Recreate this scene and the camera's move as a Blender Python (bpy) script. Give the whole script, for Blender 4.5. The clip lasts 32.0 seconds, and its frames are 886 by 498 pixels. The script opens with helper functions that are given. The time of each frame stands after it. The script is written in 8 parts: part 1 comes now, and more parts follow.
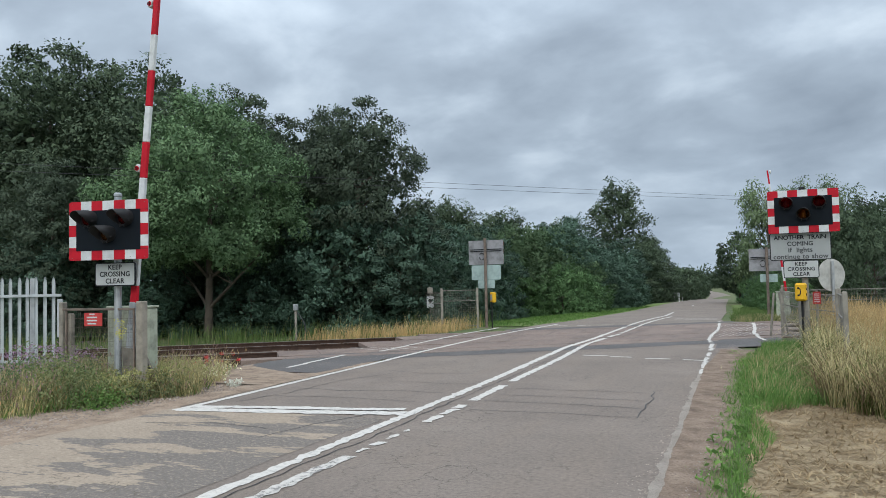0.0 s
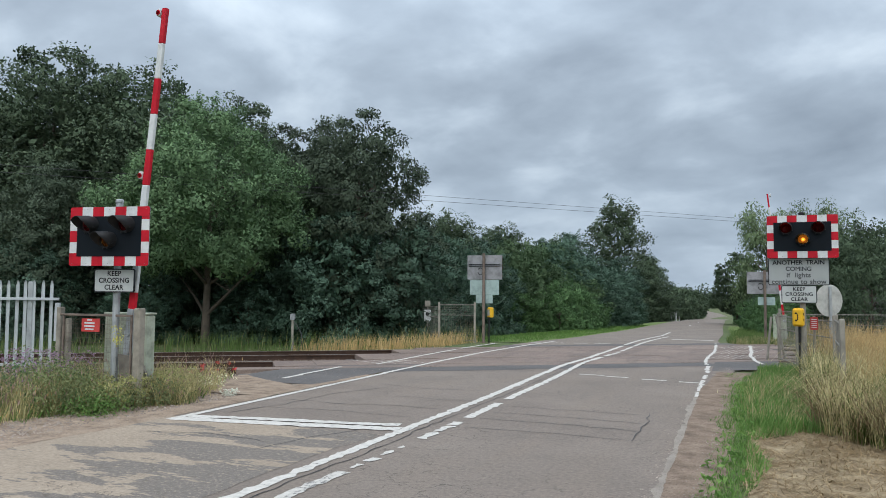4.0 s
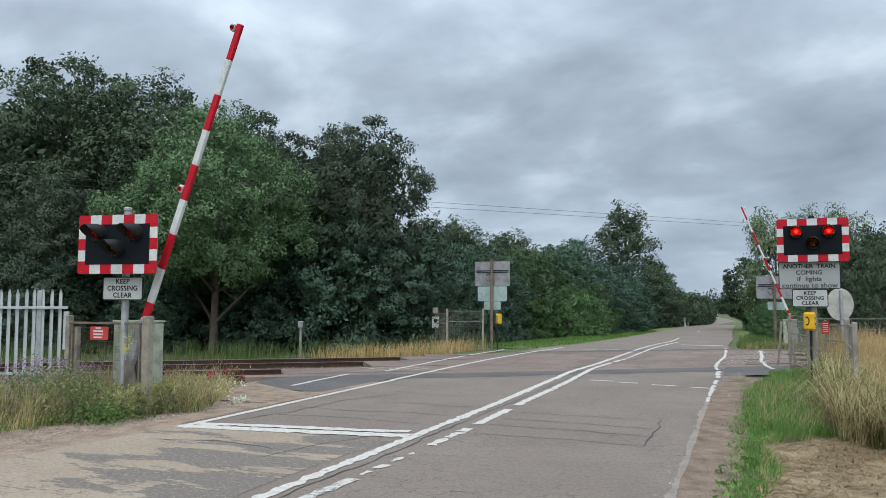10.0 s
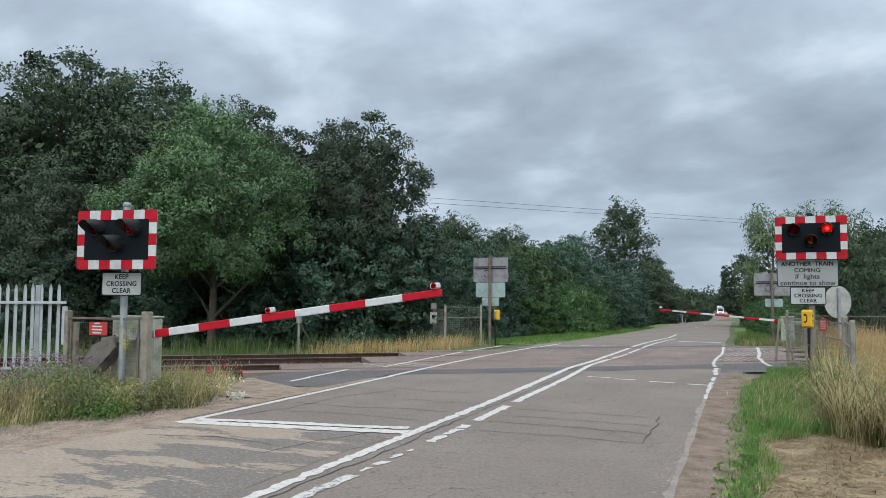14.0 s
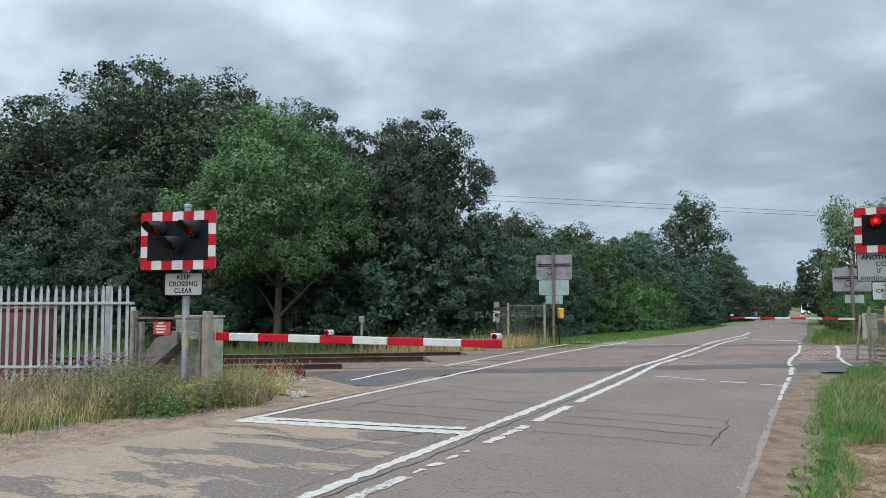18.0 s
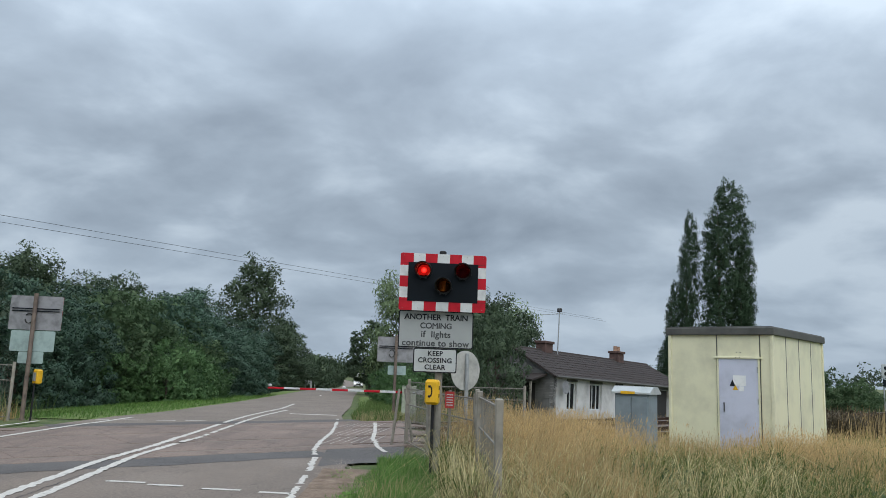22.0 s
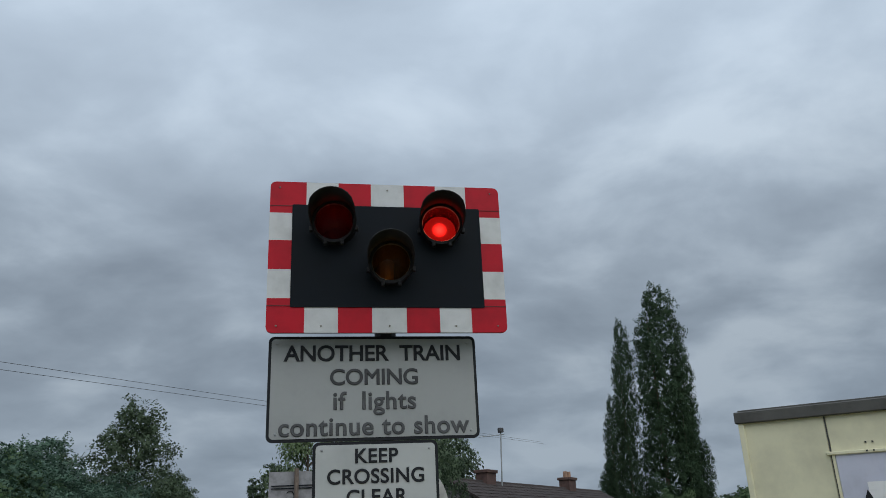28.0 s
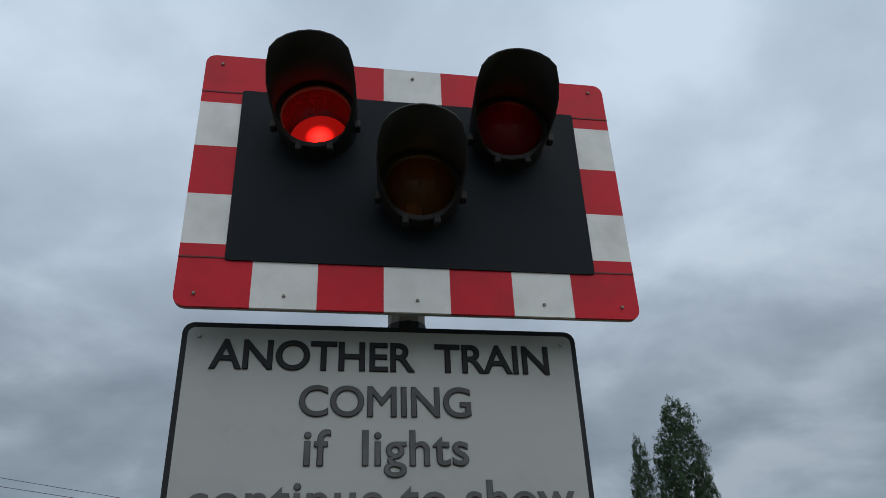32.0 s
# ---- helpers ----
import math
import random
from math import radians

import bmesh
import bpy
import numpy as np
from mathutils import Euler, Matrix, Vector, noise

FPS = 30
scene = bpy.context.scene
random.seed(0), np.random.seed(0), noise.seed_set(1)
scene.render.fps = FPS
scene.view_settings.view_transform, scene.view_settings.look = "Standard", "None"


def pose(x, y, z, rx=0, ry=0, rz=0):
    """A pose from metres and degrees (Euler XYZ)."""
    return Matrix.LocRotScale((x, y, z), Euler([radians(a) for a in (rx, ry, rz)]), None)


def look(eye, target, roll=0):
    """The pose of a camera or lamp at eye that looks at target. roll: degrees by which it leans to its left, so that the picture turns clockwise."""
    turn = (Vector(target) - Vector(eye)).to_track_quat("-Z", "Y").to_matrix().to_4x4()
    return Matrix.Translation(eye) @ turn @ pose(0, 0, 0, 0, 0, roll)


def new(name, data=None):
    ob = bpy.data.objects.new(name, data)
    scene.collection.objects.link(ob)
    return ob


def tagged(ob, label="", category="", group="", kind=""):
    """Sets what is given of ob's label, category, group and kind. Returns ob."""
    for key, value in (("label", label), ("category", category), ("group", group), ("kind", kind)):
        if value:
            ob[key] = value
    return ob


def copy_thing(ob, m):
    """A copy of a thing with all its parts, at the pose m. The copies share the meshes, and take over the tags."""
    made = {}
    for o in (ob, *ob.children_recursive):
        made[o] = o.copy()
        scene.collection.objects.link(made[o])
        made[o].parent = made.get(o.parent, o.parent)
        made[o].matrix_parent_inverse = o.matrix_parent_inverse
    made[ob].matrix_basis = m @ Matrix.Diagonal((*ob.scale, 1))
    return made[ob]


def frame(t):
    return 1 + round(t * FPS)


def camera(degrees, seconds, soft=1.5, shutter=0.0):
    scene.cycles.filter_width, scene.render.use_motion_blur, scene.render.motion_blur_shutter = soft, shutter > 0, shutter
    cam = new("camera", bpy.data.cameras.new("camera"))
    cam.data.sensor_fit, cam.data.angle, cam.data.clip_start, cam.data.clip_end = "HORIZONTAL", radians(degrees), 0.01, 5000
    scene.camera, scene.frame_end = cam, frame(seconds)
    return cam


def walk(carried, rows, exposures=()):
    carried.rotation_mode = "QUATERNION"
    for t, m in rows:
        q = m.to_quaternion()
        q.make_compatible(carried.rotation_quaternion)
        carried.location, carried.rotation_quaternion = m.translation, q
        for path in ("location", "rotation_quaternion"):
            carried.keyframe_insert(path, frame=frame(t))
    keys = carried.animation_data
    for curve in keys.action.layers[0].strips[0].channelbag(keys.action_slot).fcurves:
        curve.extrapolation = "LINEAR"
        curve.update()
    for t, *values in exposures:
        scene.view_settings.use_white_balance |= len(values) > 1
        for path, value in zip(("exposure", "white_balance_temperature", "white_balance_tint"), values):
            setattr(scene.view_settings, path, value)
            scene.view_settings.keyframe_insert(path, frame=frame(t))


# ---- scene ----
cam = camera(60.5, 32.0, soft=0.85)
PATH = [
    (0, (0.302, -0.774, 1.514), (-0.475, 1.067, 1.604), -1.2),
    (0.5, (0.286, -0.819, 1.539), (-0.511, 1.014, 1.62), -0.8),
    (1, (0.267, -0.829, 1.536), (-0.537, 1.0, 1.624), -0.4),
    (1.5, (0.271, -0.813, 1.56), (-0.53, 1.015, 1.681), 1.1),
    (2, (0.277, -0.786, 1.564), (-0.519, 1.044, 1.7), 1.5),
    (2.5, (0.286, -0.81, 1.557), (-0.509, 1.021, 1.68), 0.8),
    (3, (0.281, -0.795, 1.558), (-0.511, 1.038, 1.676), 0.7),
    (3.5, (0.294, -0.8, 1.565), (-0.485, 1.037, 1.688), 0.5),
    (5.5, (0.293, -0.806, 1.564), (-0.47, 1.038, 1.679), 0.5),
    (6, (0.312, -0.808, 1.559), (-0.452, 1.036, 1.687), 0.5),
    (6.5, (0.303, -0.798, 1.562), (-0.461, 1.046, 1.692), 0.8),
    (7, (0.305, -0.799, 1.548), (-0.467, 1.041, 1.674), 0.5),
    (7.5, (0.289, -0.798, 1.561), (-0.499, 1.037, 1.68), 0.5),
    (8, (0.285, -0.798, 1.555), (-0.52, 1.029, 1.674), 0.2),
    (8.5, (0.268, -0.784, 1.547), (-0.543, 1.04, 1.668), 0.2),
    (9, (0.261, -0.785, 1.551), (-0.548, 1.039, 1.678), 0.2),
    (9.5, (0.268, -0.784, 1.549), (-0.532, 1.044, 1.683), 0.3),
    (10, (0.265, -0.774, 1.544), (-0.524, 1.058, 1.685), 0.1),
    (10.5, (0.255, -0.775, 1.557), (-0.525, 1.06, 1.702), 0.4),
    (11, (0.265, -0.776, 1.555), (-0.509, 1.062, 1.702), 0.7),
    (11.5, (0.257, -0.786, 1.555), (-0.508, 1.056, 1.701), 0.8),
    (12, (0.272, -0.787, 1.564), (-0.49, 1.055, 1.719), 0.9),
    (12.5, (0.294, -0.79, 1.564), (-0.471, 1.05, 1.731), 0.9),
    (13, (0.285, -0.784, 1.552), (-0.486, 1.055, 1.716), 0.7),
    (13.5, (0.27, -0.783, 1.56), (-0.508, 1.054, 1.702), 0.5),
    (14, (0.248, -0.787, 1.561), (-0.536, 1.048, 1.69), 0.3),
    (14.5, (0.25, -0.793, 1.567), (-0.543, 1.038, 1.697), 0.3),
    (16.5, (0.277, -0.762, 1.548), (-0.517, 1.07, 1.662), -0.9),
    (17, (0.261, -0.74, 1.552), (-0.535, 1.091, 1.668), -0.9),
    (17.5, (0.275, -0.709, 1.548), (-0.575, 1.098, 1.67), -0.8),
    (18, (0.271, -0.562, 1.547), (-0.668, 1.2, 1.673), -0.1),
    (18.5, (0.284, -0.167, 1.513), (-0.32, 1.737, 1.616), 1.4),
    (19, (0.345, 0.385, 1.476), (0.238, 2.381, 1.562), 2.0),
    (19.5, (0.346, 1.073, 1.451), (0.366, 3.065, 1.633), 2.8),
    (20, (0.341, 1.832, 1.445), (0.47, 3.823, 1.574), 4.1),
    (20.5, (0.345, 2.555, 1.43), (0.408, 4.554, 1.437), 4.7),
    (21, (0.344, 3.209, 1.467), (0.425, 5.203, 1.589), 3.1),
    (21.5, (0.392, 3.889, 1.486), (0.52, 5.874, 1.699), 2.0),
    (22, (0.399, 4.503, 1.51), (0.51, 6.475, 1.825), 2.1),
    (22.5, (0.472, 5.145, 1.515), (0.546, 7.076, 2.029), 2.4),
    (23, (0.47, 5.843, 1.49), (0.535, 7.786, 1.96), 0.5),
    (23.5, (0.527, 6.464, 1.47), (0.645, 8.425, 1.842), -0.5),
    (24, (0.518, 7.158, 1.48), (0.676, 9.13, 1.774), -0.5),
    (24.5, (0.474, 7.676, 1.45), (0.626, 9.651, 1.723), -0.2),
    (25, (0.453, 8.262, 1.456), (0.6, 10.237, 1.733), 0.3),
    (25.5, (0.408, 8.861, 1.454), (0.59, 10.832, 1.74), 0.3),
    (27.5, (0.596, 11.05, 1.387), (0.943, 12.957, 1.881), -0.7),
    (28, (0.62, 11.597, 1.446), (0.964, 13.453, 2.108), -2.5),
    (28.5, (0.698, 12.076, 1.463), (0.852, 13.904, 2.26), -1.2),
    (29, (0.765, 12.527, 1.464), (0.913, 14.316, 2.345), -0.2),
    (29.5, (0.812, 12.827, 1.478), (1.022, 14.586, 2.405), -1.7),
    (30, (0.838, 13.066, 1.488), (1.125, 14.822, 2.401), -2.4),
    (30.5, (0.814, 13.225, 1.497), (1.109, 14.979, 2.411), -2.9),
    (31, (0.767, 13.381, 1.535), (1.066, 15.124, 2.469), -3.1),
    (31.5, (0.759, 13.463, 1.54), (1.069, 15.188, 2.504), -3.4),
    (32, (0.768, 13.579, 1.543), (1.087, 15.313, 2.487), -2.4),
]
walk(cam, [(t, look(eye, target, roll)) for t, eye, target, roll in PATH],
     exposures=((0.0, 0.05), (18.0, 0.05), (20.0, -0.2), (21.2, -0.02), (22.2, -0.22), (23.0, -0.52), (23.9, -0.27), (25.0, -0.25), (27.5, -0.58), (32.0, -0.66)))

# ---- light ----
world = bpy.data.worlds.new("overcast_sky")
scene.world = world
world.use_nodes = True


def overcast():
    nt = world.node_tree
    nt.nodes.clear()
    N = nt.nodes.new
    L = nt.links.new
    out = N("ShaderNodeOutputWorld")
    bg = N("ShaderNodeBackground")
    bg.inputs["Strength"].default_value = 1.36
    tc = N("ShaderNodeTexCoord")
    sep = N("ShaderNodeSeparateXYZ")
    L(tc.outputs["Generated"], sep.inputs[0])
    # flatten the dome onto a cloud layer
    zc = N("ShaderNodeMath"); zc.operation = "MAXIMUM"; zc.inputs[1].default_value = 0.0
    L(sep.outputs["Z"], zc.inputs[0])
    za = N("ShaderNodeMath"); za.operation = "ADD"; za.inputs[1].default_value = 0.34
    L(zc.outputs[0], za.inputs[0])
    dx = N("ShaderNodeMath"); dx.operation = "DIVIDE"
    dy = N("ShaderNodeMath"); dy.operation = "DIVIDE"
    L(sep.outputs["X"], dx.inputs[0]); L(za.outputs[0], dx.inputs[1])
    L(sep.outputs["Y"], dy.inputs[0]); L(za.outputs[0], dy.inputs[1])
    comb = N("ShaderNodeCombineXYZ")
    L(dx.outputs[0], comb.inputs[0]); L(dy.outputs[0], comb.inputs[1])
    mp = N("ShaderNodeMapping")
    mp.inputs["Rotation"].default_value = (0, 0, radians(28))
    mp.inputs["Scale"].default_value = (0.95, 1.05, 1.0)
    mp.inputs["Location"].default_value = (3.1, 1.7, 0.0)
    L(comb.outputs[0], mp.inputs[0])
    n1 = N("ShaderNodeTexNoise"); n1.inputs["Scale"].default_value = 3.0; n1.inputs["Detail"].default_value = 8.0
    n1.inputs["Roughness"].default_value = 0.5; n1.inputs["Distortion"].default_value = 0.2
    L(mp.outputs[0], n1.inputs["Vector"])
    n2 = N("ShaderNodeTexNoise"); n2.inputs["Scale"].default_value = 1.1; n2.inputs["Detail"].default_value = 3.0
    L(mp.outputs[0], n2.inputs["Vector"])
    mixn = N("ShaderNodeMath"); mixn.operation = "MULTIPLY_ADD"; mixn.inputs[1].default_value = 0.45
    L(n2.outputs["Fac"], mixn.inputs[0]); 
    half = N("ShaderNodeMath"); half.operation = "MULTIPLY"; half.inputs[1].default_value = 0.84
    L(n1.outputs["Fac"], half.inputs[0])
    even = N("ShaderNodeMath"); even.operation = "SUBTRACT"; even.inputs[1].default_value = 0.10
    L(half.outputs[0], even.inputs[0]); L(even.outputs[0], mixn.inputs[2])
    ramp = N("ShaderNodeValToRGB")
    el = ramp.color_ramp.elements
    el[0].position, el[0].color = 0.30, (0.165, 0.205, 0.258, 1)
    el[1].position, el[1].color = 0.69, (0.49, 0.57, 0.65, 1)
    e = el.new(0.41); e.color = (0.222, 0.272, 0.334, 1)
    e = el.new(0.475); e.color = (0.265, 0.322, 0.39, 1)
    e = el.new(0.535); e.color = (0.305, 0.369, 0.443, 1)
    e = el.new(0.59); e.color = (0.37, 0.442, 0.522, 1)
    L(mixn.outputs[0], ramp.inputs[0])
    # clear-sky tint behind the cloud, and a darker bank low down
    sky = N("ShaderNodeTexSky"); sky.sky_type = "NISHITA"; sky.sun_disc = False
    sky.sun_elevation, sky.sun_rotation = radians(54), radians(164)
    dim = N("ShaderNodeMix"); dim.data_type = "RGBA"; dim.blend_type = "MULTIPLY"; dim.inputs[0].default_value = 1.0
    L(sky.outputs[0], dim.inputs[6]); dim.inputs[7].default_value = (0.05, 0.05, 0.05, 1)
    veil = N("ShaderNodeMapRange"); veil.inputs[1].default_value, veil.inputs[2].default_value = 0.22, 0.55
    veil.inputs[3].default_value, veil.inputs[4].default_value = 0.0, 0.55
    L(sep.outputs["Z"], veil.inputs[0])
    soft = N("ShaderNodeMix"); soft.data_type = "RGBA"; soft.inputs[7].default_value = (0.325, 0.388, 0.462, 1)
    L(veil.outputs[0], soft.inputs[0]); L(ramp.outputs[0], soft.inputs[6])
    cl = N("ShaderNodeMix"); cl.data_type = "RGBA"; cl.inputs[0].default_value = 0.94
    L(dim.outputs[2], cl.inputs[6]); L(soft.outputs[2], cl.inputs[7])
    low = N("ShaderNodeMapRange"); low.inputs[1].default_value = 0.0; low.inputs[2].default_value = 0.30
    low.inputs[3].default_value = 0.55; low.inputs[4].default_value = 0.0
    L(sep.outputs["Z"], low.inputs[0])
    bank = N("ShaderNodeMix"); bank.data_type = "RGBA"; bank.inputs[7].default_value = (0.292, 0.366, 0.454, 1)
    L(low.outputs[0], bank.inputs[0]); L(cl.outputs[2], bank.inputs[6])
    L(bank.outputs[2], bg.inputs["Color"]); L(bg.outputs[0], out.inputs[0])
    # thinner, brighter cloud higher up
    high = N("ShaderNodeMapRange"); high.interpolation_type = "SMOOTHSTEP"
    high.inputs[1].default_value, high.inputs[2].default_value = 0.18, 0.62
    high.inputs[3].default_value, high.inputs[4].default_value = 1.34, 2.5
    L(sep.outputs["Z"], high.inputs[0]); L(high.outputs[0], bg.inputs["Strength"])


overcast()
sun = new("sun", bpy.data.lights.new("sun", "SUN"))
sun.data.energy, sun.data.angle, sun.data.color = 2.0, radians(80), (1.0, 0.985, 0.95)
sun.matrix_world = look((9, -24, 46), (0, 8, 0))


# ---- materials ----
def nodes(name):
    m = bpy.data.materials.new(name)
    m.use_nodes = True
    nt = m.node_tree
    return m, nt, nt.nodes["Principled BSDF"]


def ramp_of(nt, fac, stops):
    r = nt.nodes.new("ShaderNodeValToRGB")
    el = r.color_ramp.elements
    while len(el) < len(stops):
        el.new(0.5)
    for e, (p, c) in zip(el, stops):
        e.position, e.color = p, (*c, 1)
    nt.links.new(fac, r.inputs[0])
    return r.outputs[0]


def noise_of(nt, scale, detail=4, rough=0.55, stretch=None, world_space=True, dist=0.0):
    tc = nt.nodes.new("ShaderNodeNewGeometry") if world_space else nt.nodes.new("ShaderNodeTexCoord")
    src = tc.outputs["Position"] if world_space else tc.outputs["Object"]
    if stretch:
        mp = nt.nodes.new("ShaderNodeMapping")
        mp.inputs["Scale"].default_value = stretch
        nt.links.new(src, mp.inputs[0])
        src = mp.outputs[0]
    n = nt.nodes.new("ShaderNodeTexNoise")
    n.inputs["Scale"].default_value, n.inputs["Detail"].default_value = scale, detail
    n.inputs["Roughness"].default_value, n.inputs["Distortion"].default_value = rough, dist
    nt.links.new(src, n.inputs["Vector"])
    return n.outputs["Fac"]


def blend(nt, a, b, fac, kind="MIX"):
    m = nt.nodes.new("ShaderNodeMix")
    m.data_type, m.blend_type = "RGBA", kind
    for s, v in ((6, a), (7, b)):
        if isinstance(v, tuple):
            m.inputs[s].default_value = (*v, 1)
        else:
            nt.links.new(v, m.inputs[s])
    if isinstance(fac, float):
        m.inputs[0].default_value = fac
    else:
        nt.links.new(fac, m.inputs[0])
    return m.outputs[2]


def bump(nt, bsdf, height, strength=0.3, distance=0.01):
    b = nt.nodes.new("ShaderNodeBump")
    b.inputs["Strength"].default_value, b.inputs["Distance"].default_value = strength, distance
    nt.links.new(height, b.inputs["Height"])
    nt.links.new(b.outputs[0], bsdf.inputs["Normal"])


def plain(name, color, rough=0.5, metal=0.0, grime=0.25, scale=6.0, fine=60.0, relief=0.15, local=False, coat=0.0, spec=0.5):
    """A painted or bare surface with stains at two scales and fine relief."""
    m, nt, b = nodes(name)
    big = noise_of(nt, scale, 5, 0.6, world_space=not local)
    small = noise_of(nt, fine, 3, 0.6, world_space=not local)
    dark = tuple(c * (1 - grime) * 0.9 for c in color)
    lite = tuple(min(1, c * (1 + grime * 0.35)) for c in color)
    col = ramp_of(nt, big, [(0.3, dark), (0.55, color), (0.75, lite)])
    col = blend(nt, col, tuple(c * 0.75 for c in color), ramp_of(nt, small, [(0.5, (0, 0, 0)), (0.8, (grime, grime, grime))]))
    nt.links.new(col, b.inputs["Base Color"])
    rr = nt.nodes.new("ShaderNodeMapRange")
    rr.inputs[3].default_value, rr.inputs[4].default_value = max(0.05, rough - 0.12), min(1, rough + 0.15)
    nt.links.new(big, rr.inputs[0])
    nt.links.new(rr.outputs[0], b.inputs["Roughness"])
    b.inputs["Metallic"].default_value = metal
    b.inputs["Coat Weight"].default_value = coat
    b.inputs["Specular IOR Level"].default_value = spec
    bump(nt, b, small, relief, 0.004)
    return m


def leafy(name, dark, mid, light, rough=0.75, trans=0.25, gloss=0.15):
    m, nt, b = nodes(name)
    g = nt.nodes.new("ShaderNodeNewGeometry")
    per = g.outputs["Random Per Island"]
    col = ramp_of(nt, per, [(0.0, dark), (0.55, mid), (1.0, light)])
    patch = noise_of(nt, 0.35, 3)
    col = blend(nt, col, mid, ramp_of(nt, patch, [(0.4, (0.15, 0.15, 0.15)), (0.65, (0.65, 0.65, 0.65))]))
    oi = nt.nodes.new("ShaderNodeObjectInfo")
    hs = nt.nodes.new("ShaderNodeHueSaturation")
    mr = nt.nodes.new("ShaderNodeMapRange")
    mr.inputs[3].default_value, mr.inputs[4].default_value = 0.8, 1.2
    tone = nt.nodes.new("ShaderNodeMapRange")
    tone.inputs[1].default_value, tone.inputs[2].default_value = 0.32, 0.68
    tone.inputs[3].default_value, tone.inputs[4].default_value = -0.55, 0.55
    nt.links.new(noise_of(nt, 2.0, 2, 0.5), tone.inputs[0])
    both = nt.nodes.new("ShaderNodeMath")
    nt.links.new(oi.outputs["Random"], both.inputs[0])
    nt.links.new(tone.outputs[0], both.inputs[1])
    nt.links.new(both.outputs[0], mr.inputs[0])
    mr.clamp = False
    nt.links.new(mr.outputs[0], hs.inputs["Value"])
    nt.links.new(col, hs.inputs["Color"])
    nt.links.new(hs.outputs[0], b.inputs["Base Color"])
    b.inputs["Roughness"].default_value = rough
    b.inputs["Specular IOR Level"].default_value = gloss
    t = nt.nodes.new("ShaderNodeBsdfTranslucent")
    nt.links.new(hs.outputs[0], t.inputs["Color"])
    mx = nt.nodes.new("ShaderNodeMixShader")
    mx.inputs[0].default_value = trans
    nt.links.new(b.outputs[0], mx.inputs[1])
    nt.links.new(t.outputs[0], mx.inputs[2])
    nt.links.new(mx.outputs[0], nt.nodes["Material Output"].inputs[0])
    return m


STREAK = {"dusty_old_surface": (0.55, 1.9, 1.0)}


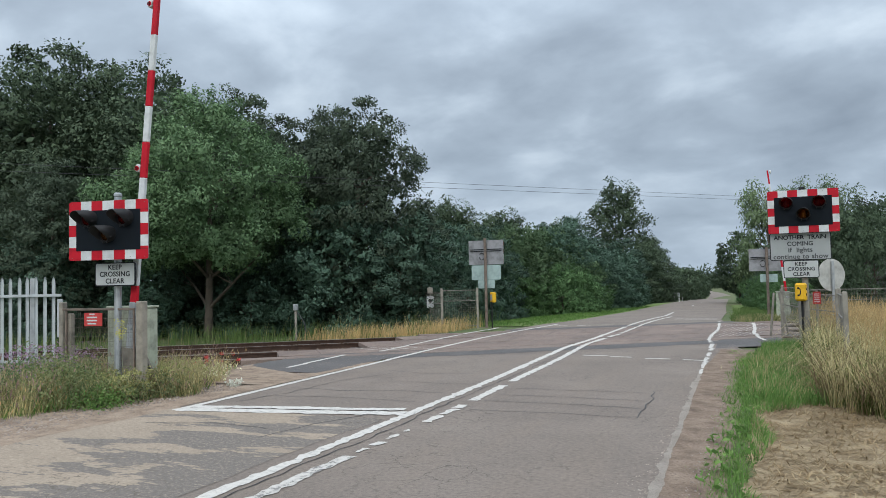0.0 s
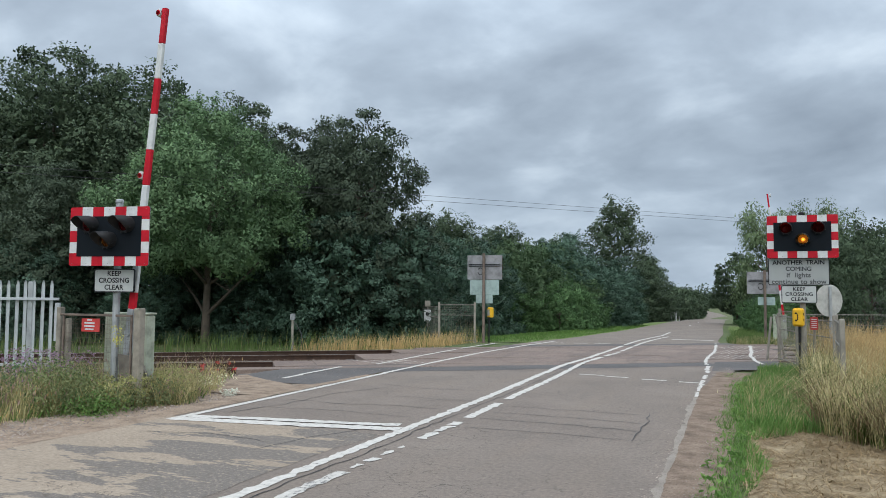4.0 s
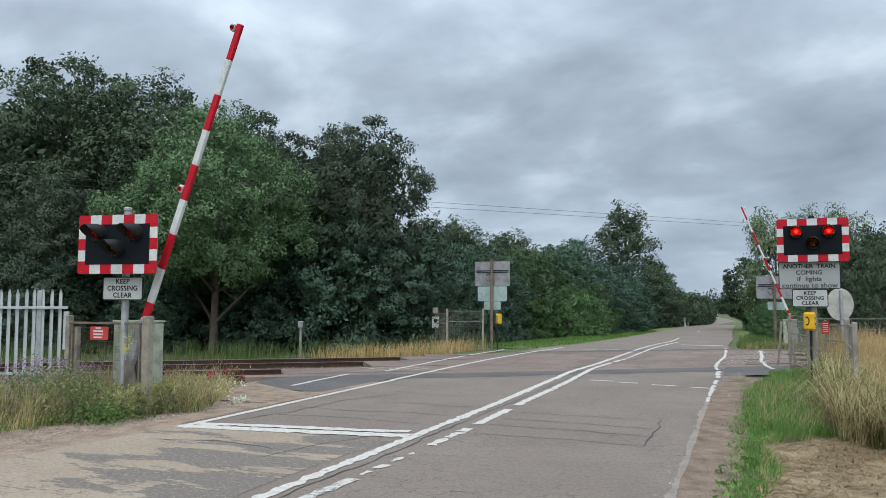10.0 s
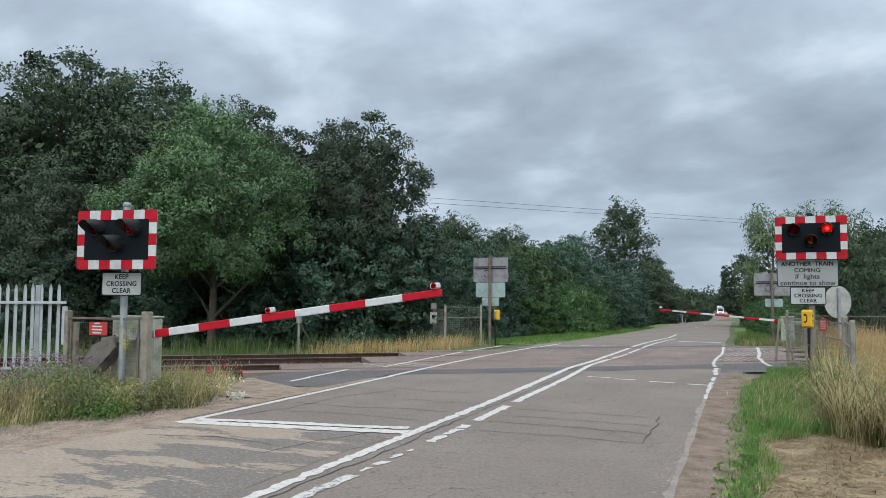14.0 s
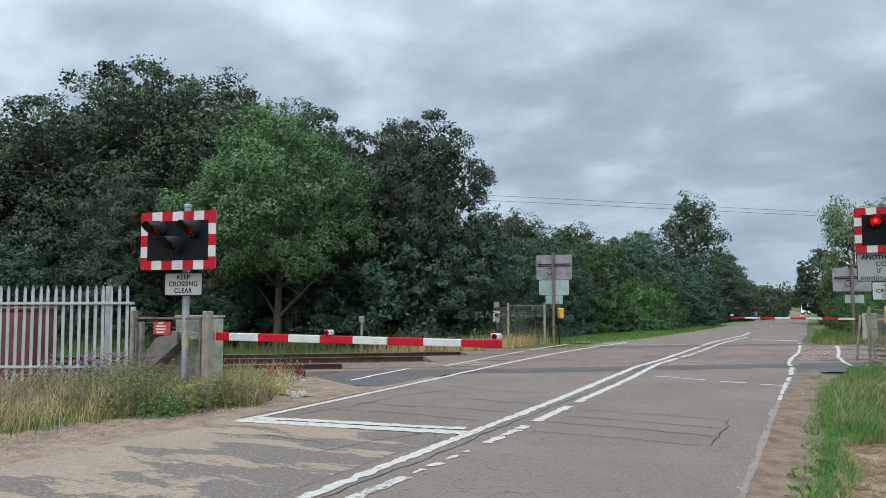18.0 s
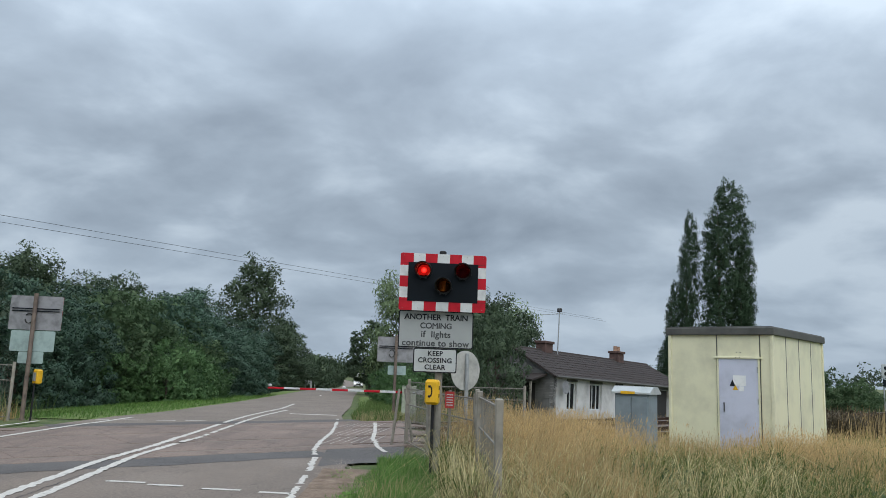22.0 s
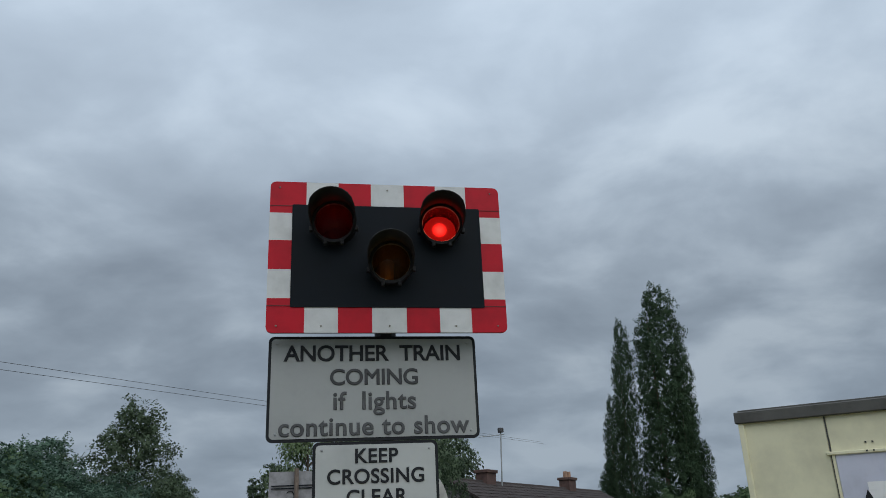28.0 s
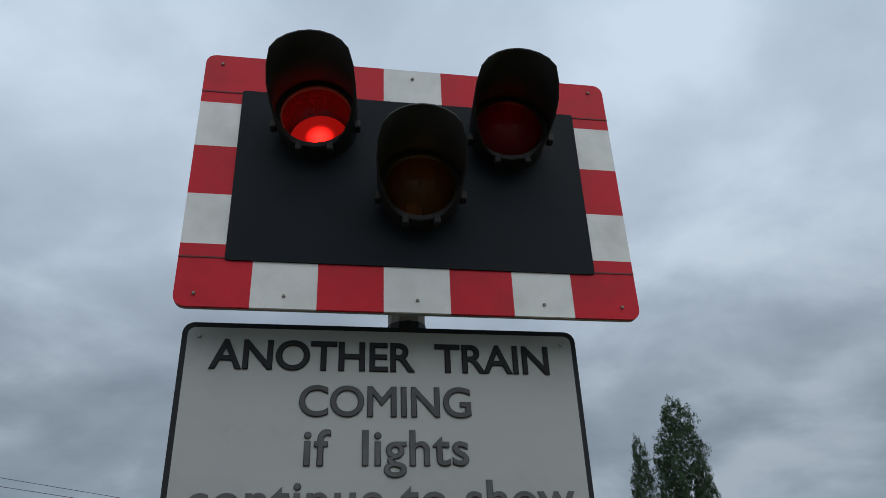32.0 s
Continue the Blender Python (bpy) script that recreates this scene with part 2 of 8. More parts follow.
def asphalt_material(name, base, pale, patchy, crack=True):
    m, nt, b = nodes(name)
    stone = noise_of(nt, 95, 3, 0.75)
    grit = noise_of(nt, 24, 8, 0.8)
    big = noise_of(nt, 0.55, 5, 0.6)
    streak = noise_of(nt, 1.3, 7, 0.64, STREAK.get(name, (1.6, 0.25, 1.0)))
    col = ramp_of(nt, big, [(0.3, tuple(c * 0.8 for c in base)), (0.52, base), (0.72, pale)])
    if name in STREAK:
        # more of the dark surface is bared towards the middle of the road
        sx = nt.nodes.new("ShaderNodeSeparateXYZ")
        nt.links.new(nt.nodes.new("ShaderNodeNewGeometry").outputs["Position"], sx.inputs[0])
        mr = nt.nodes.new("ShaderNodeMapRange")
        mr.inputs[1].default_value, mr.inputs[2].default_value = -6.4, -3.8
        mr.inputs[3].default_value, mr.inputs[4].default_value = -0.075, 0.06
        nt.links.new(sx.outputs["X"], mr.inputs[0])
        sm = nt.nodes.new("ShaderNodeMath")
        nt.links.new(streak, sm.inputs[0])
        nt.links.new(mr.outputs[0], sm.inputs[1])
        streak = sm.outputs[0]
    col = blend(nt, col, patchy, ramp_of(nt, streak, [(0.478, (0, 0, 0)), (0.492, (0.95, 0.95, 0.95)) if name in STREAK else (0.62, (0.5, 0.5, 0.5))]))
    col = blend(nt, col, tuple(c * 1.8 for c in base), ramp_of(nt, stone, [(0.56, (0, 0, 0)), (0.75, (0.5, 0.5, 0.5))]))
    col = blend(nt, col, tuple(c * 0.35 for c in base), ramp_of(nt, stone, [(0.25, (0.55, 0.55, 0.55)), (0.44, (0, 0, 0))]))
    col = blend(nt, col, tuple(c * 0.45 for c in base), ramp_of(nt, grit, [(0.36, (0.6, 0.6, 0.6)), (0.49, (0, 0, 0))]))
    col = blend(nt, col, tuple(min(1, c * 1.55) for c in base), ramp_of(nt, grit, [(0.51, (0, 0, 0)), (0.64, (0.5, 0.5, 0.5))]))
    # fine net of cracks where the surface is tired
    g = nt.nodes.new("ShaderNodeNewGeometry")
    wn = nt.nodes.new("ShaderNodeTexNoise")
    wn.inputs["Scale"].default_value, wn.inputs["Detail"].default_value = 5.0, 4.0
    nt.links.new(g.outputs["Position"], wn.inputs["Vector"])
    ad = nt.nodes.new("ShaderNodeMix")
    ad.data_type, ad.blend_type = "RGBA", "LINEAR_LIGHT"
    ad.inputs[0].default_value = 0.22
    nt.links.new(g.outputs["Position"], ad.inputs[6])
    nt.links.new(wn.outputs["Color"], ad.inputs[7])
    vo = nt.nodes.new("ShaderNodeTexVoronoi")
    vo.feature, vo.voronoi_dimensions = "DISTANCE_TO_EDGE", "2D"
    vo.inputs["Scale"].default_value = 2.6
    nt.links.new(ad.outputs[2], vo.inputs["Vector"])
    line = ramp_of(nt, vo.outputs["Distance"], [(0.006, (1, 1, 1)), (0.022, (0, 0, 0))])
    where = ramp_of(nt, noise_of(nt, 0.5, 4, 0.6), [(0.47, (0, 0, 0)), (0.60, (0.75, 0.75, 0.75))])
    col = blend(nt, col, tuple(c * 0.3 for c in base), blend(nt, line, where, 1.0, "MULTIPLY"))
    nt.links.new(col, b.inputs["Base Color"])
    b.inputs["Roughness"].default_value = 0.85
    bump(nt, b, stone, 0.7, 0.008)
    return m


M_ASPHALT = asphalt_material("worn_asphalt", (0.213, 0.173, 0.144), (0.25, 0.206, 0.172), (0.23, 0.182, 0.145))
M_PATCH = asphalt_material("dusty_old_surface", (0.355, 0.282, 0.212), (0.42, 0.338, 0.258), (0.150, 0.133, 0.120))
M_DARKROAD = asphalt_material("dark_asphalt_band", (0.115, 0.106, 0.102), (0.148, 0.135, 0.126), (0.128, 0.112, 0.10))
M_DECK = asphalt_material("crossing_deck", (0.225, 0.168, 0.140), (0.285, 0.212, 0.174), (0.115, 0.092, 0.082))
M_TAR = plain("tar_seal", (0.035, 0.033, 0.033), 0.6, 0, 0.3, 5)


def marking_material(name="worn_white_line_paint", lo=0.34):
    m, nt, b = nodes(name)
    wear = noise_of(nt, 14, 6, 0.7)
    fine = noise_of(nt, 90, 3, 0.7)
    col = ramp_of(nt, wear, [(lo, (0.20, 0.185, 0.172)), (lo + 0.03, (0.48, 0.45, 0.41)), (lo + 0.2, (0.62, 0.585, 0.535))])
    col = blend(nt, col, (0.33, 0.31, 0.29), ramp_of(nt, fine, [(0.58, (0, 0, 0)), (0.75, (0.7, 0.7, 0.7))]))
    nt.links.new(col, b.inputs["Base Color"])
    b.inputs["Roughness"].default_value = 0.7
    bump(nt, b, fine, 0.3, 0.003)
    return m


M_LINE = marking_material()
M_LINE_WORN = marking_material("flaking_white_line_paint", 0.43)


def ground_material():
    m, nt, b = nodes("field_and_verge_ground")
    big = noise_of(nt, 0.25, 5, 0.6)
    mid = noise_of(nt, 2.2, 5, 0.65)
    fine = noise_of(nt, 35, 4, 0.7)
    col = ramp_of(nt, mid, [(0.3, (0.055, 0.085, 0.026)), (0.5, (0.095, 0.135, 0.042)), (0.7, (0.17, 0.175, 0.075))])
    col = blend(nt, col, (0.22, 0.17, 0.10), ramp_of(nt, big, [(0.48, (0, 0, 0)), (0.66, (0.55, 0.55, 0.55))]))
    col = blend(nt, col, (0.035, 0.045, 0.02), ramp_of(nt, fine, [(0.28, (0.7, 0.7, 0.7)), (0.5, (0, 0, 0))]))
    nt.links.new(col, b.inputs["Base Color"])
    b.inputs["Roughness"].default_value = 0.95
    bump(nt, b, fine, 0.8, 0.03)
    return m


def dirt_material(name, a, c, d, stones=45.0):
    m, nt, b = nodes(name)
    mid = noise_of(nt, 3.5, 6, 0.65)
    fine = noise_of(nt, stones, 3, 0.7)
    col = ramp_of(nt, mid, [(0.3, a), (0.5, c), (0.72, d)])
    col = blend(nt, col, tuple(v * 0.4 for v in a), ramp_of(nt, fine, [(0.3, (0.6, 0.6, 0.6)), (0.48, (0, 0, 0))]))
    col = blend(nt, col, tuple(min(1, v * 1.6) for v in d), ramp_of(nt, fine, [(0.6, (0, 0, 0)), (0.78, (0.6, 0.6, 0.6))]))
    nt.links.new(col, b.inputs["Base Color"])
    b.inputs["Roughness"].default_value = 0.95
    bump(nt, b, fine, 0.9, 0.02)
    return m


M_GROUND = ground_material()
M_DIRT = dirt_material("sandy_gravel_dirt", (0.175, 0.125, 0.088), (0.310, 0.228, 0.165), (0.43, 0.335, 0.25), 30.0)
M_DIRT2 = dirt_material("reddish_brown_soil", (0.13, 0.088, 0.062), (0.235, 0.168, 0.122), (0.335, 0.255, 0.19), 45.0)
M_DUST = dirt_material("pale_road_dust", (0.26, 0.222, 0.186), (0.335, 0.288, 0.245), (0.39, 0.34, 0.29), 70.0)
M_TURF = dirt_material("mown_turf", (0.10, 0.152, 0.036), (0.145, 0.208, 0.050), (0.19, 0.250, 0.075), 40.0)
M_STRAW = dirt_material("mown_dry_grass", (0.144, 0.103, 0.057), (0.328, 0.244, 0.144), (0.506, 0.408, 0.259), 50.0)
M_BALLAST = dirt_material("rusty_ballast_bed", (0.12, 0.09, 0.07), (0.19, 0.15, 0.125), (0.26, 0.21, 0.18), 25.0)
M_RED = plain("signal_red_paint", (0.50, 0.010, 0.024), 0.5, 0, 0.12, 8, 80, 0.05, spec=0.2)
M_SEAM = plain("dark_red_seam", (0.10, 0.006, 0.008), 0.6, 0, 0.2)
M_WHITE = plain("signal_white_paint", (0.62, 0.635, 0.635), 0.45, 0, 0.10, 7, 70, 0.05)
M_SIGN_CLEAN = plain("sign_face_clean_white", (0.47, 0.49, 0.48), 0.4, 0, 0.08, 3, 40, 0.04)
M_SIGN = plain("sign_face_white", (0.345, 0.36, 0.355), 0.4, 0, 0.10, 3, 40, 0.04)
M_BLACK = plain("backing_board_black", (0.005, 0.0085, 0.013), 0.65, 0, 0.2, 5, 60, 0.1, spec=0.16)
M_HOOD = plain("hood_black", (0.018, 0.0185, 0.02), 0.55, 0, 0.2, 9, 60, 0.1, spec=0.25)
M_LETTER = plain("sign_lettering_black", (0.018, 0.020, 0.024), 0.6, 0, 0.3, 9, 60, 0.02, spec=0.2)
M_LETTER_FADED = plain("faded_lettering", (0.075, 0.078, 0.082), 0.55, 0, 0.4, 12, 60, 0.02)
M_LETTER_WORN = plain("worn_lettering", (0.045, 0.047, 0.051), 0.55, 0, 0.4, 12, 60, 0.02)
M_GALV = plain("galvanised_steel", (0.42, 0.44, 0.45), 0.5, 0.55, 0.25, 5, 40, 0.1)
M_WIRE = plain("dull_fence_steel", (0.28, 0.26, 0.225), 0.65, 0.3, 0.35, 5, 40, 0.1)
M_PALE = plain("palisade_steel", (0.46, 0.49, 0.50), 0.6, 0.1, 0.08, 4, 40, 0.1)
M_POST = plain("weathered_grey_post", (0.31, 0.285, 0.24), 0.7, 0.1, 0.35, 5, 40, 0.2)
M_RUSTPOST = plain("rusty_painted_post", (0.20, 0.155, 0.125), 0.75, 0.1, 0.45, 6, 30, 0.3)
M_YELLOW = plain("telephone_yellow", (0.80, 0.45, 0.015), 0.4, 0, 0.12, 9, 60, 0.05)
M_SIGNBACK = plain("sign_back_grey", (0.30, 0.30, 0.31), 0.6, 0.2, 0.35, 5, 30, 0.1)
M_ROUNDBACK = plain("round_sign_back", (0.50, 0.50, 0.47), 0.6, 0.1, 0.25, 5, 30, 0.1)
M_SIGNBACK_GREEN = plain("sign_back_pale_green", (0.33, 0.43, 0.41), 0.6, 0.0, 0.25, 5, 30, 0.1)
M_REDSIGN = plain("small_red_notice", (0.55, 0.05, 0.045), 0.5, 0, 0.15, 9, 60, 0.05)
M_CREAM = plain("cream_panel_paint", (0.80, 0.76, 0.54), 0.45, 0, 0.10, 1.5, 20, 0.05)
M_PAPER = plain("white_paper_notice", (0.86, 0.86, 0.86), 0.6, 0, 0.05)
M_DOORGREY = plain("pale_lilac_door_paint", (0.62, 0.635, 0.755), 0.42, 0, 0.10, 2, 25, 0.05)
M_ROOFEDGE = plain("dark_roof_trim", (0.10, 0.098, 0.09), 0.65, 0, 0.3, 3, 30, 0.15)
M_CABINET = plain("grey_blue_cabinet", (0.22, 0.27, 0.295), 0.5, 0, 0.2, 3, 30, 0.08)
M_CABTOP = plain("cabinet_pale_lid", (0.45, 0.48, 0.48), 0.5, 0, 0.2, 3, 30, 0.08)
M_RAIL = plain("rusty_rail_steel", (0.085, 0.05, 0.035), 0.75, 0.4, 0.4, 6, 40, 0.3)
M_RAILTOP = plain("polished_rail_head", (0.55, 0.53, 0.50), 0.3, 0.9, 0.2, 6, 40, 0.05)
M_SLEEPER = plain("concrete_sleeper", (0.30, 0.27, 0.24), 0.85, 0, 0.35, 4, 40, 0.3)
M_RUBBER = plain("rubber_flange_strip", (0.022, 0.021, 0.02), 0.8, 0, 0.4, 5, 40, 0.2)
M_BARK = plain("tree_bark", (0.10, 0.08, 0.06), 0.9, 0, 0.45, 4, 25, 0.8)
M_WOODPOST = plain("weathered_timber", (0.30, 0.27, 0.22), 0.85, 0, 0.45, 5, 25, 0.5)
M_CONC = plain("mossy_concrete", (0.40, 0.43, 0.335), 0.85, 0, 0.45, 5, 30, 0.4)
M_HOUSEWHITE = plain("whitewashed_brick", (0.62, 0.61, 0.60), 0.8, 0, 0.25, 1.5, 20, 0.3)
# grey boards, with the shade of the trees darkened into the colour
M_GABLE = plain("weathered_shaded_grey_boards", (0.21, 0.205, 0.20), 0.85, 0, 0.45, 1.5, 20, 0.3)
M_ROOFTILE = plain("brown_roof_tile", (0.045, 0.034, 0.031), 0.85, 0, 0.35, 2, 12, 0.5)
M_BRICK = plain("dark_red_brick", (0.11, 0.065, 0.055), 0.85, 0, 0.4, 3, 15, 0.4)
M_CABLE = plain("overhead_cable", (0.05, 0.05, 0.055), 0.6, 0, 0.1)
M_NEARBLACK = plain("dull_near_black", (0.03, 0.028, 0.027), 0.8, 0, 0.3)
M_VANWHITE = plain("van_white_paint", (0.75, 0.76, 0.77), 0.3, 0, 0.06, 2, 30, 0.02, coat=0.5)
M_TYRE = plain("tyre_rubber", (0.02, 0.02, 0.021), 0.85, 0, 0.2)

M_LEAF_OAK = leafy("broadleaf_dark", (0.054, 0.082, 0.049), (0.084, 0.122, 0.072), (0.144, 0.192, 0.110), 0.6, 0.22, 0.15)
M_LEAF_BRIGHT = leafy("broadleaf_bright", (0.099, 0.174, 0.081), (0.160, 0.270, 0.125), (0.275, 0.413, 0.212), 0.6, 0.25, 0.2)
M_LEAF_DEEP = leafy("broadleaf_brown_green", (0.048, 0.069, 0.047), (0.071, 0.099, 0.064), (0.121, 0.154, 0.103), 0.6, 0.22, 0.15)
M_LEAF_ELDER = leafy("elder_blue_green", (0.048, 0.091, 0.065), (0.074, 0.133, 0.089), (0.135, 0.220, 0.148), 0.55, 0.22, 0.25)
M_LEAF_BUSH = leafy("bush_fresh_green", (0.050, 0.100, 0.039), (0.098, 0.180, 0.073), (0.180, 0.285, 0.130), trans=0.35)
M_LEAF_HEDGE = leafy("hedge_leaf", (0.048, 0.086, 0.042), (0.091, 0.146, 0.071), (0.168, 0.228, 0.124), trans=0.35)
M_LEAF_POPLAR = leafy("poplar_leaf", (0.025, 0.048, 0.028), (0.044, 0.077, 0.041), (0.080, 0.123, 0.069), trans=0.25)
M_LEAF_WILLOW = leafy("willow_leaf", (0.087, 0.128, 0.060), (0.152, 0.210, 0.105), (0.261, 0.330, 0.195))
M_GRASS_GREEN = leafy("verge_grass_green", (0.063, 0.132, 0.034), (0.136, 0.251, 0.064), (0.265, 0.374, 0.124), 0.6, 0.35)
M_GRASS_OLIVE = leafy("uncut_olive_grass", (0.060, 0.095, 0.022), (0.145, 0.195, 0.052), (0.30, 0.33, 0.115), 0.65, 0.4)
M_GRASS_DEAD = leafy("dead_brown_grass", (0.13, 0.092, 0.052), (0.27, 0.195, 0.11), (0.44, 0.34, 0.20), 0.75, 0.3)
M_BRAMBLE = leafy("dry_bramble", (0.05, 0.042, 0.028), (0.105, 0.085, 0.056), (0.19, 0.155, 0.10), 0.8, 0.2)
M_GRASS_LUSH = leafy("lush_paddock_grass", (0.085, 0.150, 0.036), (0.165, 0.262, 0.064), (0.28, 0.37, 0.12), 0.6, 0.4)
M_GRASS_TAN = leafy("ripe_grass_tan", (0.40, 0.27, 0.120), (0.58, 0.415, 0.200), (0.72, 0.55, 0.305), 0.7, 0.35)
M_GRASS_MIX = leafy("half_dry_grass", (0.13, 0.15, 0.055), (0.33, 0.30, 0.145), (0.58, 0.50, 0.29), 0.65, 0.35)
M_STRAWBIT = leafy("loose_straw", (0.167, 0.115, 0.060), (0.322, 0.230, 0.129), (0.575, 0.454, 0.282), 0.75, 0.2)


def lamp_material(name, color, strength, centre=None):
    """A light source; with a centre, brightest round the bulb and weaker towards the rim."""
    m, nt, b = nodes(name)
    b.inputs["Base Color"].default_value = (*color, 1)
    b.inputs["Emission Color"].default_value = (*color, 1)
    b.inputs["Emission Strength"].default_value = strength
    if centre:
        tc = nt.nodes.new("ShaderNodeTexCoord")
        d = nt.nodes.new("ShaderNodeVectorMath")
        d.operation = "DISTANCE"
        d.inputs[1].default_value = centre
        nt.links.new(tc.outputs["Object"], d.inputs[0])
        mr = nt.nodes.new("ShaderNodeMapRange")
        mr.interpolation_type = "SMOOTHSTEP"
        mr.inputs[1].default_value, mr.inputs[2].default_value = 0.0, 0.05
        mr.inputs[3].default_value, mr.inputs[4].default_value = strength, strength * 0.045
        nt.links.new(d.outputs["Value"], mr.inputs[0])
        nt.links.new(mr.outputs[0], b.inputs["Emission Strength"])
    return m


def lens_material(name, color, clear):
    """Ribbed coloured signal glass."""
    m, nt, b = nodes(name)
    b.inputs["Base Color"].default_value = (*color, 1)
    b.inputs["Roughness"].default_value = 0.12
    wv = nt.nodes.new("ShaderNodeTexWave")
    wv.inputs["Scale"].default_value = 42.0
    wv.wave_type = "BANDS"
    tc = nt.nodes.new("ShaderNodeTexCoord")
    nt.links.new(tc.outputs["Object"], wv.inputs["Vector"])
    bump(nt, b, wv.outputs["Fac"], 0.35, 0.004)
    t = nt.nodes.new("ShaderNodeBsdfTransparent")
    t.inputs["Color"].default_value = (*clear, 1)
    mx = nt.nodes.new("ShaderNodeMixShader")
    mx.inputs[0].default_value = 0.38
    tl = nt.nodes.new("ShaderNodeBsdfTranslucent")
    tl.inputs["Color"].default_value = (*[min(1, c * 1.0 + 0.01) for c in color], 1)
    m2 = nt.nodes.new("ShaderNodeMixShader")
    m2.inputs[0].default_value = 0.55
    nt.links.new(b.outputs[0], m2.inputs[1])
    nt.links.new(tl.outputs[0], m2.inputs[2])
    nt.links.new(m2.outputs[0], mx.inputs[1])
    nt.links.new(t.outputs[0], mx.inputs[2])
    nt.links.new(mx.outputs[0], nt.nodes["Material Output"].inputs[0])
    return m


M_LENS_RED = lens_material("red_signal_glass", (0.11, 0.003, 0.007), (0.82, 0.075, 0.09))
M_LENS_AMBER = lens_material("amber_signal_glass", (0.105, 0.036, 0.010), (0.75, 0.30, 0.075))
M_GLOW_RED = lamp_material("lit_red_reflector", (1.0, 0.15, 0.085), 26.0, (0, 0, 0.10))
M_GLOW_AMBER = lamp_material("lit_amber_reflector", (1.0, 0.72, 0.24), 14.0, (0, 0, 0.09))


def glass_material():
    m, nt, b = nodes("window_glass")
    b.inputs["Base Color"].default_value = (0.012, 0.014, 0.016, 1)
    b.inputs["Roughness"].default_value = 0.2
    b.inputs["Specular IOR Level"].default_value = 0.25
    return m


M_GLASS = glass_material()
M_HEADLIGHT = lamp_material("headlight_glow", (1.0, 0.97, 0.9), 1.2)


# ---- building helpers ----
def part(name, bm, material, parent=None, label="", smooth=False):
    me = bpy.data.meshes.new(name)
    bmesh.ops.recalc_face_normals(bm, faces=bm.faces)
    bm.to_mesh(me)
    bm.free()
    me.materials.append(material)
    if smooth:
        for p in me.polygons:
            p.use_smooth = True
    ob = new(name, me)
    ob.parent = parent
    if label:
        tagged(ob, label)
    return ob


def share(ob, m, parent, name=None):
    """Another object on the same mesh."""
    o = new(name or ob.name.split(".")[0], ob.data)
    o.parent = parent
    o.matrix_local = m
    return o


def thing(name, label, category, m, group=""):
    ob = new(name)
    ob.empty_display_size = 0.2
    ob.matrix_world = m
    return tagged(ob, label, category, group)


def box(bm, c, s, m=None, bevel=0.0):
    r = bmesh.ops.create_cube(bm, size=1.0)
    vs = r["verts"]
    bmesh.ops.scale(bm, vec=s, verts=vs)
    if bevel:
        es = list({e for v in vs for e in v.link_edges})
        nb = bmesh.ops.bevel(bm, geom=es, offset=bevel, segments=1, affect="EDGES")
        vs = list({v for f in nb["faces"] for v in f.verts} | {v for v in vs if v.is_valid})
    if m is not None:
        bmesh.ops.transform(bm, matrix=m, verts=vs)
    bmesh.ops.translate(bm, vec=c, verts=vs)
    return vs


def boxed(c, s, bevel=0.0, m=None):
    bm = bmesh.new()
    box(bm, c, s, m, bevel)
    return bm


def tube(bm, p0, p1, r0, r1=None, n=10, caps=True):
    r1 = r0 if r1 is None else r1
    p0, p1 = Vector(p0), Vector(p1)
    q = (p1 - p0).to_track_quat("Z", "Y").to_matrix()
    ring = []
    for p, r in ((p0, r0), (p1, r1)):
        ring.append([bm.verts.new(p + q @ Vector((r * math.cos(2 * math.pi * k / n), r * math.sin(2 * math.pi * k / n), 0))) for k in range(n)])
    for k in range(n):
        bm.faces.new((ring[0][k], ring[0][(k + 1) % n], ring[1][(k + 1) % n], ring[1][k]))
    if caps:
        bm.faces.new(ring[0][::-1])
        bm.faces.new(ring[1])


def tubed(p0, p1, r0, r1=None, n=10):
    bm = bmesh.new()
    tube(bm, p0, p1, r0, r1, n)
    return bm


def from_arrays(name, verts, faces, material, parent=None):
    me = bpy.data.meshes.new(name)
    me.from_pydata(verts, [], faces)
    me.materials.append(material)
    ob = new(name, me)
    ob.parent = parent
    return ob


def quads_mesh(name, V, material, parent=None, per=4):
    """V: (n, per, 3) array, each row one loose face."""
    n = len(V)
    me = bpy.data.meshes.new(name)
    me.vertices.add(n * per)
    me.vertices.foreach_set("co", V.reshape(-1).astype(np.float32))
    me.loops.add(n * per)
    me.loops.foreach_set("vertex_index", np.arange(n * per, dtype=np.int32))
    me.polygons.add(n)
    me.polygons.foreach_set("loop_start", np.arange(0, n * per, per, dtype=np.int32))
    me.update(calc_edges=True)
    me.validate()
    me.materials.append(material)
    ob = new(name, me)
    ob.parent = parent
    return ob


def smooth01(a, b, v):
    t = np.clip((v - a) / (b - a), 0, 1)
    return t * t * (3 - 2 * t)


TRACK = radians(37.5)
TD = Vector((math.cos(TRACK), math.sin(TRACK), 0))
TN = Vector((-math.sin(TRACK), math.cos(TRACK), 0))
RAILS = (16.05, 17.485, 19.35, 20.785)


def on_track(s, n, z=0.0):
    """A point s metres along the line from the road's middle and n metres across from the start."""
    return Vector((s * TD.x + n * TN.x, s * TD.y + n * TN.y, z))


def rz(y):
    """Height of the road, which falls away beyond the crossing."""
    return np.interp(y, [25.5, 31, 43, 57, 79, 116, 142, 165, 260, 345, 600], [0, -0.08, -0.3, -0.5, -0.85, -1.7, -2.3, -2.8, -3.6, -4.1, -4.5])


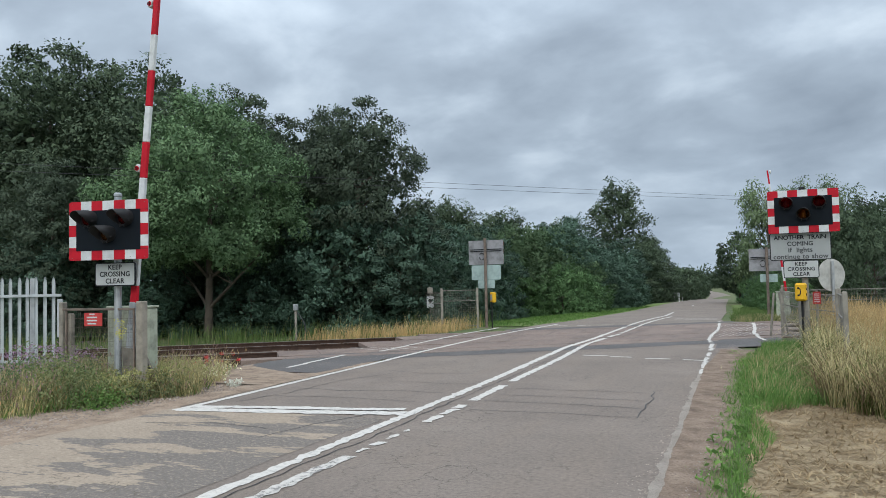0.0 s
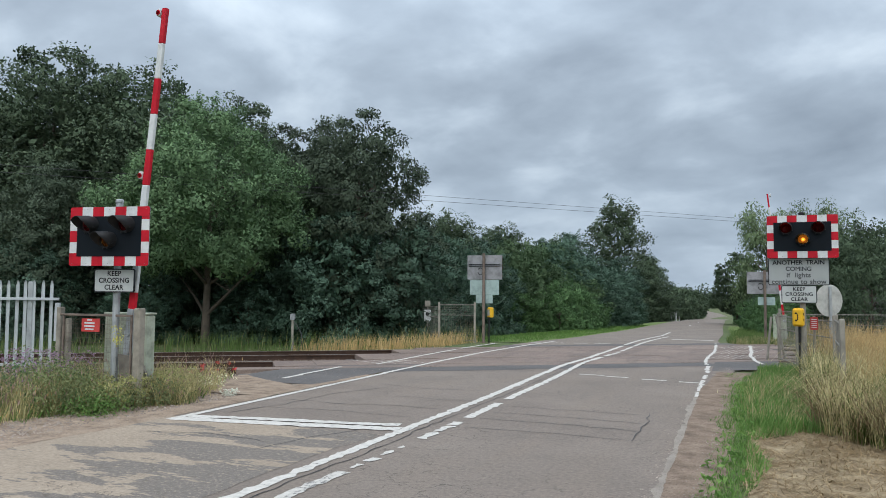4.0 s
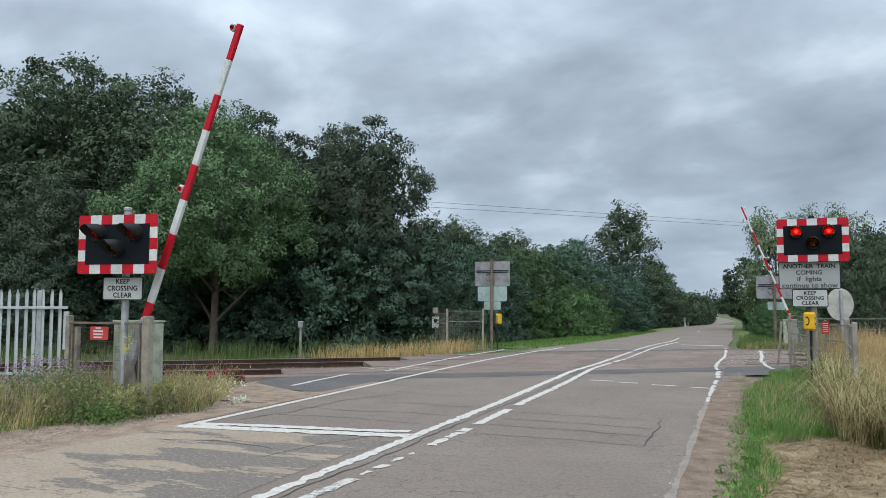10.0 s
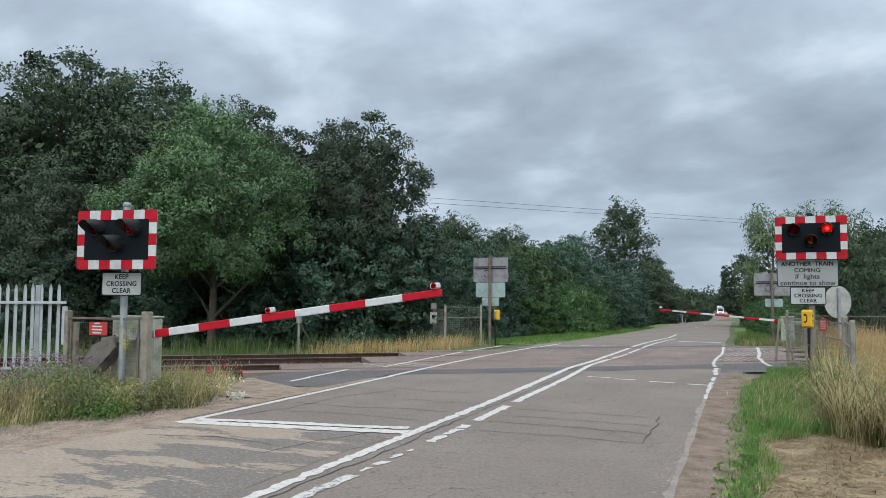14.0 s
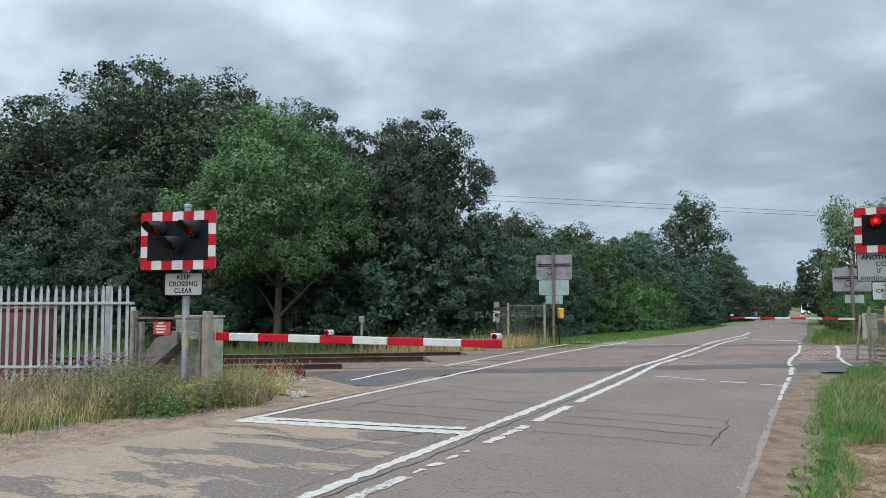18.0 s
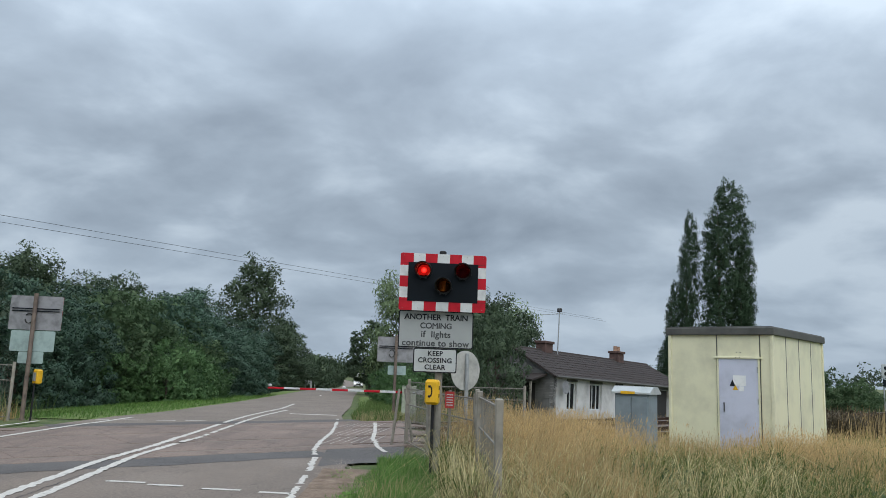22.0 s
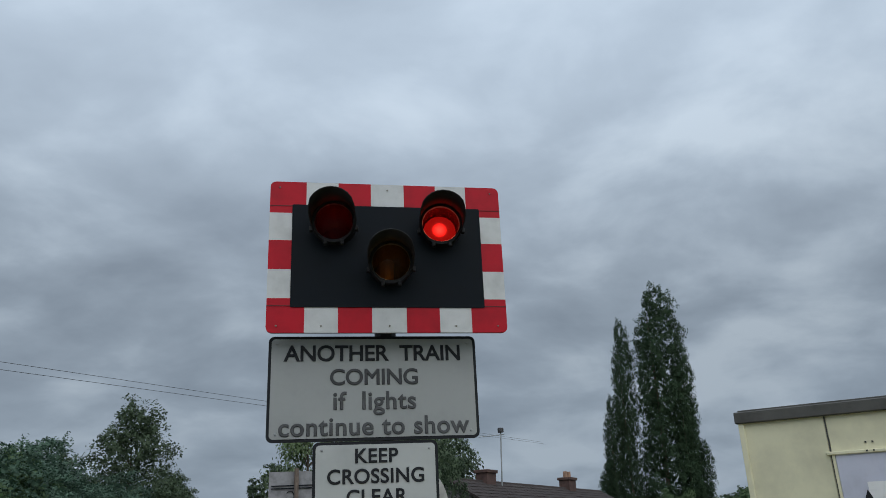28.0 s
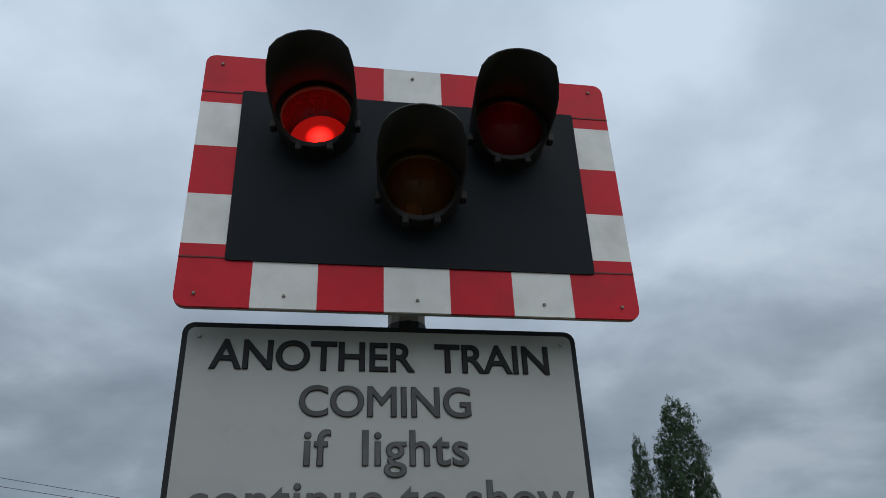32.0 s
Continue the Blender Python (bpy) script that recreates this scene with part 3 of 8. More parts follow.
def s_at(x, n):
    """How far along the line the point with that x lies."""
    return (x + n * math.sin(TRACK)) / math.cos(TRACK)


def gz(x, y):
    """Height of the ground."""
    x, y = np.asarray(x, float), np.asarray(y, float)
    n = -x * math.sin(TRACK) + y * math.cos(TRACK)
    z = -0.035 + rz(y) + 0.0 * x
    z = z - 0.05 * smooth01(0.3, 4, x)
    z = z - 0.95 * smooth01(3, 9, x) * smooth01(26, 40, y) * smooth01(150, 90, y)
    z = z - 0.12 * smooth01(-8.5, -13, x)
    z = z - 0.12 * smooth01(21.2, 24.7, n) * smooth01(-8.5, -10.5, x)
    z = z - 0.16 * smooth01(14.5, 15.5, n) * smooth01(22.4, 21.4, n) * (smooth01(-8.3, -9.3, x) + smooth01(0.9, 1.9, x))
    wob = 0.03 * np.sin(x * 1.3 + 0.5 * y) * np.sin(y * 0.9 - 0.3 * x)
    z = z + wob * (smooth01(0.6, 2.0, x) + smooth01(-8.6, -10, x))
    return z


def ground():
    xs = np.unique(np.concatenate([np.linspace(-900, -60, 15), np.linspace(-60, -20, 21), np.linspace(-20, 20, 101), np.linspace(20, 60, 21), np.linspace(60, 900, 15)]))
    ys = np.unique(np.concatenate([np.linspace(-300, -20, 10), np.linspace(-20, 45, 131), np.linspace(45, 90, 24), np.linspace(90, 1500, 24)]))
    X, Y = np.meshgrid(xs, ys)
    Z = gz(X, Y)
    V = np.stack([X, Y, Z], -1).reshape(-1, 3)
    w = len(xs)
    F = [(j * w + i, j * w + i + 1, (j + 1) * w + i + 1, (j + 1) * w + i) for j in range(len(ys) - 1) for i in range(w - 1)]
    ob = from_arrays("ground", V.tolist(), F, M_GROUND)
    for p in ob.data.polygons:
        p.use_smooth = True
    tagged(ob, "flat farmland and grassy verges round the crossing", "ground", kind="structure")


ground()


def centre_x(y):
    """Middle of the carriageway."""
    y = np.asarray(y, float)
    return np.interp(y, [-30, 7, 27, 40, 57, 79, 116, 142, 165, 210, 260, 294, 336, 380, 460, 600], [-3.2, -3.6, -3.80, -4.06, -4.70, -5.5, -7.0, -7.6, -8.3, -10.5, -14.6, -18.5, -23.6, -35, -66, -130])


def half_w(y):
    y = np.asarray(y, float)
    return 2.95 + 0.35 * smooth01(12, 18, y) * smooth01(29, 21, y) - 0.42 * smooth01(22, 31, y) - 0.2 * smooth01(31, 60, y)


def wob(y, k, a=0.03):
    return a * (math.sin(y * 2.1 + k) + 0.6 * math.sin(y * 5.3 + 2.2 * k) + 0.35 * math.sin(y * 11.7 + k * 3.1))


def ribbon(name, ys, left, right, z, material, label, category, jag=0.0, kind="structure"):
    V, F = [], []
    for i, y in enumerate(ys):
        l, r = left(y), right(y)
        for k in range(5):
            f = k / 4
            x = l + (r - l) * f + (wob(y, 1 + k) * jag if k in (0, 4) else 0)
            V.append((x, y, z(x, y) if callable(z) else z))
        if i:
            b = (i - 1) * 5
            for k in range(4):
                F.append((b + k, b + k + 1, b + k + 6, b + k + 5))
    ob = from_arrays(name, V, F, material)
    return tagged(ob, label, category, kind=kind)


def road():
    ys = list(np.arange(-30, 45, 0.5)) + list(np.linspace(45, 150, 50)) + list(np.linspace(155, 600, 60))
    ribbon("road", ys, lambda y: float(centre_x(y) - half_w(y) - 0.15), lambda y: float(centre_x(y) + half_w(y) + 0.05 + 0.13 * smooth01(22, 14, y)), lambda x, y: float(rz(y)), M_ASPHALT,
           "worn grey two-lane asphalt country road", "road", 0.5)
    ny = np.arange(-12, 6.95, 0.1)
    ob = ribbon("old_surface_patch", list(ny), lambda y: -6.72, lambda y: -3.72 + 0.06 * math.sin(y) + 0.02 * (7 - y), 0.003, M_PATCH,
                "dusty tan worn patch of road surface", "road", 0.6)
    # the dark strip laid before the rails and the pale deck between them
    for name, n0, n1, s0, s1, z, mat, lab in (
            ("asphalt_strip", 14.55, 15.45, s_at(-7.1, 15), s_at(-0.75, 15), 0.004, M_DARKROAD, "dark asphalt strip before the rails"),
            ("asphalt_strip", 21.4, 22.1, s_at(-7.1, 21.7), s_at(-0.6, 21.7), 0.004, M_DARKROAD, "dark asphalt strip behind the rails")):
        V, F = [], []
        for i in range(41):
            s = s0 + (s1 - s0) * i / 40
            for k, n in enumerate((n0, n1)):
                p = on_track(s, n + wob(s, k + 1, 0.04), z)
                V.append(p[:])
            if i:
                F.append((2 * i - 2, 2 * i, 2 * i + 1, 2 * i - 1))
        tagged(from_arrays(name, V, F, mat), lab, "road", kind="structure")


road()


def marking(name, pts, width, label, z=0.006, worn=0.0, ragged=0.016, mat=None):
    """A painted line along points, with slightly ragged edges."""
    V, F = [], []
    P = [Vector((x, y, 0)) for x, y in pts]
    dense = []
    for a, b in zip(P, P[1:]):
        k = max(1, int((b - a).length / 0.05))
        dense += [a.lerp(b, i / k) for i in range(k)]
    dense.append(P[-1])
    prev = None
    idx = 0
    for i, p in enumerate(dense):
        d = (dense[min(i + 1, len(dense) - 1)] - dense[max(i - 1, 0)]).normalized()
        nrm = Vector((-d.y, d.x, 0))
        w0 = width / 2 + ragged * noise.noise(Vector((p.x * 9, p.y * 9, 2)))
        w1 = width / 2 + ragged * noise.noise(Vector((p.x * 9, p.y * 9, 6)))
        gap = worn and noise.noise(Vector((p.x * 1.7, p.y * 1.7, 3.3))) > 0.55 - worn
        a, b = p + nrm * w0, p - nrm * w1
        across = -p.x * math.sin(TRACK) + p.y * math.cos(TRACK)
        h = z + float(rz(p.y)) + (0.007 if 14.3 < across < 22.3 else 0)
        V += [(a.x, a.y, h), (b.x, b.y, h)]
        if prev is not None and not gap:
            F.append((idx - 2, idx - 1, idx + 1, idx))
        prev = p
        idx += 2
    if not F:
        return None
    ob = from_arrays(name, V, F, mat or M_LINE)
    return tagged(ob, label, "road marking", kind="structure")


def markings():
    cl = [(-3.36, -6), (-3.46, 2), (-3.50, 4.7), (-3.55, 6.6), (-3.59, 8.3), (-3.63, 10), (-3.70, 11.8), (-3.80, 13.8), (-3.89, 16.3), (-3.80, 18.7), (-3.82, 20.4)]
    marking("centre_line", cl, 0.125, "continuous white centre line, left of a pair", ragged=0.042)
    mid = lambda y: -3.04 - 0.0095 * (y + 6)
    marking("centre_line", [(mid(-6), -6), (mid(1), 1), (mid(5.15), 5.15)], 0.12, "worn white centre line, right of a pair", ragged=0.05, mat=M_LINE_WORN)
    for y0, y1, w in ((5.3, 5.48, 0.06), (5.6, 5.78, 0.09), (5.92, 6.16, 0.07), (6.3, 6.42, 0.05), (6.85, 7.3, 0.09), (7.36, 7.74, 0.11)):
        marking("centre_dash", [(mid(y0), y0), (mid(y1), y1)], w, "flaked remnant of the white centre line", ragged=0.05)
    marking("centre_line", [(-3.18, 7.8), (-3.23, 9), (-3.31, 10.6), (-3.36, 12.3), (-3.45, 14.3), (-3.62, 17.2), (-3.50, 20.0)], 0.12, "worn white centre line, right of a pair", worn=0.04, ragged=0.042)
    marking("centre_line", [(-3.80, 20.4), (-3.82, 24), (-3.90, 28), (-3.80, 34), (-4.1, 40)], 0.115, "white centre line beyond the rails", worn=0.12, ragged=0.03)
    marking("centre_line", [(-3.45, 20.0), (-3.46, 24), (-3.52, 28), (-3.40, 33)], 0.10, "white centre line beyond the rails", worn=0.18, ragged=0.03)
    for y in (57, 74, 97):
        marking("centre_dash", [(float(centre_x(y)) + 0.1, y), (float(centre_x(y + 2)) + 0.1, y + 2.0)], 0.12, "short white centre dash on the far road")
    marking("left_edge_line", [(-6.53, 6.7), (-6.52, 7.3), (-6.57, 9.1), (-6.63, 11), (-6.70, 13.4), (-6.78, 15.6), (-6.82, 18.8), (-6.66, 22), (-6.40, 25.2)], 0.115, "thin white edge line of the road")
    marking("footway_line", [(-7.95, 11.2), (-8.05, 12.6), (-8.12, 13.6)], 0.10, "white line of the narrow footway over the rails")
    marking("footway_line", [(-7.72, 14.5), (-7.85, 17.5), (-7.92, 20.5), (-7.85, 23.2)], 0.10, "white line of the narrow footway over the rails", worn=0.08)
    marking("right_edge_line", [(-0.67, 11.9), (-0.75, 14.0), (-0.78, 16.0), (-0.86, 17.6), (-1.00, 18.8), (-1.03, 20.2), (-0.99, 22.6), (-1.08, 25), (-1.23, 27.7)], 0.08, "white edge line of the road", ragged=0.05, worn=0.06)
    marking("footway_line", [(0.28, 18.7), (0.12, 19.6), (0.06, 20.6), (-0.02, 21.2), (-0.01, 23), (-0.10, 26.4)], 0.09, "wavy white footway line over the rails", worn=0.1, ragged=0.04)
    # give-way style row of dashes before the rails
    for x0, x1, y in ((-3.12, -2.62, 14.5), (-2.55, -2.12, 14.32), (-1.85, -1.38, 14.12), (-1.15, -0.76, 13.98)):
        marking("stop_dash", [(x0, y), (x1, y - 0.05)], 0.10, "short white dash across the lane")
    for x0, x1, y in ((-6.3, -5.85, 24.3), (-5.55, -5.1, 24.5), (-4.9, -4.4, 24.75), (-6.9, -6.6, 24.1)):
        marking("stop_dash", [(x0, y), (x1, y + 0.1)], 0.10, "short white dash across the lane")
    marking("stop_line", [(-6.50, 6.77), (-5.2, 6.98), (-3.62, 7.27)], 0.23, "broad white stop line with wear", z=0.008, ragged=0.05)
    marking("stop_line", [(-6.45, 6.99), (-5.9, 7.12), (-5.2, 7.25), (-4.4, 7.38), (-3.74, 7.52)], 0.17, "flaking upper strip of the broad stop line", z=0.0085, ragged=0.05)
    marking("stop_line", [(-2.96, 29.9), (-1.42, 29.85)], 0.26, "broad white stop line beyond the rails")
    for n0, n1 in ((16.2, 17.35), (17.65, 19.2), (19.5, 20.65)):
        for k in range(6):
            a = on_track(s_at(-1.0, n0) + 0.24 * k, n0)
            b = on_track(s_at(-1.0, n0) + 0.24 * k + (n1 - n0) * 1.1, n1)
            marking("hatch_line", [(a.x, a.y), (b.x, b.y)], 0.014, "thin pale hatch line on the deck", z=0.007, worn=0.02, ragged=0.006)
    for k in range(4):
        a = on_track(s_at(-8.4, 16.8) + 0.35 * k, 17.3)
        b = on_track(s_at(-8.4, 16.8) + 0.35 * k + 0.5, 16.25)
        marking("hatch_line", [(a.x, a.y), (b.x, b.y)], 0.03, "thin pale hatch line on the deck", z=0.012, worn=0.1)
    # sealed cracks in the road
    for pts in ([(-3.0, 9.62), (-2.0, 9.68), (-1.2, 9.6)], [(-3.05, 8.95), (-2.05, 9.0), (-1.12, 8.9)], [(-3.03, 8.4), (-2.0, 8.42), (-1.06, 8.3)],
                [(-1.03, 7.7), (-1.08, 8.5), (-1.06, 9.2), (-1.12, 9.8)], [(-3.0, 7.78), (-2.1, 7.78), (-1.05, 7.7)],
                [(-5.4, 9.7), (-4.9, 9.95), (-4.2, 9.84), (-3.7, 9.93)], [(-6.2, 8.9), (-5.3, 8.8), (-4.5, 9.0), (-3.8, 8.95)], [(-6.0, 8.1), (-5.0, 8.2), (-3.9, 8.15)],
                [(-5.9, 11.2), (-4.9, 11.0), (-3.9, 11.1)], [(-3.34, 1.0), (-3.36, 6), (-3.42, 8), (-3.48, 11), (-3.62, 15)], [(-4.45, 5.6), (-4.3, 6.4), (-4.05, 7.0), (-4.1, 7.6)], [(-6.2, 7.5), (-6.0, 8.4), (-5.98, 9.7), (-5.6, 10.8)], [(-6.2, 5.9), (-5.4, 6.1), (-4.6, 6.0)]):
        V, F = [], []
        P = [Vector((x, y, 0)) for x, y in pts]
        i = 0
        for a, b in zip(P, P[1:]):
            k = max(2, int((b - a).length / 0.06))
            for q in range(k + 1):
                p = a.lerp(b, q / k)
                p.y += (0.05 * noise.noise(Vector((p.x * 4, p.y * 4, 1))) + 0.09 * noise.noise(Vector((p.x * 0.9, p.y * 0.9, 5))))
                p.x += 0.05 * noise.noise(Vector((p.x * 4, p.y * 4, 7)))
                w = 0.0065 + 0.005 * noise.noise(Vector((p.x * 3, p.y * 3, 9)))
                d = (b - a).normalized()
                V += [(p.x - d.y * w, p.y + d.x * w, 0.005), (p.x + d.y * w, p.y - d.x * w, 0.005)]
                if q:
                    F.append((i - 2, i - 1, i + 1, i))
                i += 2
        tagged(from_arrays("road_crack", V, F, M_TAR), "dark sealed crack across the asphalt", "road crack", kind="structure")


markings()


def railway():
    # ballast bed on both sides of the road
    for x0, x1 in ((-80, -8.9), (0.9, 110)):
        V, F = [], []
        for i, x in enumerate(np.linspace(x0, x1, 120)):
            for k, n in enumerate((14.4, 15.3, 18.4, 21.6, 22.5)):
                V.append(on_track(s_at(x, n), n, (-0.30, -0.14, -0.15, -0.14, -0.30)[k])[:])
            if i:
                b = (i - 1) * 5
                F += [(b + k, b + 5 + k, b + 6 + k, b + 1 + k) for k in range(4)]
        tagged(from_arrays("ballast_bed", V, F, M_BALLAST), "rusty stone ballast bed of the railway", "ballast", kind="structure")
    # stones
    rng = np.random.default_rng(5)
    m = 9000
    n = rng.uniform(14.5, 22.4, m + 2500)
    s = s_at(np.concatenate([rng.uniform(-26, -8.8, m), rng.uniform(1.0, 9, 2500)]), n)
    px = s * TD.x + n * TN.x
    py = s * TD.y + n * TN.y
    r = rng.uniform(0.018, 0.04, len(s))
    base = np.array([[-1, -1, 0], [1, -1, 0], [0, 1.2, 0], [0, 0, 1.1]])
    ang = rng.uniform(0, 6.28, len(s))
    C, S = np.cos(ang), np.sin(ang)
    T = base[None] * r[:, None, None]
    R = np.stack([T[..., 0] * C[:, None] - T[..., 1] * S[:, None] + px[:, None], T[..., 0] * S[:, None] + T[..., 1] * C[:, None] + py[:, None], T[..., 2] - 0.145], -1)
    V = R[:, [[0, 1, 3], [1, 2, 3], [2, 0, 3]]].reshape(-1, 3, 3)
    tagged(quads_mesh("ballast_stones", V, M_BALLAST, per=3), "loose angular track ballast", "ballast", kind="stuff")
    # rails: foot, web and head
    prof = [(-0.07, -0.15), (0.07, -0.15), (0.07, -0.135), (0.012, -0.115), (0.012, -0.04), (0.035, -0.03), (0.035, 0.0), (-0.035, 0.0), (-0.035, -0.03), (-0.012, -0.04), (-0.012, -0.115), (-0.07, -0.135)]
    for n in RAILS:
        rail = thing("rail", "rusty steel running rail with a polished head", "rail", pose(*on_track(0, n, -0.01), 0, 0, 37.5), "rails of the double track")
        bm = bmesh.new()
        ends = []
        for s in (-90, 140):
            ends.append([bm.verts.new((s, a, b)) for a, b in prof])
        for k in range(12):
            bm.faces.new((ends[0][k], ends[0][(k + 1) % 12], ends[1][(k + 1) % 12], ends[1][k]))
        bm.faces.new(ends[0]); bm.faces.new(ends[1][::-1])
        part("rail_section", bm, M_RAIL, rail)
        part("rail_head", boxed((25, 0, 0.002), (230, 0.05, 0.006)), M_RAILTOP, rail, "polished rail head")
    bm = boxed((0, 0, 0), (0.26, 2.5, 0.16), 0.02)
    first = None
    for k, s in enumerate(list(np.arange(-22, 30, 0.7))):
        for n in (16.77, 20.07):
            if s_at(-9.6, n) < s < s_at(1.8, n):
                continue
            m = pose(*on_track(s, n, -0.235), 0, 0, 37.5)
            if first is None:
                first = part("sleeper", bm, M_SLEEPER)
                first.matrix_world = m
                ob = first
            else:
                ob = new("sleeper", first.data)
                ob.matrix_world = m
            tagged(ob, "weathered concrete sleeper bedded in ballast", "sleeper", "sleepers of the track")
    # deck panels between and beside the rails over the road
    deck = tagged(new("crossing_deck"), "worn pinkish panels set flush between the rails", "crossing deck", kind="structure")
    for lo, hi in ((15.48, 15.96), (16.14, 17.395), (17.575, 19.26), (19.44, 20.695), (20.875, 21.38)):
        proto = None
        w = hi - lo - 0.02
        mid = (lo + hi) / 2
        for k in range(17):
            s = s_at(-9.8, mid) + 0.91 * k + 0.4
            p = on_track(s, mid, 0.0)
            if not ((-9.75 if mid < 18.4 else -9.0) < p.x < 0.95):
                continue
            if proto is None:
                proto = part("deck_panel", boxed((0, 0, -0.05), (0.904, w, 0.114), 0.006), M_DECK, deck)
                ob = proto
            else:
                ob = new("deck_panel", proto.data)
                ob.parent = deck
            ob.matrix_local = pose(p.x, p.y, random.uniform(-0.002, 0.003), 0, 0, 37.5)
    for n in RAILS:
        for side in (-1, 1):
            c = on_track(s_at(-3.9, n), n + side * 0.062, -0.036)
            strip = part("flange_strip", boxed((0, 0, 0), (12.2, 0.05, 0.05), 0.006), M_RUBBER, deck, "black rubber strip along the rail")
            strip.matrix_local = pose(*c, 0, 0, 37.5)


railway()


# ---- signals, barriers ----
def lettering(text, size, parent, m, material, spacing=1.0, name="lettering"):
    cu = bpy.data.curves.new(name, "FONT")
    cu.body, cu.size, cu.align_x, cu.align_y = text, size, "CENTER", "CENTER"
    cu.extrude, cu.space_character = 0.0006, spacing
    cu.bevel_depth, cu.bevel_resolution = size * 0.02, 0
    tmp = new("tmp_text", cu)
    me = bpy.data.meshes.new_from_object(tmp.evaluated_get(bpy.context.evaluated_depsgraph_get()))
    bpy.data.objects.remove(tmp)
    me.materials.append(material) if not me.materials else None
    me.materials[0] = material
    # each word a mesh of its own
    spans = sorted((min(xs), max(xs)) for xs in ([me.vertices[i].co.x for i in f.vertices] for f in me.polygons))
    cuts, reach = [-9.0], spans[0][1]
    for lo, hi in spans:
        if lo - reach > size * 0.2:
            cuts.append((lo + reach) / 2)
        reach = max(reach, hi)
    cuts.append(9.0)
    for lo, hi in zip(cuts, cuts[1:]):
        bm = bmesh.new()
        bm.from_mesh(me)
        bmesh.ops.delete(bm, geom=[v for v in bm.verts if not lo < v.co.x < hi], context="VERTS")
        part(name, bm, material, parent).matrix_local = m


UP = pose(0, 0, 0, 90, 0, 0)


def rounded_plate(w, h, d, r, n=4, sharp=()):
    """Plate in the xz plane, front at y = 0, with rounded corners."""
    bm = bmesh.new()
    pts = []
    for cx, cz, a0 in ((w / 2 - r, h / 2 - r, 0), (-w / 2 + r, h / 2 - r, 90), (-w / 2 + r, -h / 2 + r, 180), (w / 2 - r, -h / 2 + r, 270)):
        if a0 in sharp:
            pts.append((math.copysign(w / 2, cx), math.copysign(h / 2, cz)))
            continue
        for k in range(n + 1):
            a = radians(a0 + 90 * k / n)
            pts.append((cx + r * math.cos(a), cz + r * math.sin(a)))
    f = [bm.verts.new((x, 0, z)) for x, z in pts]
    b = [bm.verts.new((x, d, z)) for x, z in pts]
    bm.faces.new(f)
    bm.faces.new(b[::-1])
    for k in range(len(pts)):
        bm.faces.new((f[k], b[k], b[(k + 1) % len(pts)], f[(k + 1) % len(pts)]))
    return bm


def pierced(bm, holes):
    """The plate with round openings (x, z, radius) cut through it."""
    if not holes:
        return bm
    me = bpy.data.meshes.new("plate")
    bm.to_mesh(me)
    bm.free()
    body = new("plate_blank", me)
    cut = bmesh.new()
    for x, z, r in holes:
        tube(cut, (x, -0.2, z), (x, 0.2, z), r, n=32)
    cm = bpy.data.meshes.new("cutter")
    cut.to_mesh(cm)
    cut.free()
    tool = new("plate_cutter", cm)
    mod = body.modifiers.new("openings", "BOOLEAN")
    mod.operation, mod.object, mod.solver = "DIFFERENCE", tool, "EXACT"
    done = bpy.data.meshes.new_from_object(body.evaluated_get(bpy.context.evaluated_depsgraph_get()))
    bpy.data.objects.remove(body)
    bpy.data.objects.remove(tool)
    out = bmesh.new()
    out.from_mesh(done)
    return out


BW, BH = 1.25, 0.83
HOLES = [(-0.285, 0.168, 0.105), (0.285, 0.168, 0.105), (0.012, -0.052, 0.105)]
LAMPS = []  # (reflector, which): r1 and r2 flash in turn, amber comes first


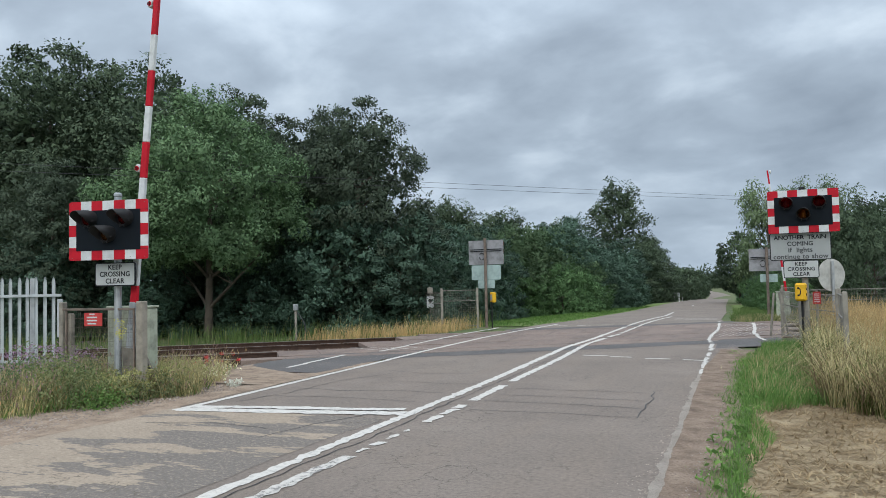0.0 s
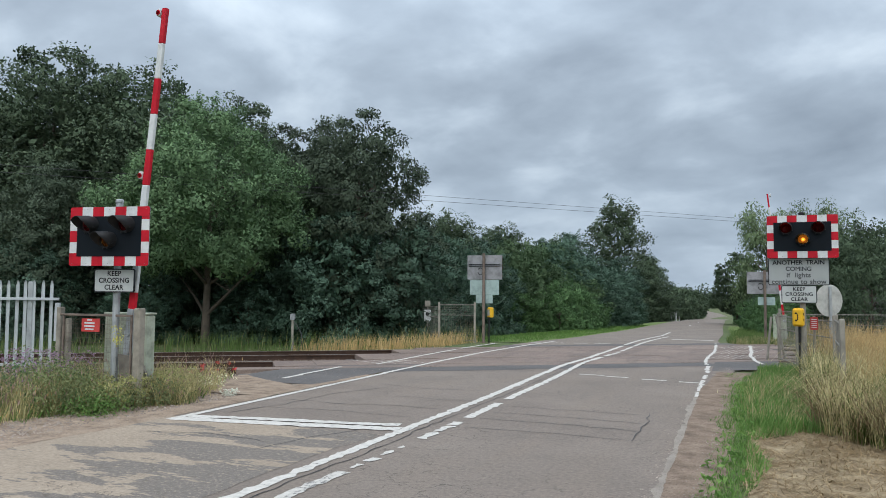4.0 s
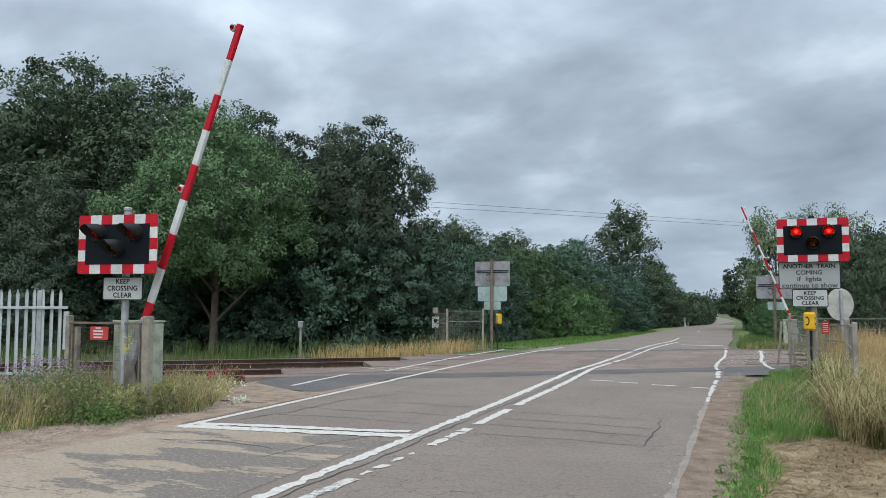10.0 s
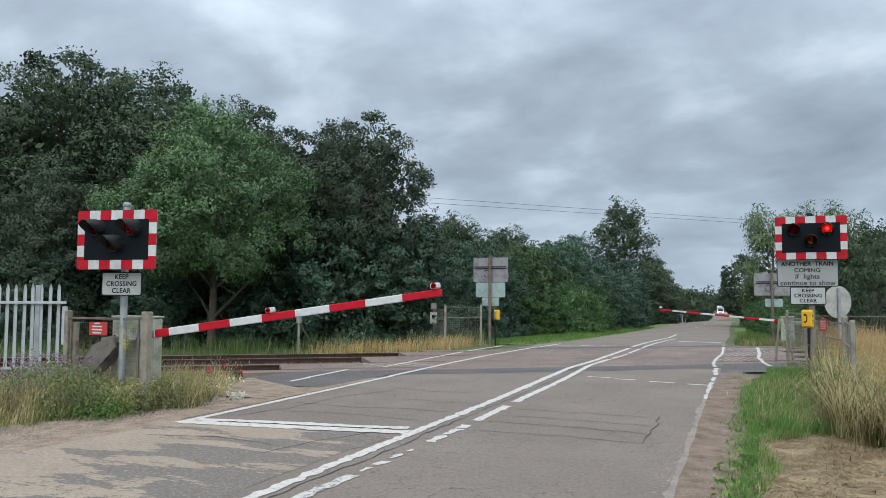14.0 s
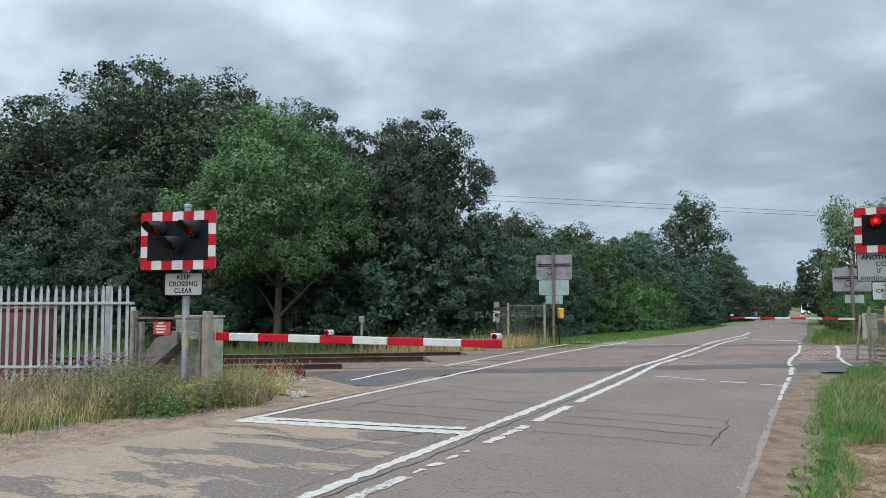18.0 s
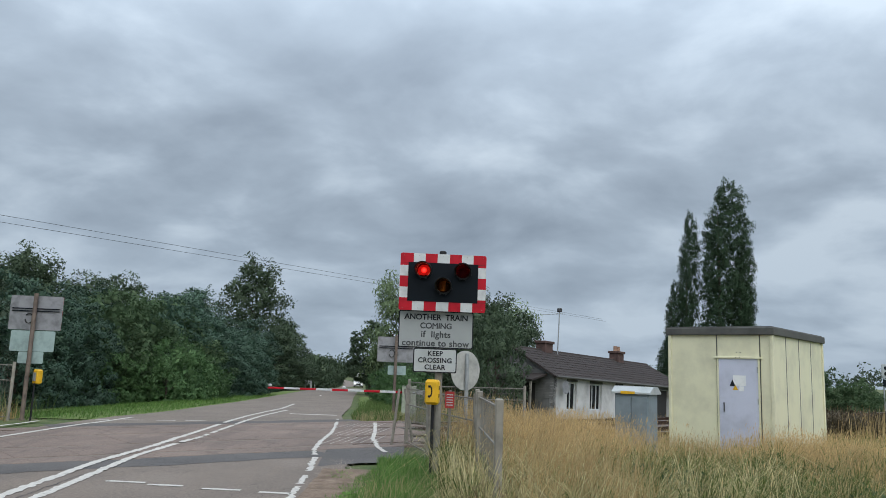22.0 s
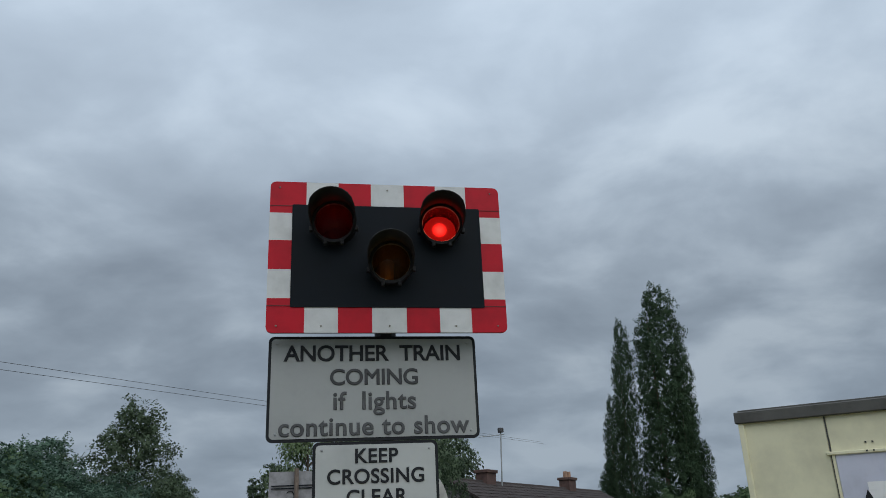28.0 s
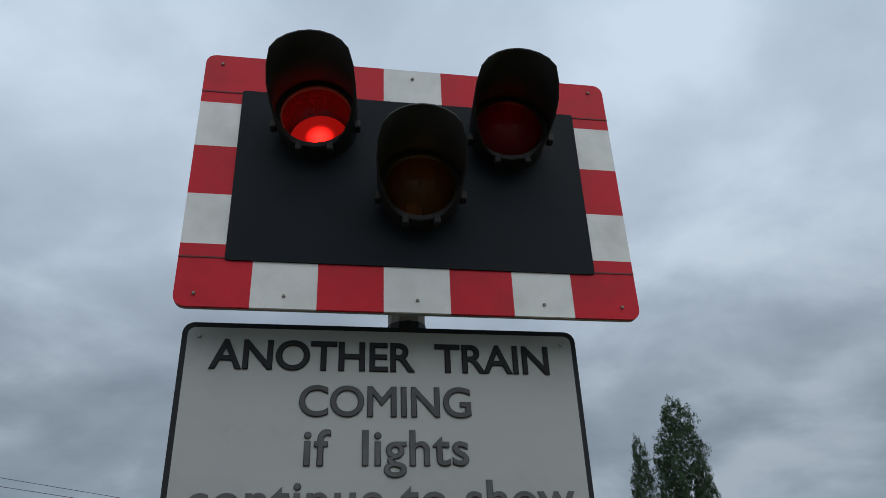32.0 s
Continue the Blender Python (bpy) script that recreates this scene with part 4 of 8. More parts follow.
def signal_head(parent, z, aim=0.0, lit=True, depth=0.29, y0=0.0, hood=0.228):
    """Board with chequered red and white border and three hooded lamps; z: height of the board's middle."""
    board = part("backing_board", pierced(rounded_plate(BW - 0.235, BH - 0.265, 0.012, 0.006), HOLES if lit else []), M_BLACK, parent, "black backing board")
    board.matrix_local = pose(0, y0 - 0.004, z)
    back = part("board_back", pierced(rounded_plate(BW, BH, 0.01, 0.03), HOLES if lit else []), M_SIGNBACK, parent, "grey metal back of the board")
    back.matrix_local = pose(0, y0 + 0.012, z)
    b = 0.14
    tops = [-BW / 2, -BW / 2 + 0.19, -0.265, -0.09, 0.09, 0.265, BW / 2 - 0.19, BW / 2]
    for i in range(7):
        x0, x1 = tops[i], tops[i + 1]
        for side in (1, -1):
            zz = z + side * (BH / 2 - b / 2)
            if i in (0, 6):
                keep = {(0, 1): 90, (6, 1): 0, (0, -1): 180, (6, -1): 270}[(i, side)]
                bm = rounded_plate(x1 - x0, b, 0.009, 0.03, sharp=[q for q in (0, 90, 180, 270) if q != keep])
            else:
                bm = boxed((0, 0.0045, 0), (x1 - x0, 0.009, b))
            o = part("border_piece", bm, M_RED if i % 2 == 0 else M_WHITE, parent, "red retro-reflective border piece" if i % 2 == 0 else "white retro-reflective border piece")
            o.matrix_local = pose((x0 + x1) / 2, y0 + 0.001, zz)
    hs = BH - 2 * b
    cuts = [-hs / 2, -0.235, -0.08, 0.08, 0.235, hs / 2]
    for i in range(5):
        for side in (1, -1):
            z0, z1 = cuts[i], cuts[i + 1]
            o = part("border_piece", boxed((0, 0.0045, 0), (0.125, 0.009, z1 - z0)), M_RED if i % 2 == 0 else M_WHITE, parent)
            o.matrix_local = pose(side * (BW / 2 - 0.0625), y0 + 0.001, z + (z0 + z1) / 2)
    # seams between the corner pieces and the sides
    for sx in (-1, 1):
        for sz in (-1, 1):
            o = part("seam", boxed((0, 0, 0), (0.125, 0.002, 0.004)), M_SEAM, parent)
            o.matrix_local = pose(sx * (BW / 2 - 0.0625), y0, z + sz * (BH / 2 - b))
    for bx in (-BW / 2 + 0.05, -0.35, 0, 0.35, BW / 2 - 0.05):
        for bz in (-BH / 2 + 0.035, BH / 2 - 0.035):
            o = part("bolt", tubed((0, 0, 0), (0, -0.005, 0), 0.0055, 0.004, 6), M_WIRE, parent)
            o.matrix_local = pose(bx, y0, z + bz)
    for x, zz, kind in ((-0.285, 0.168, "red_a"), (0.285, 0.168, "red_b"), (0.012, -0.052, "amber")):
        lamp = new("lamp")
        lamp.parent = parent
        lamp.matrix_local = pose(x, y0 - 0.01, z + zz, 0, 0, aim)
        tagged(lamp, "hooded round signal lamp")
        R = 0.098
        # body: a short drum with a back, open at the front
        bm = bmesh.new()
        n = 24
        rings = []
        for y, r in ((-0.055, R + 0.018), (-0.055, R + 0.004), (0.0, R), (depth, R), (depth, 0.0)):
            rings.append([bm.verts.new((r * math.cos(2 * math.pi * k / n), y, r * math.sin(2 * math.pi * k / n))) for k in range(n)] if r else [bm.verts.new((0, y, 0))])
        for a, c in zip(rings, rings[1:]):
            for k in range(n):
                if len(c) == 1:
                    bm.faces.new((a[k], a[(k + 1) % n], c[0]))
                else:
                    bm.faces.new((a[k], a[(k + 1) % n], c[(k + 1) % n], c[k]))
        out = []
        for y, r in ((-0.055, R + 0.018), (depth + 0.01, R + 0.014)):
            out.append([bm.verts.new((r * math.cos(2 * math.pi * k / n), y, r * math.sin(2 * math.pi * k / n))) for k in range(n)])
        for k in range(n):
            bm.faces.new((out[0][k], out[1][k], out[1][(k + 1) % n], out[0][(k + 1) % n]))
        bm.faces.new(out[1])
        part("lamp_body", bm, M_HOOD, lamp, smooth=False)
        # hood: full ring near the board, cut away below towards the front
        bm = bmesh.new()
        rows = []
        for r in (R + 0.022, R + 0.017):
            row = []
            for k in range(n + 1):
                a = 2 * math.pi * k / n - math.pi / 2
                up = 0.5 + 0.5 * math.sin(a)
                ln = 0.012 + hood * min(1, max(0, (up - 0.10) * 1.5)) ** 0.9
                row.append((bm.verts.new((r * math.cos(a), -0.05, r * math.sin(a))), bm.verts.new((r * math.cos(a), -0.05 - ln, r * math.sin(a) - 0.10 * ln))))
            rows.append(row)
        for row in rows:
            for k in range(n):
                bm.faces.new((row[k][0], row[k + 1][0], row[k + 1][1], row[k][1]))
        for k in range(n):
            bm.faces.new((rows[0][k][1], rows[0][k + 1][1], rows[1][k + 1][1], rows[1][k][1]))
        part("hood", bm, M_HOOD, lamp, "long black sun hood", smooth=True)
        # lens: shallow ribbed dome
        bm = bmesh.new()
        prev = None
        for q in range(6):
            f = q / 5
            r = R * (1 - f)
            y = -0.045 - 0.045 * (1 - (1 - f) ** 2)
            ring = [bm.verts.new((r * math.cos(2 * math.pi * k / n), y, r * math.sin(2 * math.pi * k / n))) for k in range(n)] if r > 1e-4 else [bm.verts.new((0, y, 0))]
            if prev:
                for k in range(n):
                    if len(ring) == 1:
                        bm.faces.new((prev[k], prev[(k + 1) % n], ring[0]))
                    else:
                        bm.faces.new((prev[k], prev[(k + 1) % n], ring[(k + 1) % n], ring[k]))
            prev = ring
        lens = part("lens", bm, M_LENS_AMBER if kind == "amber" else M_LENS_RED, lamp, "dark amber ribbed lens" if kind == "amber" else "red ribbed lens", smooth=True)
        lens.visible_shadow = False
        # glowing reflector, hinged at its foot inside the drum
        if not lit:
            continue
        bm = bmesh.new()
        rr = R - 0.008
        ring = [bm.verts.new((rr * math.cos(2 * math.pi * k / n), 0, rr + rr * math.sin(2 * math.pi * k / n))) for k in range(n)]
        bm.faces.new(ring)
        me_ob = part("reflector", bm, M_GLOW_AMBER if kind == "amber" else M_GLOW_RED, lamp, "glowing lamp reflector")
        me_ob.matrix_local = pose(0, 0.07, -rr)
        # low added lip, unseen from outside, that blocks the folded reflector's glow
        bm = bmesh.new()
        arc = [(R * 1.004 * math.cos(a), R * 1.004 * math.sin(a)) for a in np.linspace(-math.pi / 2 - 0.85, -math.pi / 2 + 0.85, 11)]
        fr = [bm.verts.new((px, 0.058, pz)) for px, pz in arc]
        bk = [bm.verts.new((px, 0.063, pz)) for px, pz in arc]
        bm.faces.new(fr); bm.faces.new(bk[::-1])
        for q in range(11):
            bm.faces.new((fr[q], bk[q], bk[(q + 1) % 11], fr[(q + 1) % 11]))
        part("glow_blocker", bm, M_HOOD, lamp, "black lip added to hide the folded reflector's glow")
        LAMPS.append((me_ob, kind if lit else "off", rr))
        # hinges and screws of the hood
        for a in (200, 250, 290, 340):
            o = part("clip", boxed((0, 0, 0), (0.018, 0.03, 0.026), 0.003), M_HOOD, lamp)
            o.matrix_local = pose((R + 0.028) * math.cos(radians(a)), -0.052, (R + 0.028) * math.sin(radians(a)))


def text_sign(parent, w, h, x, z, lines, label, y=-0.02):
    """White sign with a thin black rim; lines: text, size, height, material."""
    rim = part("sign_rim", rounded_plate(w, h, 0.02, 0.03), M_LETTER, parent, "thin black sign rim")
    rim.matrix_local = pose(x, y, z)
    face = part("sign_face", rounded_plate(w - 0.03, h - 0.03, 0.004, 0.02), M_SIGN_CLEAN if lines is KEEP else M_SIGN, parent, label)
    face.matrix_local = pose(x, y - 0.003, z)
    for text, size, zz, mat, sp in lines:
        lettering(text, size, face, Matrix.Translation((0, -0.003, zz)) @ UP, mat, sp)
    for sx in (-1, 1):
        for sz in (-1, 1):
            o = part("rivet", tubed((0, 0, 0), (0, -0.005, 0), 0.007, 0.005, 6), M_GALV, face)
            o.matrix_local = pose(sx * (w / 2 - 0.045), 0, sz * (h / 2 - 0.04))
    return face


KEEP = [("KEEP", 0.098, 0.098, M_LETTER, 1.05), ("CROSSING", 0.098, 0.0, M_LETTER, 1.05), ("CLEAR", 0.098, -0.098, M_LETTER, 1.05)]


def signal_near_right():
    s = thing("crossing_signal", "red and white chequered crossing signal above two white signs", "crossing signal", pose(1.03, 15.56, -0.06, 0, 0, 0))
    part("post", tubed((0, 0.09, 0), (0, 0.09, 3.20), 0.055, n=12), M_POST, s, "weathered grey post", smooth=False)
    part("conduit", tubed((-0.075, 0.05, 0), (-0.075, 0.05, 1.25), 0.018, n=8), M_HOOD, s, "black cable conduit")
    part("post_cap", boxed((0, 0.09, 3.265), (0.1, 0.1, 0.11), 0.02), M_HOOD, s)
    for z in (2.2, 1.75):
        part("bracket", boxed((0, 0.085, z), (0.16, 0.115, 0.04), 0.005), M_GALV, s, "steel post bracket")
    for z in (2.55, 3.08):
        part("board_arm", boxed((0, 0.008, z), (0.12, 0.262, 0.05), 0.006), M_HOOD, s, "black arm carrying the board")
    # black tube added round the post, painting its shade between board and sign
    part("post_shade_tube", tubed((0, 0.09, 2.28), (0, 0.09, 2.46), 0.058, n=12), M_HOOD, s, "black tube added for the shade on the post")
    signal_head(s, 2.76 + 0.06, -6, y0=-0.15)
    text_sign(s, 1.085, 0.535, -0.07, 2.147, [
        ("ANOTHER  TRAIN", 0.115, 0.173, M_LETTER, 0.98), ("COMING", 0.115, 0.049, M_LETTER_WORN, 0.98),
        ("if  lights", 0.128, -0.073, M_LETTER_FADED, 1.06), ("continue to show", 0.128, -0.200, M_LETTER_FADED, 1.06)],
        "white plate reading another train coming if lights continue to show")
    text_sign(s, 0.63, 0.345, -0.067, 1.703, KEEP, "white plate reading keep crossing clear")


signal_near_right()


def signal_near_left():
    s = thing("crossing_signal", "red and white chequered crossing signal above one white sign", "crossing signal", pose(-8.176, 7.377, -0.1, 0, 0, 10.5))
    part("post", tubed((-0.05, 0.09, 0), (-0.05, 0.09, 2.95), 0.05, n=12), M_GALV, s, "pale grey post")
    part("post_cap", boxed((-0.05, 0.09, 2.98), (0.1, 0.1, 0.07), 0.02), M_GALV, s)
    part("bracket", boxed((-0.05, 0.085, 1.85), (0.16, 0.115, 0.04), 0.005), M_GALV, s, "steel post bracket")
    for z in (2.25, 2.7):
        part("board_arm", boxed((-0.04, -0.02, z), (0.12, 0.31, 0.05), 0.006), M_GALV, s, "steel arm carrying the board")
    signal_head(s, 2.355 + 0.1, -16, y0=-0.2, hood=0.185)
    text_sign(s, 0.645, 0.335, -0.02, 1.738 + 0.1, KEEP, "white plate reading keep crossing clear")


signal_near_left()


def telephone(m, label):
    p = thing("crossing_telephone", label, "telephone", m)
    part("housing", boxed((0, 0, 0), (0.20, 0.14, 0.35), 0.03), M_YELLOW, p)
    part("door", boxed((-0.004, -0.03, 0), (0.188, 0.10, 0.33), 0.028), M_YELLOW, p, "yellow hinged door")
    bm = bmesh.new()
    path = [(-0.012, 0.083), (0.012, 0.07), (0.022, 0.045), (0.025, 0.01), (0.022, -0.028), (0.012, -0.053), (-0.012, -0.066)]
    for a, b in zip(path, path[1:]):
        tube(bm, (a[0] - 0.02, -0.078, a[1]), (b[0] - 0.02, -0.078, b[1]), 0.0105, n=6)
    for z in (0.078, -0.061):
        tube(bm, (-0.047, -0.078, z), (-0.014, -0.078, z), 0.0165, n=8)
    part("handset_symbol", bm, M_LETTER, p, "black telephone handset symbol")
    for z in (0.06, -0.05):
        part("latch", boxed((0.101, -0.03, z), (0.008, 0.03, 0.05)), M_LETTER, p)
    part("mounting", boxed((0, 0.08, 0), (0.08, 0.04, 0.2)), M_GALV, p)
    part("pole", tubed((0, 0.06, -m.translation.z - 0.1), (0, 0.06, -0.15), 0.022, n=8), M_HOOD, p, "slim black pole")


telephone(pose(0.94, 15.44, 1.20, 0, 0, -14), "yellow trackside telephone box with handset symbol, fixed to the signal post")
telephone(pose(-8.22, 23.7, 1.0, 0, 0, 150), "yellow trackside telephone box on the far signal post")


def signal_back(name, x, y, rz, top, label, post_mat, plates):
    """A signal seen from behind: board with stiffening rails, plates below it."""
    s = thing("crossing_signal", label, "crossing signal", pose(x, y, -0.1, 0, 0, rz))
    part("post", tubed((0, 0.10, 0), (0, 0.10, top + 0.16), 0.05, n=12), post_mat, s, "stained grey post")
    signal_head(s, top - BH / 2 + 0.1, 0, False, 0.004)
    for z in (top - 0.21, top - 0.27):
        part("stiffener", boxed((0, 0.04, z), (BW - 0.12, 0.03, 0.022), 0.004), M_BLACK, s, "dark stiffening rail")
    bm = bmesh.new()
    for k in range(14):
        a, b = 2 * math.pi * k / 16 + 0.6, 2 * math.pi * (k + 1) / 16 + 0.6
        tube(bm, (0.14 + 0.09 * math.cos(a), 0.05, top - 0.45 + 0.12 * math.sin(a)), (0.14 + 0.09 * math.cos(b), 0.05, top - 0.45 + 0.12 * math.sin(b)), 0.012, n=6)
    part("cable_loop", bm, M_HOOD, s, "black looped lamp cable")
    return s


def far_signals():
    z = 2.95
    s = signal_back("far_left", -8.45, 23.75, 180, z + 0.0, "back of a crossing signal with pale green sign backs", M_RUSTPOST, None)
    for w, h, zz, mat in ((1.05, 0.50, 1.95, M_SIGNBACK_GREEN), (0.6, 0.28, 1.55, M_SIGNBACK_GREEN)):
        o = part("sign_back", rounded_plate(w, h, 0.008, 0.03), mat, s, "pale green back of a sign")
        o.matrix_local = pose(0.0, 0.03, zz)
    s = signal_back("far_right", 0.40, 30.2, 180, 2.55, "grey back of a crossing signal beyond the rails", M_RUSTPOST, None)
    o = part("sign_back", rounded_plate(0.6, 0.3, 0.008, 0.03), M_SIGNBACK_GREEN, s, "pale back of a sign")
    o.matrix_local = pose(-0.05, 0.03, 1.55)


far_signals()


def barrier(x, y, rz, z, length, label, bands=9):
    """Half barrier: pedestal with machine, arm on a pivot reaching along local +x."""
    PX = -0.29 if rz < 90 else 0.1
    PW = 0.78 if rz < 90 else 0.46
    CH = 1.33 if rz < 90 else 1.02
    b = thing("half_barrier", label, "level crossing barrier", pose(x, y, -0.08, 0, 0, rz))
    part("pedestal", boxed((PX, 0.20, CH / 2), (PW, 0.22, CH), 0.03), M_CONC, b, "pale mossy machine casing")
    part("casing_lid", boxed((PX, 0.20, CH + 0.012), (PW + 0.012, 0.235, 0.03), 0.008), M_CONC, b)
    part("base_plate", boxed((PX, 0.22, 0.0), (PW + 0.14, 0.44, 0.10), 0.01), M_CONC, b)
    part("pivot_shaft", tubed((-0.05, -0.12, z), (-0.05, 0.34, z), 0.05, n=12), M_GALV, b)
    # the arm in parts, in its own space, along +x
    root = 0.34 if rz < 90 else 0.10
    bm = boxed(((root - 0.62) / 2, 0, 0), (root + 0.64, 0.085, 0.11), 0.01)
    arm = part("arm", bm, M_GALV, b, "red and white banded barrier arm")
    for k in range(bands):
        x0 = max(root, 0.07 + (length - 0.07) * k / bands)
        x1 = 0.07 + (length - 0.07) * (k + 1) / bands
        h = (0.112 if rz < 90 else 0.078) - 0.025 * (k / bands)
        part("arm_band", boxed(((x0 + x1) / 2, 0, 0), (x1 - x0, 0.06, h), 0.008), M_RED if k % 2 == 0 else M_WHITE, arm, "red band" if k % 2 == 0 else "white band")
    for f in (0.47, 0.985):
        lx = 0.10 + (length - 0.10) * f
        o = part("boom_light", boxed((lx, 0, 0.09), (0.11, 0.10, 0.07), 0.015), M_WHITE, arm, "small boom light")
        part("light_lens", tubed((lx - 0.005, -0.052, 0.09), (lx - 0.005, -0.066, 0.09), 0.024, n=12), M_LENS_RED, o)
        part("light_rim", tubed((lx - 0.005, -0.048, 0.09), (lx - 0.005, -0.056, 0.09), 0.036, n=14), M_RED, o)
    for yy in (-0.10, 0.10):
        bm = bmesh.new()
        pts = [(-0.3, 0.06), (-0.72, -0.04), (-0.95, -0.28), (-0.84, -0.50), (-0.3, -0.12)]
        f = [bm.verts.new((px, yy - 0.02, pz)) for px, pz in pts]
        g = [bm.verts.new((px, yy + 0.02, pz)) for px, pz in pts]
        bm.faces.new(f); bm.faces.new(g[::-1])
        for k in range(5):
            bm.faces.new((f[k], g[k], g[(k + 1) % 5], f[(k + 1) % 5]))
        part("counterweight", bm, M_WEIGHT, arm, "grey counterweight plate")
    return arm, z


M_WEIGHT = plain("dark_grey_weight", (0.20, 0.18, 0.15), 0.75, 0.1, 0.4)
ARM_NEAR = barrier(-8.03, 7.62, 2.0, 1.07, 4.72, "near half barrier with red and white arm and pale machine casing")
ARM_FAR = barrier(0.98, 29.75, 180, 0.83, 4.72, "far half barrier with red and white arm beyond the rails")


# ---- trees ----
def leaves(rng, centres, spread, per, size, droop=0.0, up=0.35, outward=0.0):
    """Leaf quads gathered round clump centres; returns (n, 4, 3)."""
    c = np.repeat(centres, per, axis=0)
    n = len(c)
    off = rng.normal(0, 1, (n, 3))
    off *= np.minimum(1, 1.5 / (np.linalg.norm(off, axis=1) + 1e-9))[:, None] * spread * 1.1
    off[:, 2] *= 0.75
    p = c + off
    p[:, 2] -= droop * np.abs(rng.normal(0, 1, n)) * spread
    nrm = rng.normal(0, 1, (n, 3))
    nrm[:, 2] += up * 2
    if outward:
        mid = centres.mean(0)
        o = p - mid
        o /= np.linalg.norm(o, axis=1)[:, None] + 1e-9
        q = off / (np.linalg.norm(off, axis=1)[:, None] + 1e-9)
        nrm = nrm * 0.7 + (o + q) * outward
    nrm /= np.linalg.norm(nrm, axis=1)[:, None]
    a = rng.normal(0, 1, (n, 3))
    a[:, 2] -= droop * 2
    u = a - nrm * (a * nrm).sum(1)[:, None]
    u /= np.linalg.norm(u, axis=1)[:, None] + 1e-9
    v = np.cross(nrm, u)
    s = size * rng.uniform(0.6, 1.35, n)[:, None]
    V = np.stack([p - u * s, p + v * s * 0.45 + nrm * s * 0.12, p + u * s, p - v * s * 0.45 + nrm * s * 0.12], 1)
    if not outward:
        return V
    # shading normals follow the form of the crown and its clumps
    N = o * 0.75 + q * 0.55 + rng.normal(0, 0.22, (n, 3))
    N[:, 2] += 0.25
    N /= np.linalg.norm(N, axis=1)[:, None]
    face = np.cross(V[:, 2] - V[:, 0], V[:, 3] - V[:, 1])
    back = (face * N).sum(1) < 0
    V[back] = V[back][:, ::-1]
    return V, N


def crown_leaves(rng, h, r, base, shape, boughs, twigs, per, leaf, shoots=0.25, lean=0.0, flat=0.7, bulk=(0.18, 0.31), core=1500):
    """Leaves of a crown built as boughs, twigs on each bough and leaves on each twig, with thin shoots
    standing out of the outline; shape: the crown's radius, as a share of r, from its foot to its top."""
    fs = np.linspace(0, 1, len(shape))
    u = np.interp((np.arange(boughs) + 0.5) / boughs, np.cumsum(np.array(shape) + 0.12) / np.sum(np.array(shape) + 0.12), fs)
    u = np.clip(u + rng.normal(0, 0.03, boughs), 0, 1)
    R = r * np.interp(u, fs, shape)
    a = 2.39996 * np.arange(boughs) + rng.normal(0, 0.35, boughs)
    q = np.where(rng.random(boughs) < 0.72, rng.uniform(0.74, 1.0, boughs), rng.uniform(0.2, 0.72, boughs))
    z = h * (base + (1 - base) * u)
    C = np.stack([np.cos(a) * R * q + lean * h * u ** 2, np.sin(a) * R * q, z], -1)
    size = r * rng.uniform(*bulk, boughs) * (0.78 + 0.22 * np.interp(u, fs, shape))
    out = np.stack([np.cos(a) * q, np.sin(a) * q, 0.15 + 0.9 * u], -1)
    out /= np.linalg.norm(out, axis=1)[:, None]
    # twigs
    k = np.repeat(np.arange(boughs), twigs)
    n = len(k)
    d = rng.normal(0, 1, (n, 3)) + 0.55 * out[k] + np.array([0, 0, 0.35])
    d /= np.linalg.norm(d, axis=1)[:, None]
    T = C[k] + d * (size[k] * rng.uniform(0.55, 1.08, n))[:, None] * np.array([1, 1, flat])
    shoot = (rng.random(n) < shoots) & (d[:, 2] > 0.1)
    way = d * 0.5 + out[k] * 0.35 + np.array([0, 0, 0.75]) + rng.normal(0, 0.2, (n, 3))
    way /= np.linalg.norm(way, axis=1)[:, None]
    reach = np.where(shoot, rng.uniform(0.25, 0.6, n), 0.12) * min(1.0, r / 3.0)
    # leaves
    j = np.repeat(np.arange(n), per)
    m = len(j)
    along = rng.uniform(-0.3, 1, m) * reach[j]
    e = rng.normal(0, 1, (m, 3))
    e /= np.maximum(1, np.linalg.norm(e, axis=1) / 1.6)[:, None]
    P = T[j] + way[j] * along[:, None] + e * (np.where(shoot[j], 0.6, 1.0) * np.maximum(size[k[j]] * 0.24, leaf * 1.2))[:, None] * np.array([1, 1, 0.7])
    nrm = rng.normal(0, 0.75, (m, 3)) + d[j] * 0.7 + np.array([0, 0, 0.35])
    nrm /= np.linalg.norm(nrm, axis=1)[:, None]
    b = rng.normal(0, 1, (m, 3)) + way[j] * 0.6
    t = b - nrm * (b * nrm).sum(1)[:, None]
    t /= np.linalg.norm(t, axis=1)[:, None] + 1e-9
    v = np.cross(nrm, t)
    s = (leaf * rng.uniform(0.55, 1.3, m))[:, None]
    V = np.stack([P - t * s, P + v * s * 0.5 + nrm * s * 0.14, P + t * s, P - v * s * 0.5 + nrm * s * 0.14], 1)
    # shaded inner foliage
    w = rng.uniform(0.02, 0.93, core)
    g = rng.uniform(0, 2 * np.pi, core)
    rad = r * np.interp(w, fs, shape) * 0.80 * np.sqrt(rng.random(core))
    I = np.stack([np.cos(g) * rad + lean * h * w ** 2, np.sin(g) * rad, h * (base + (1 - base) * w)], -1)
    n1 = rng.normal(0, 1, (core, 3))
    n1 /= np.linalg.norm(n1, axis=1)[:, None]
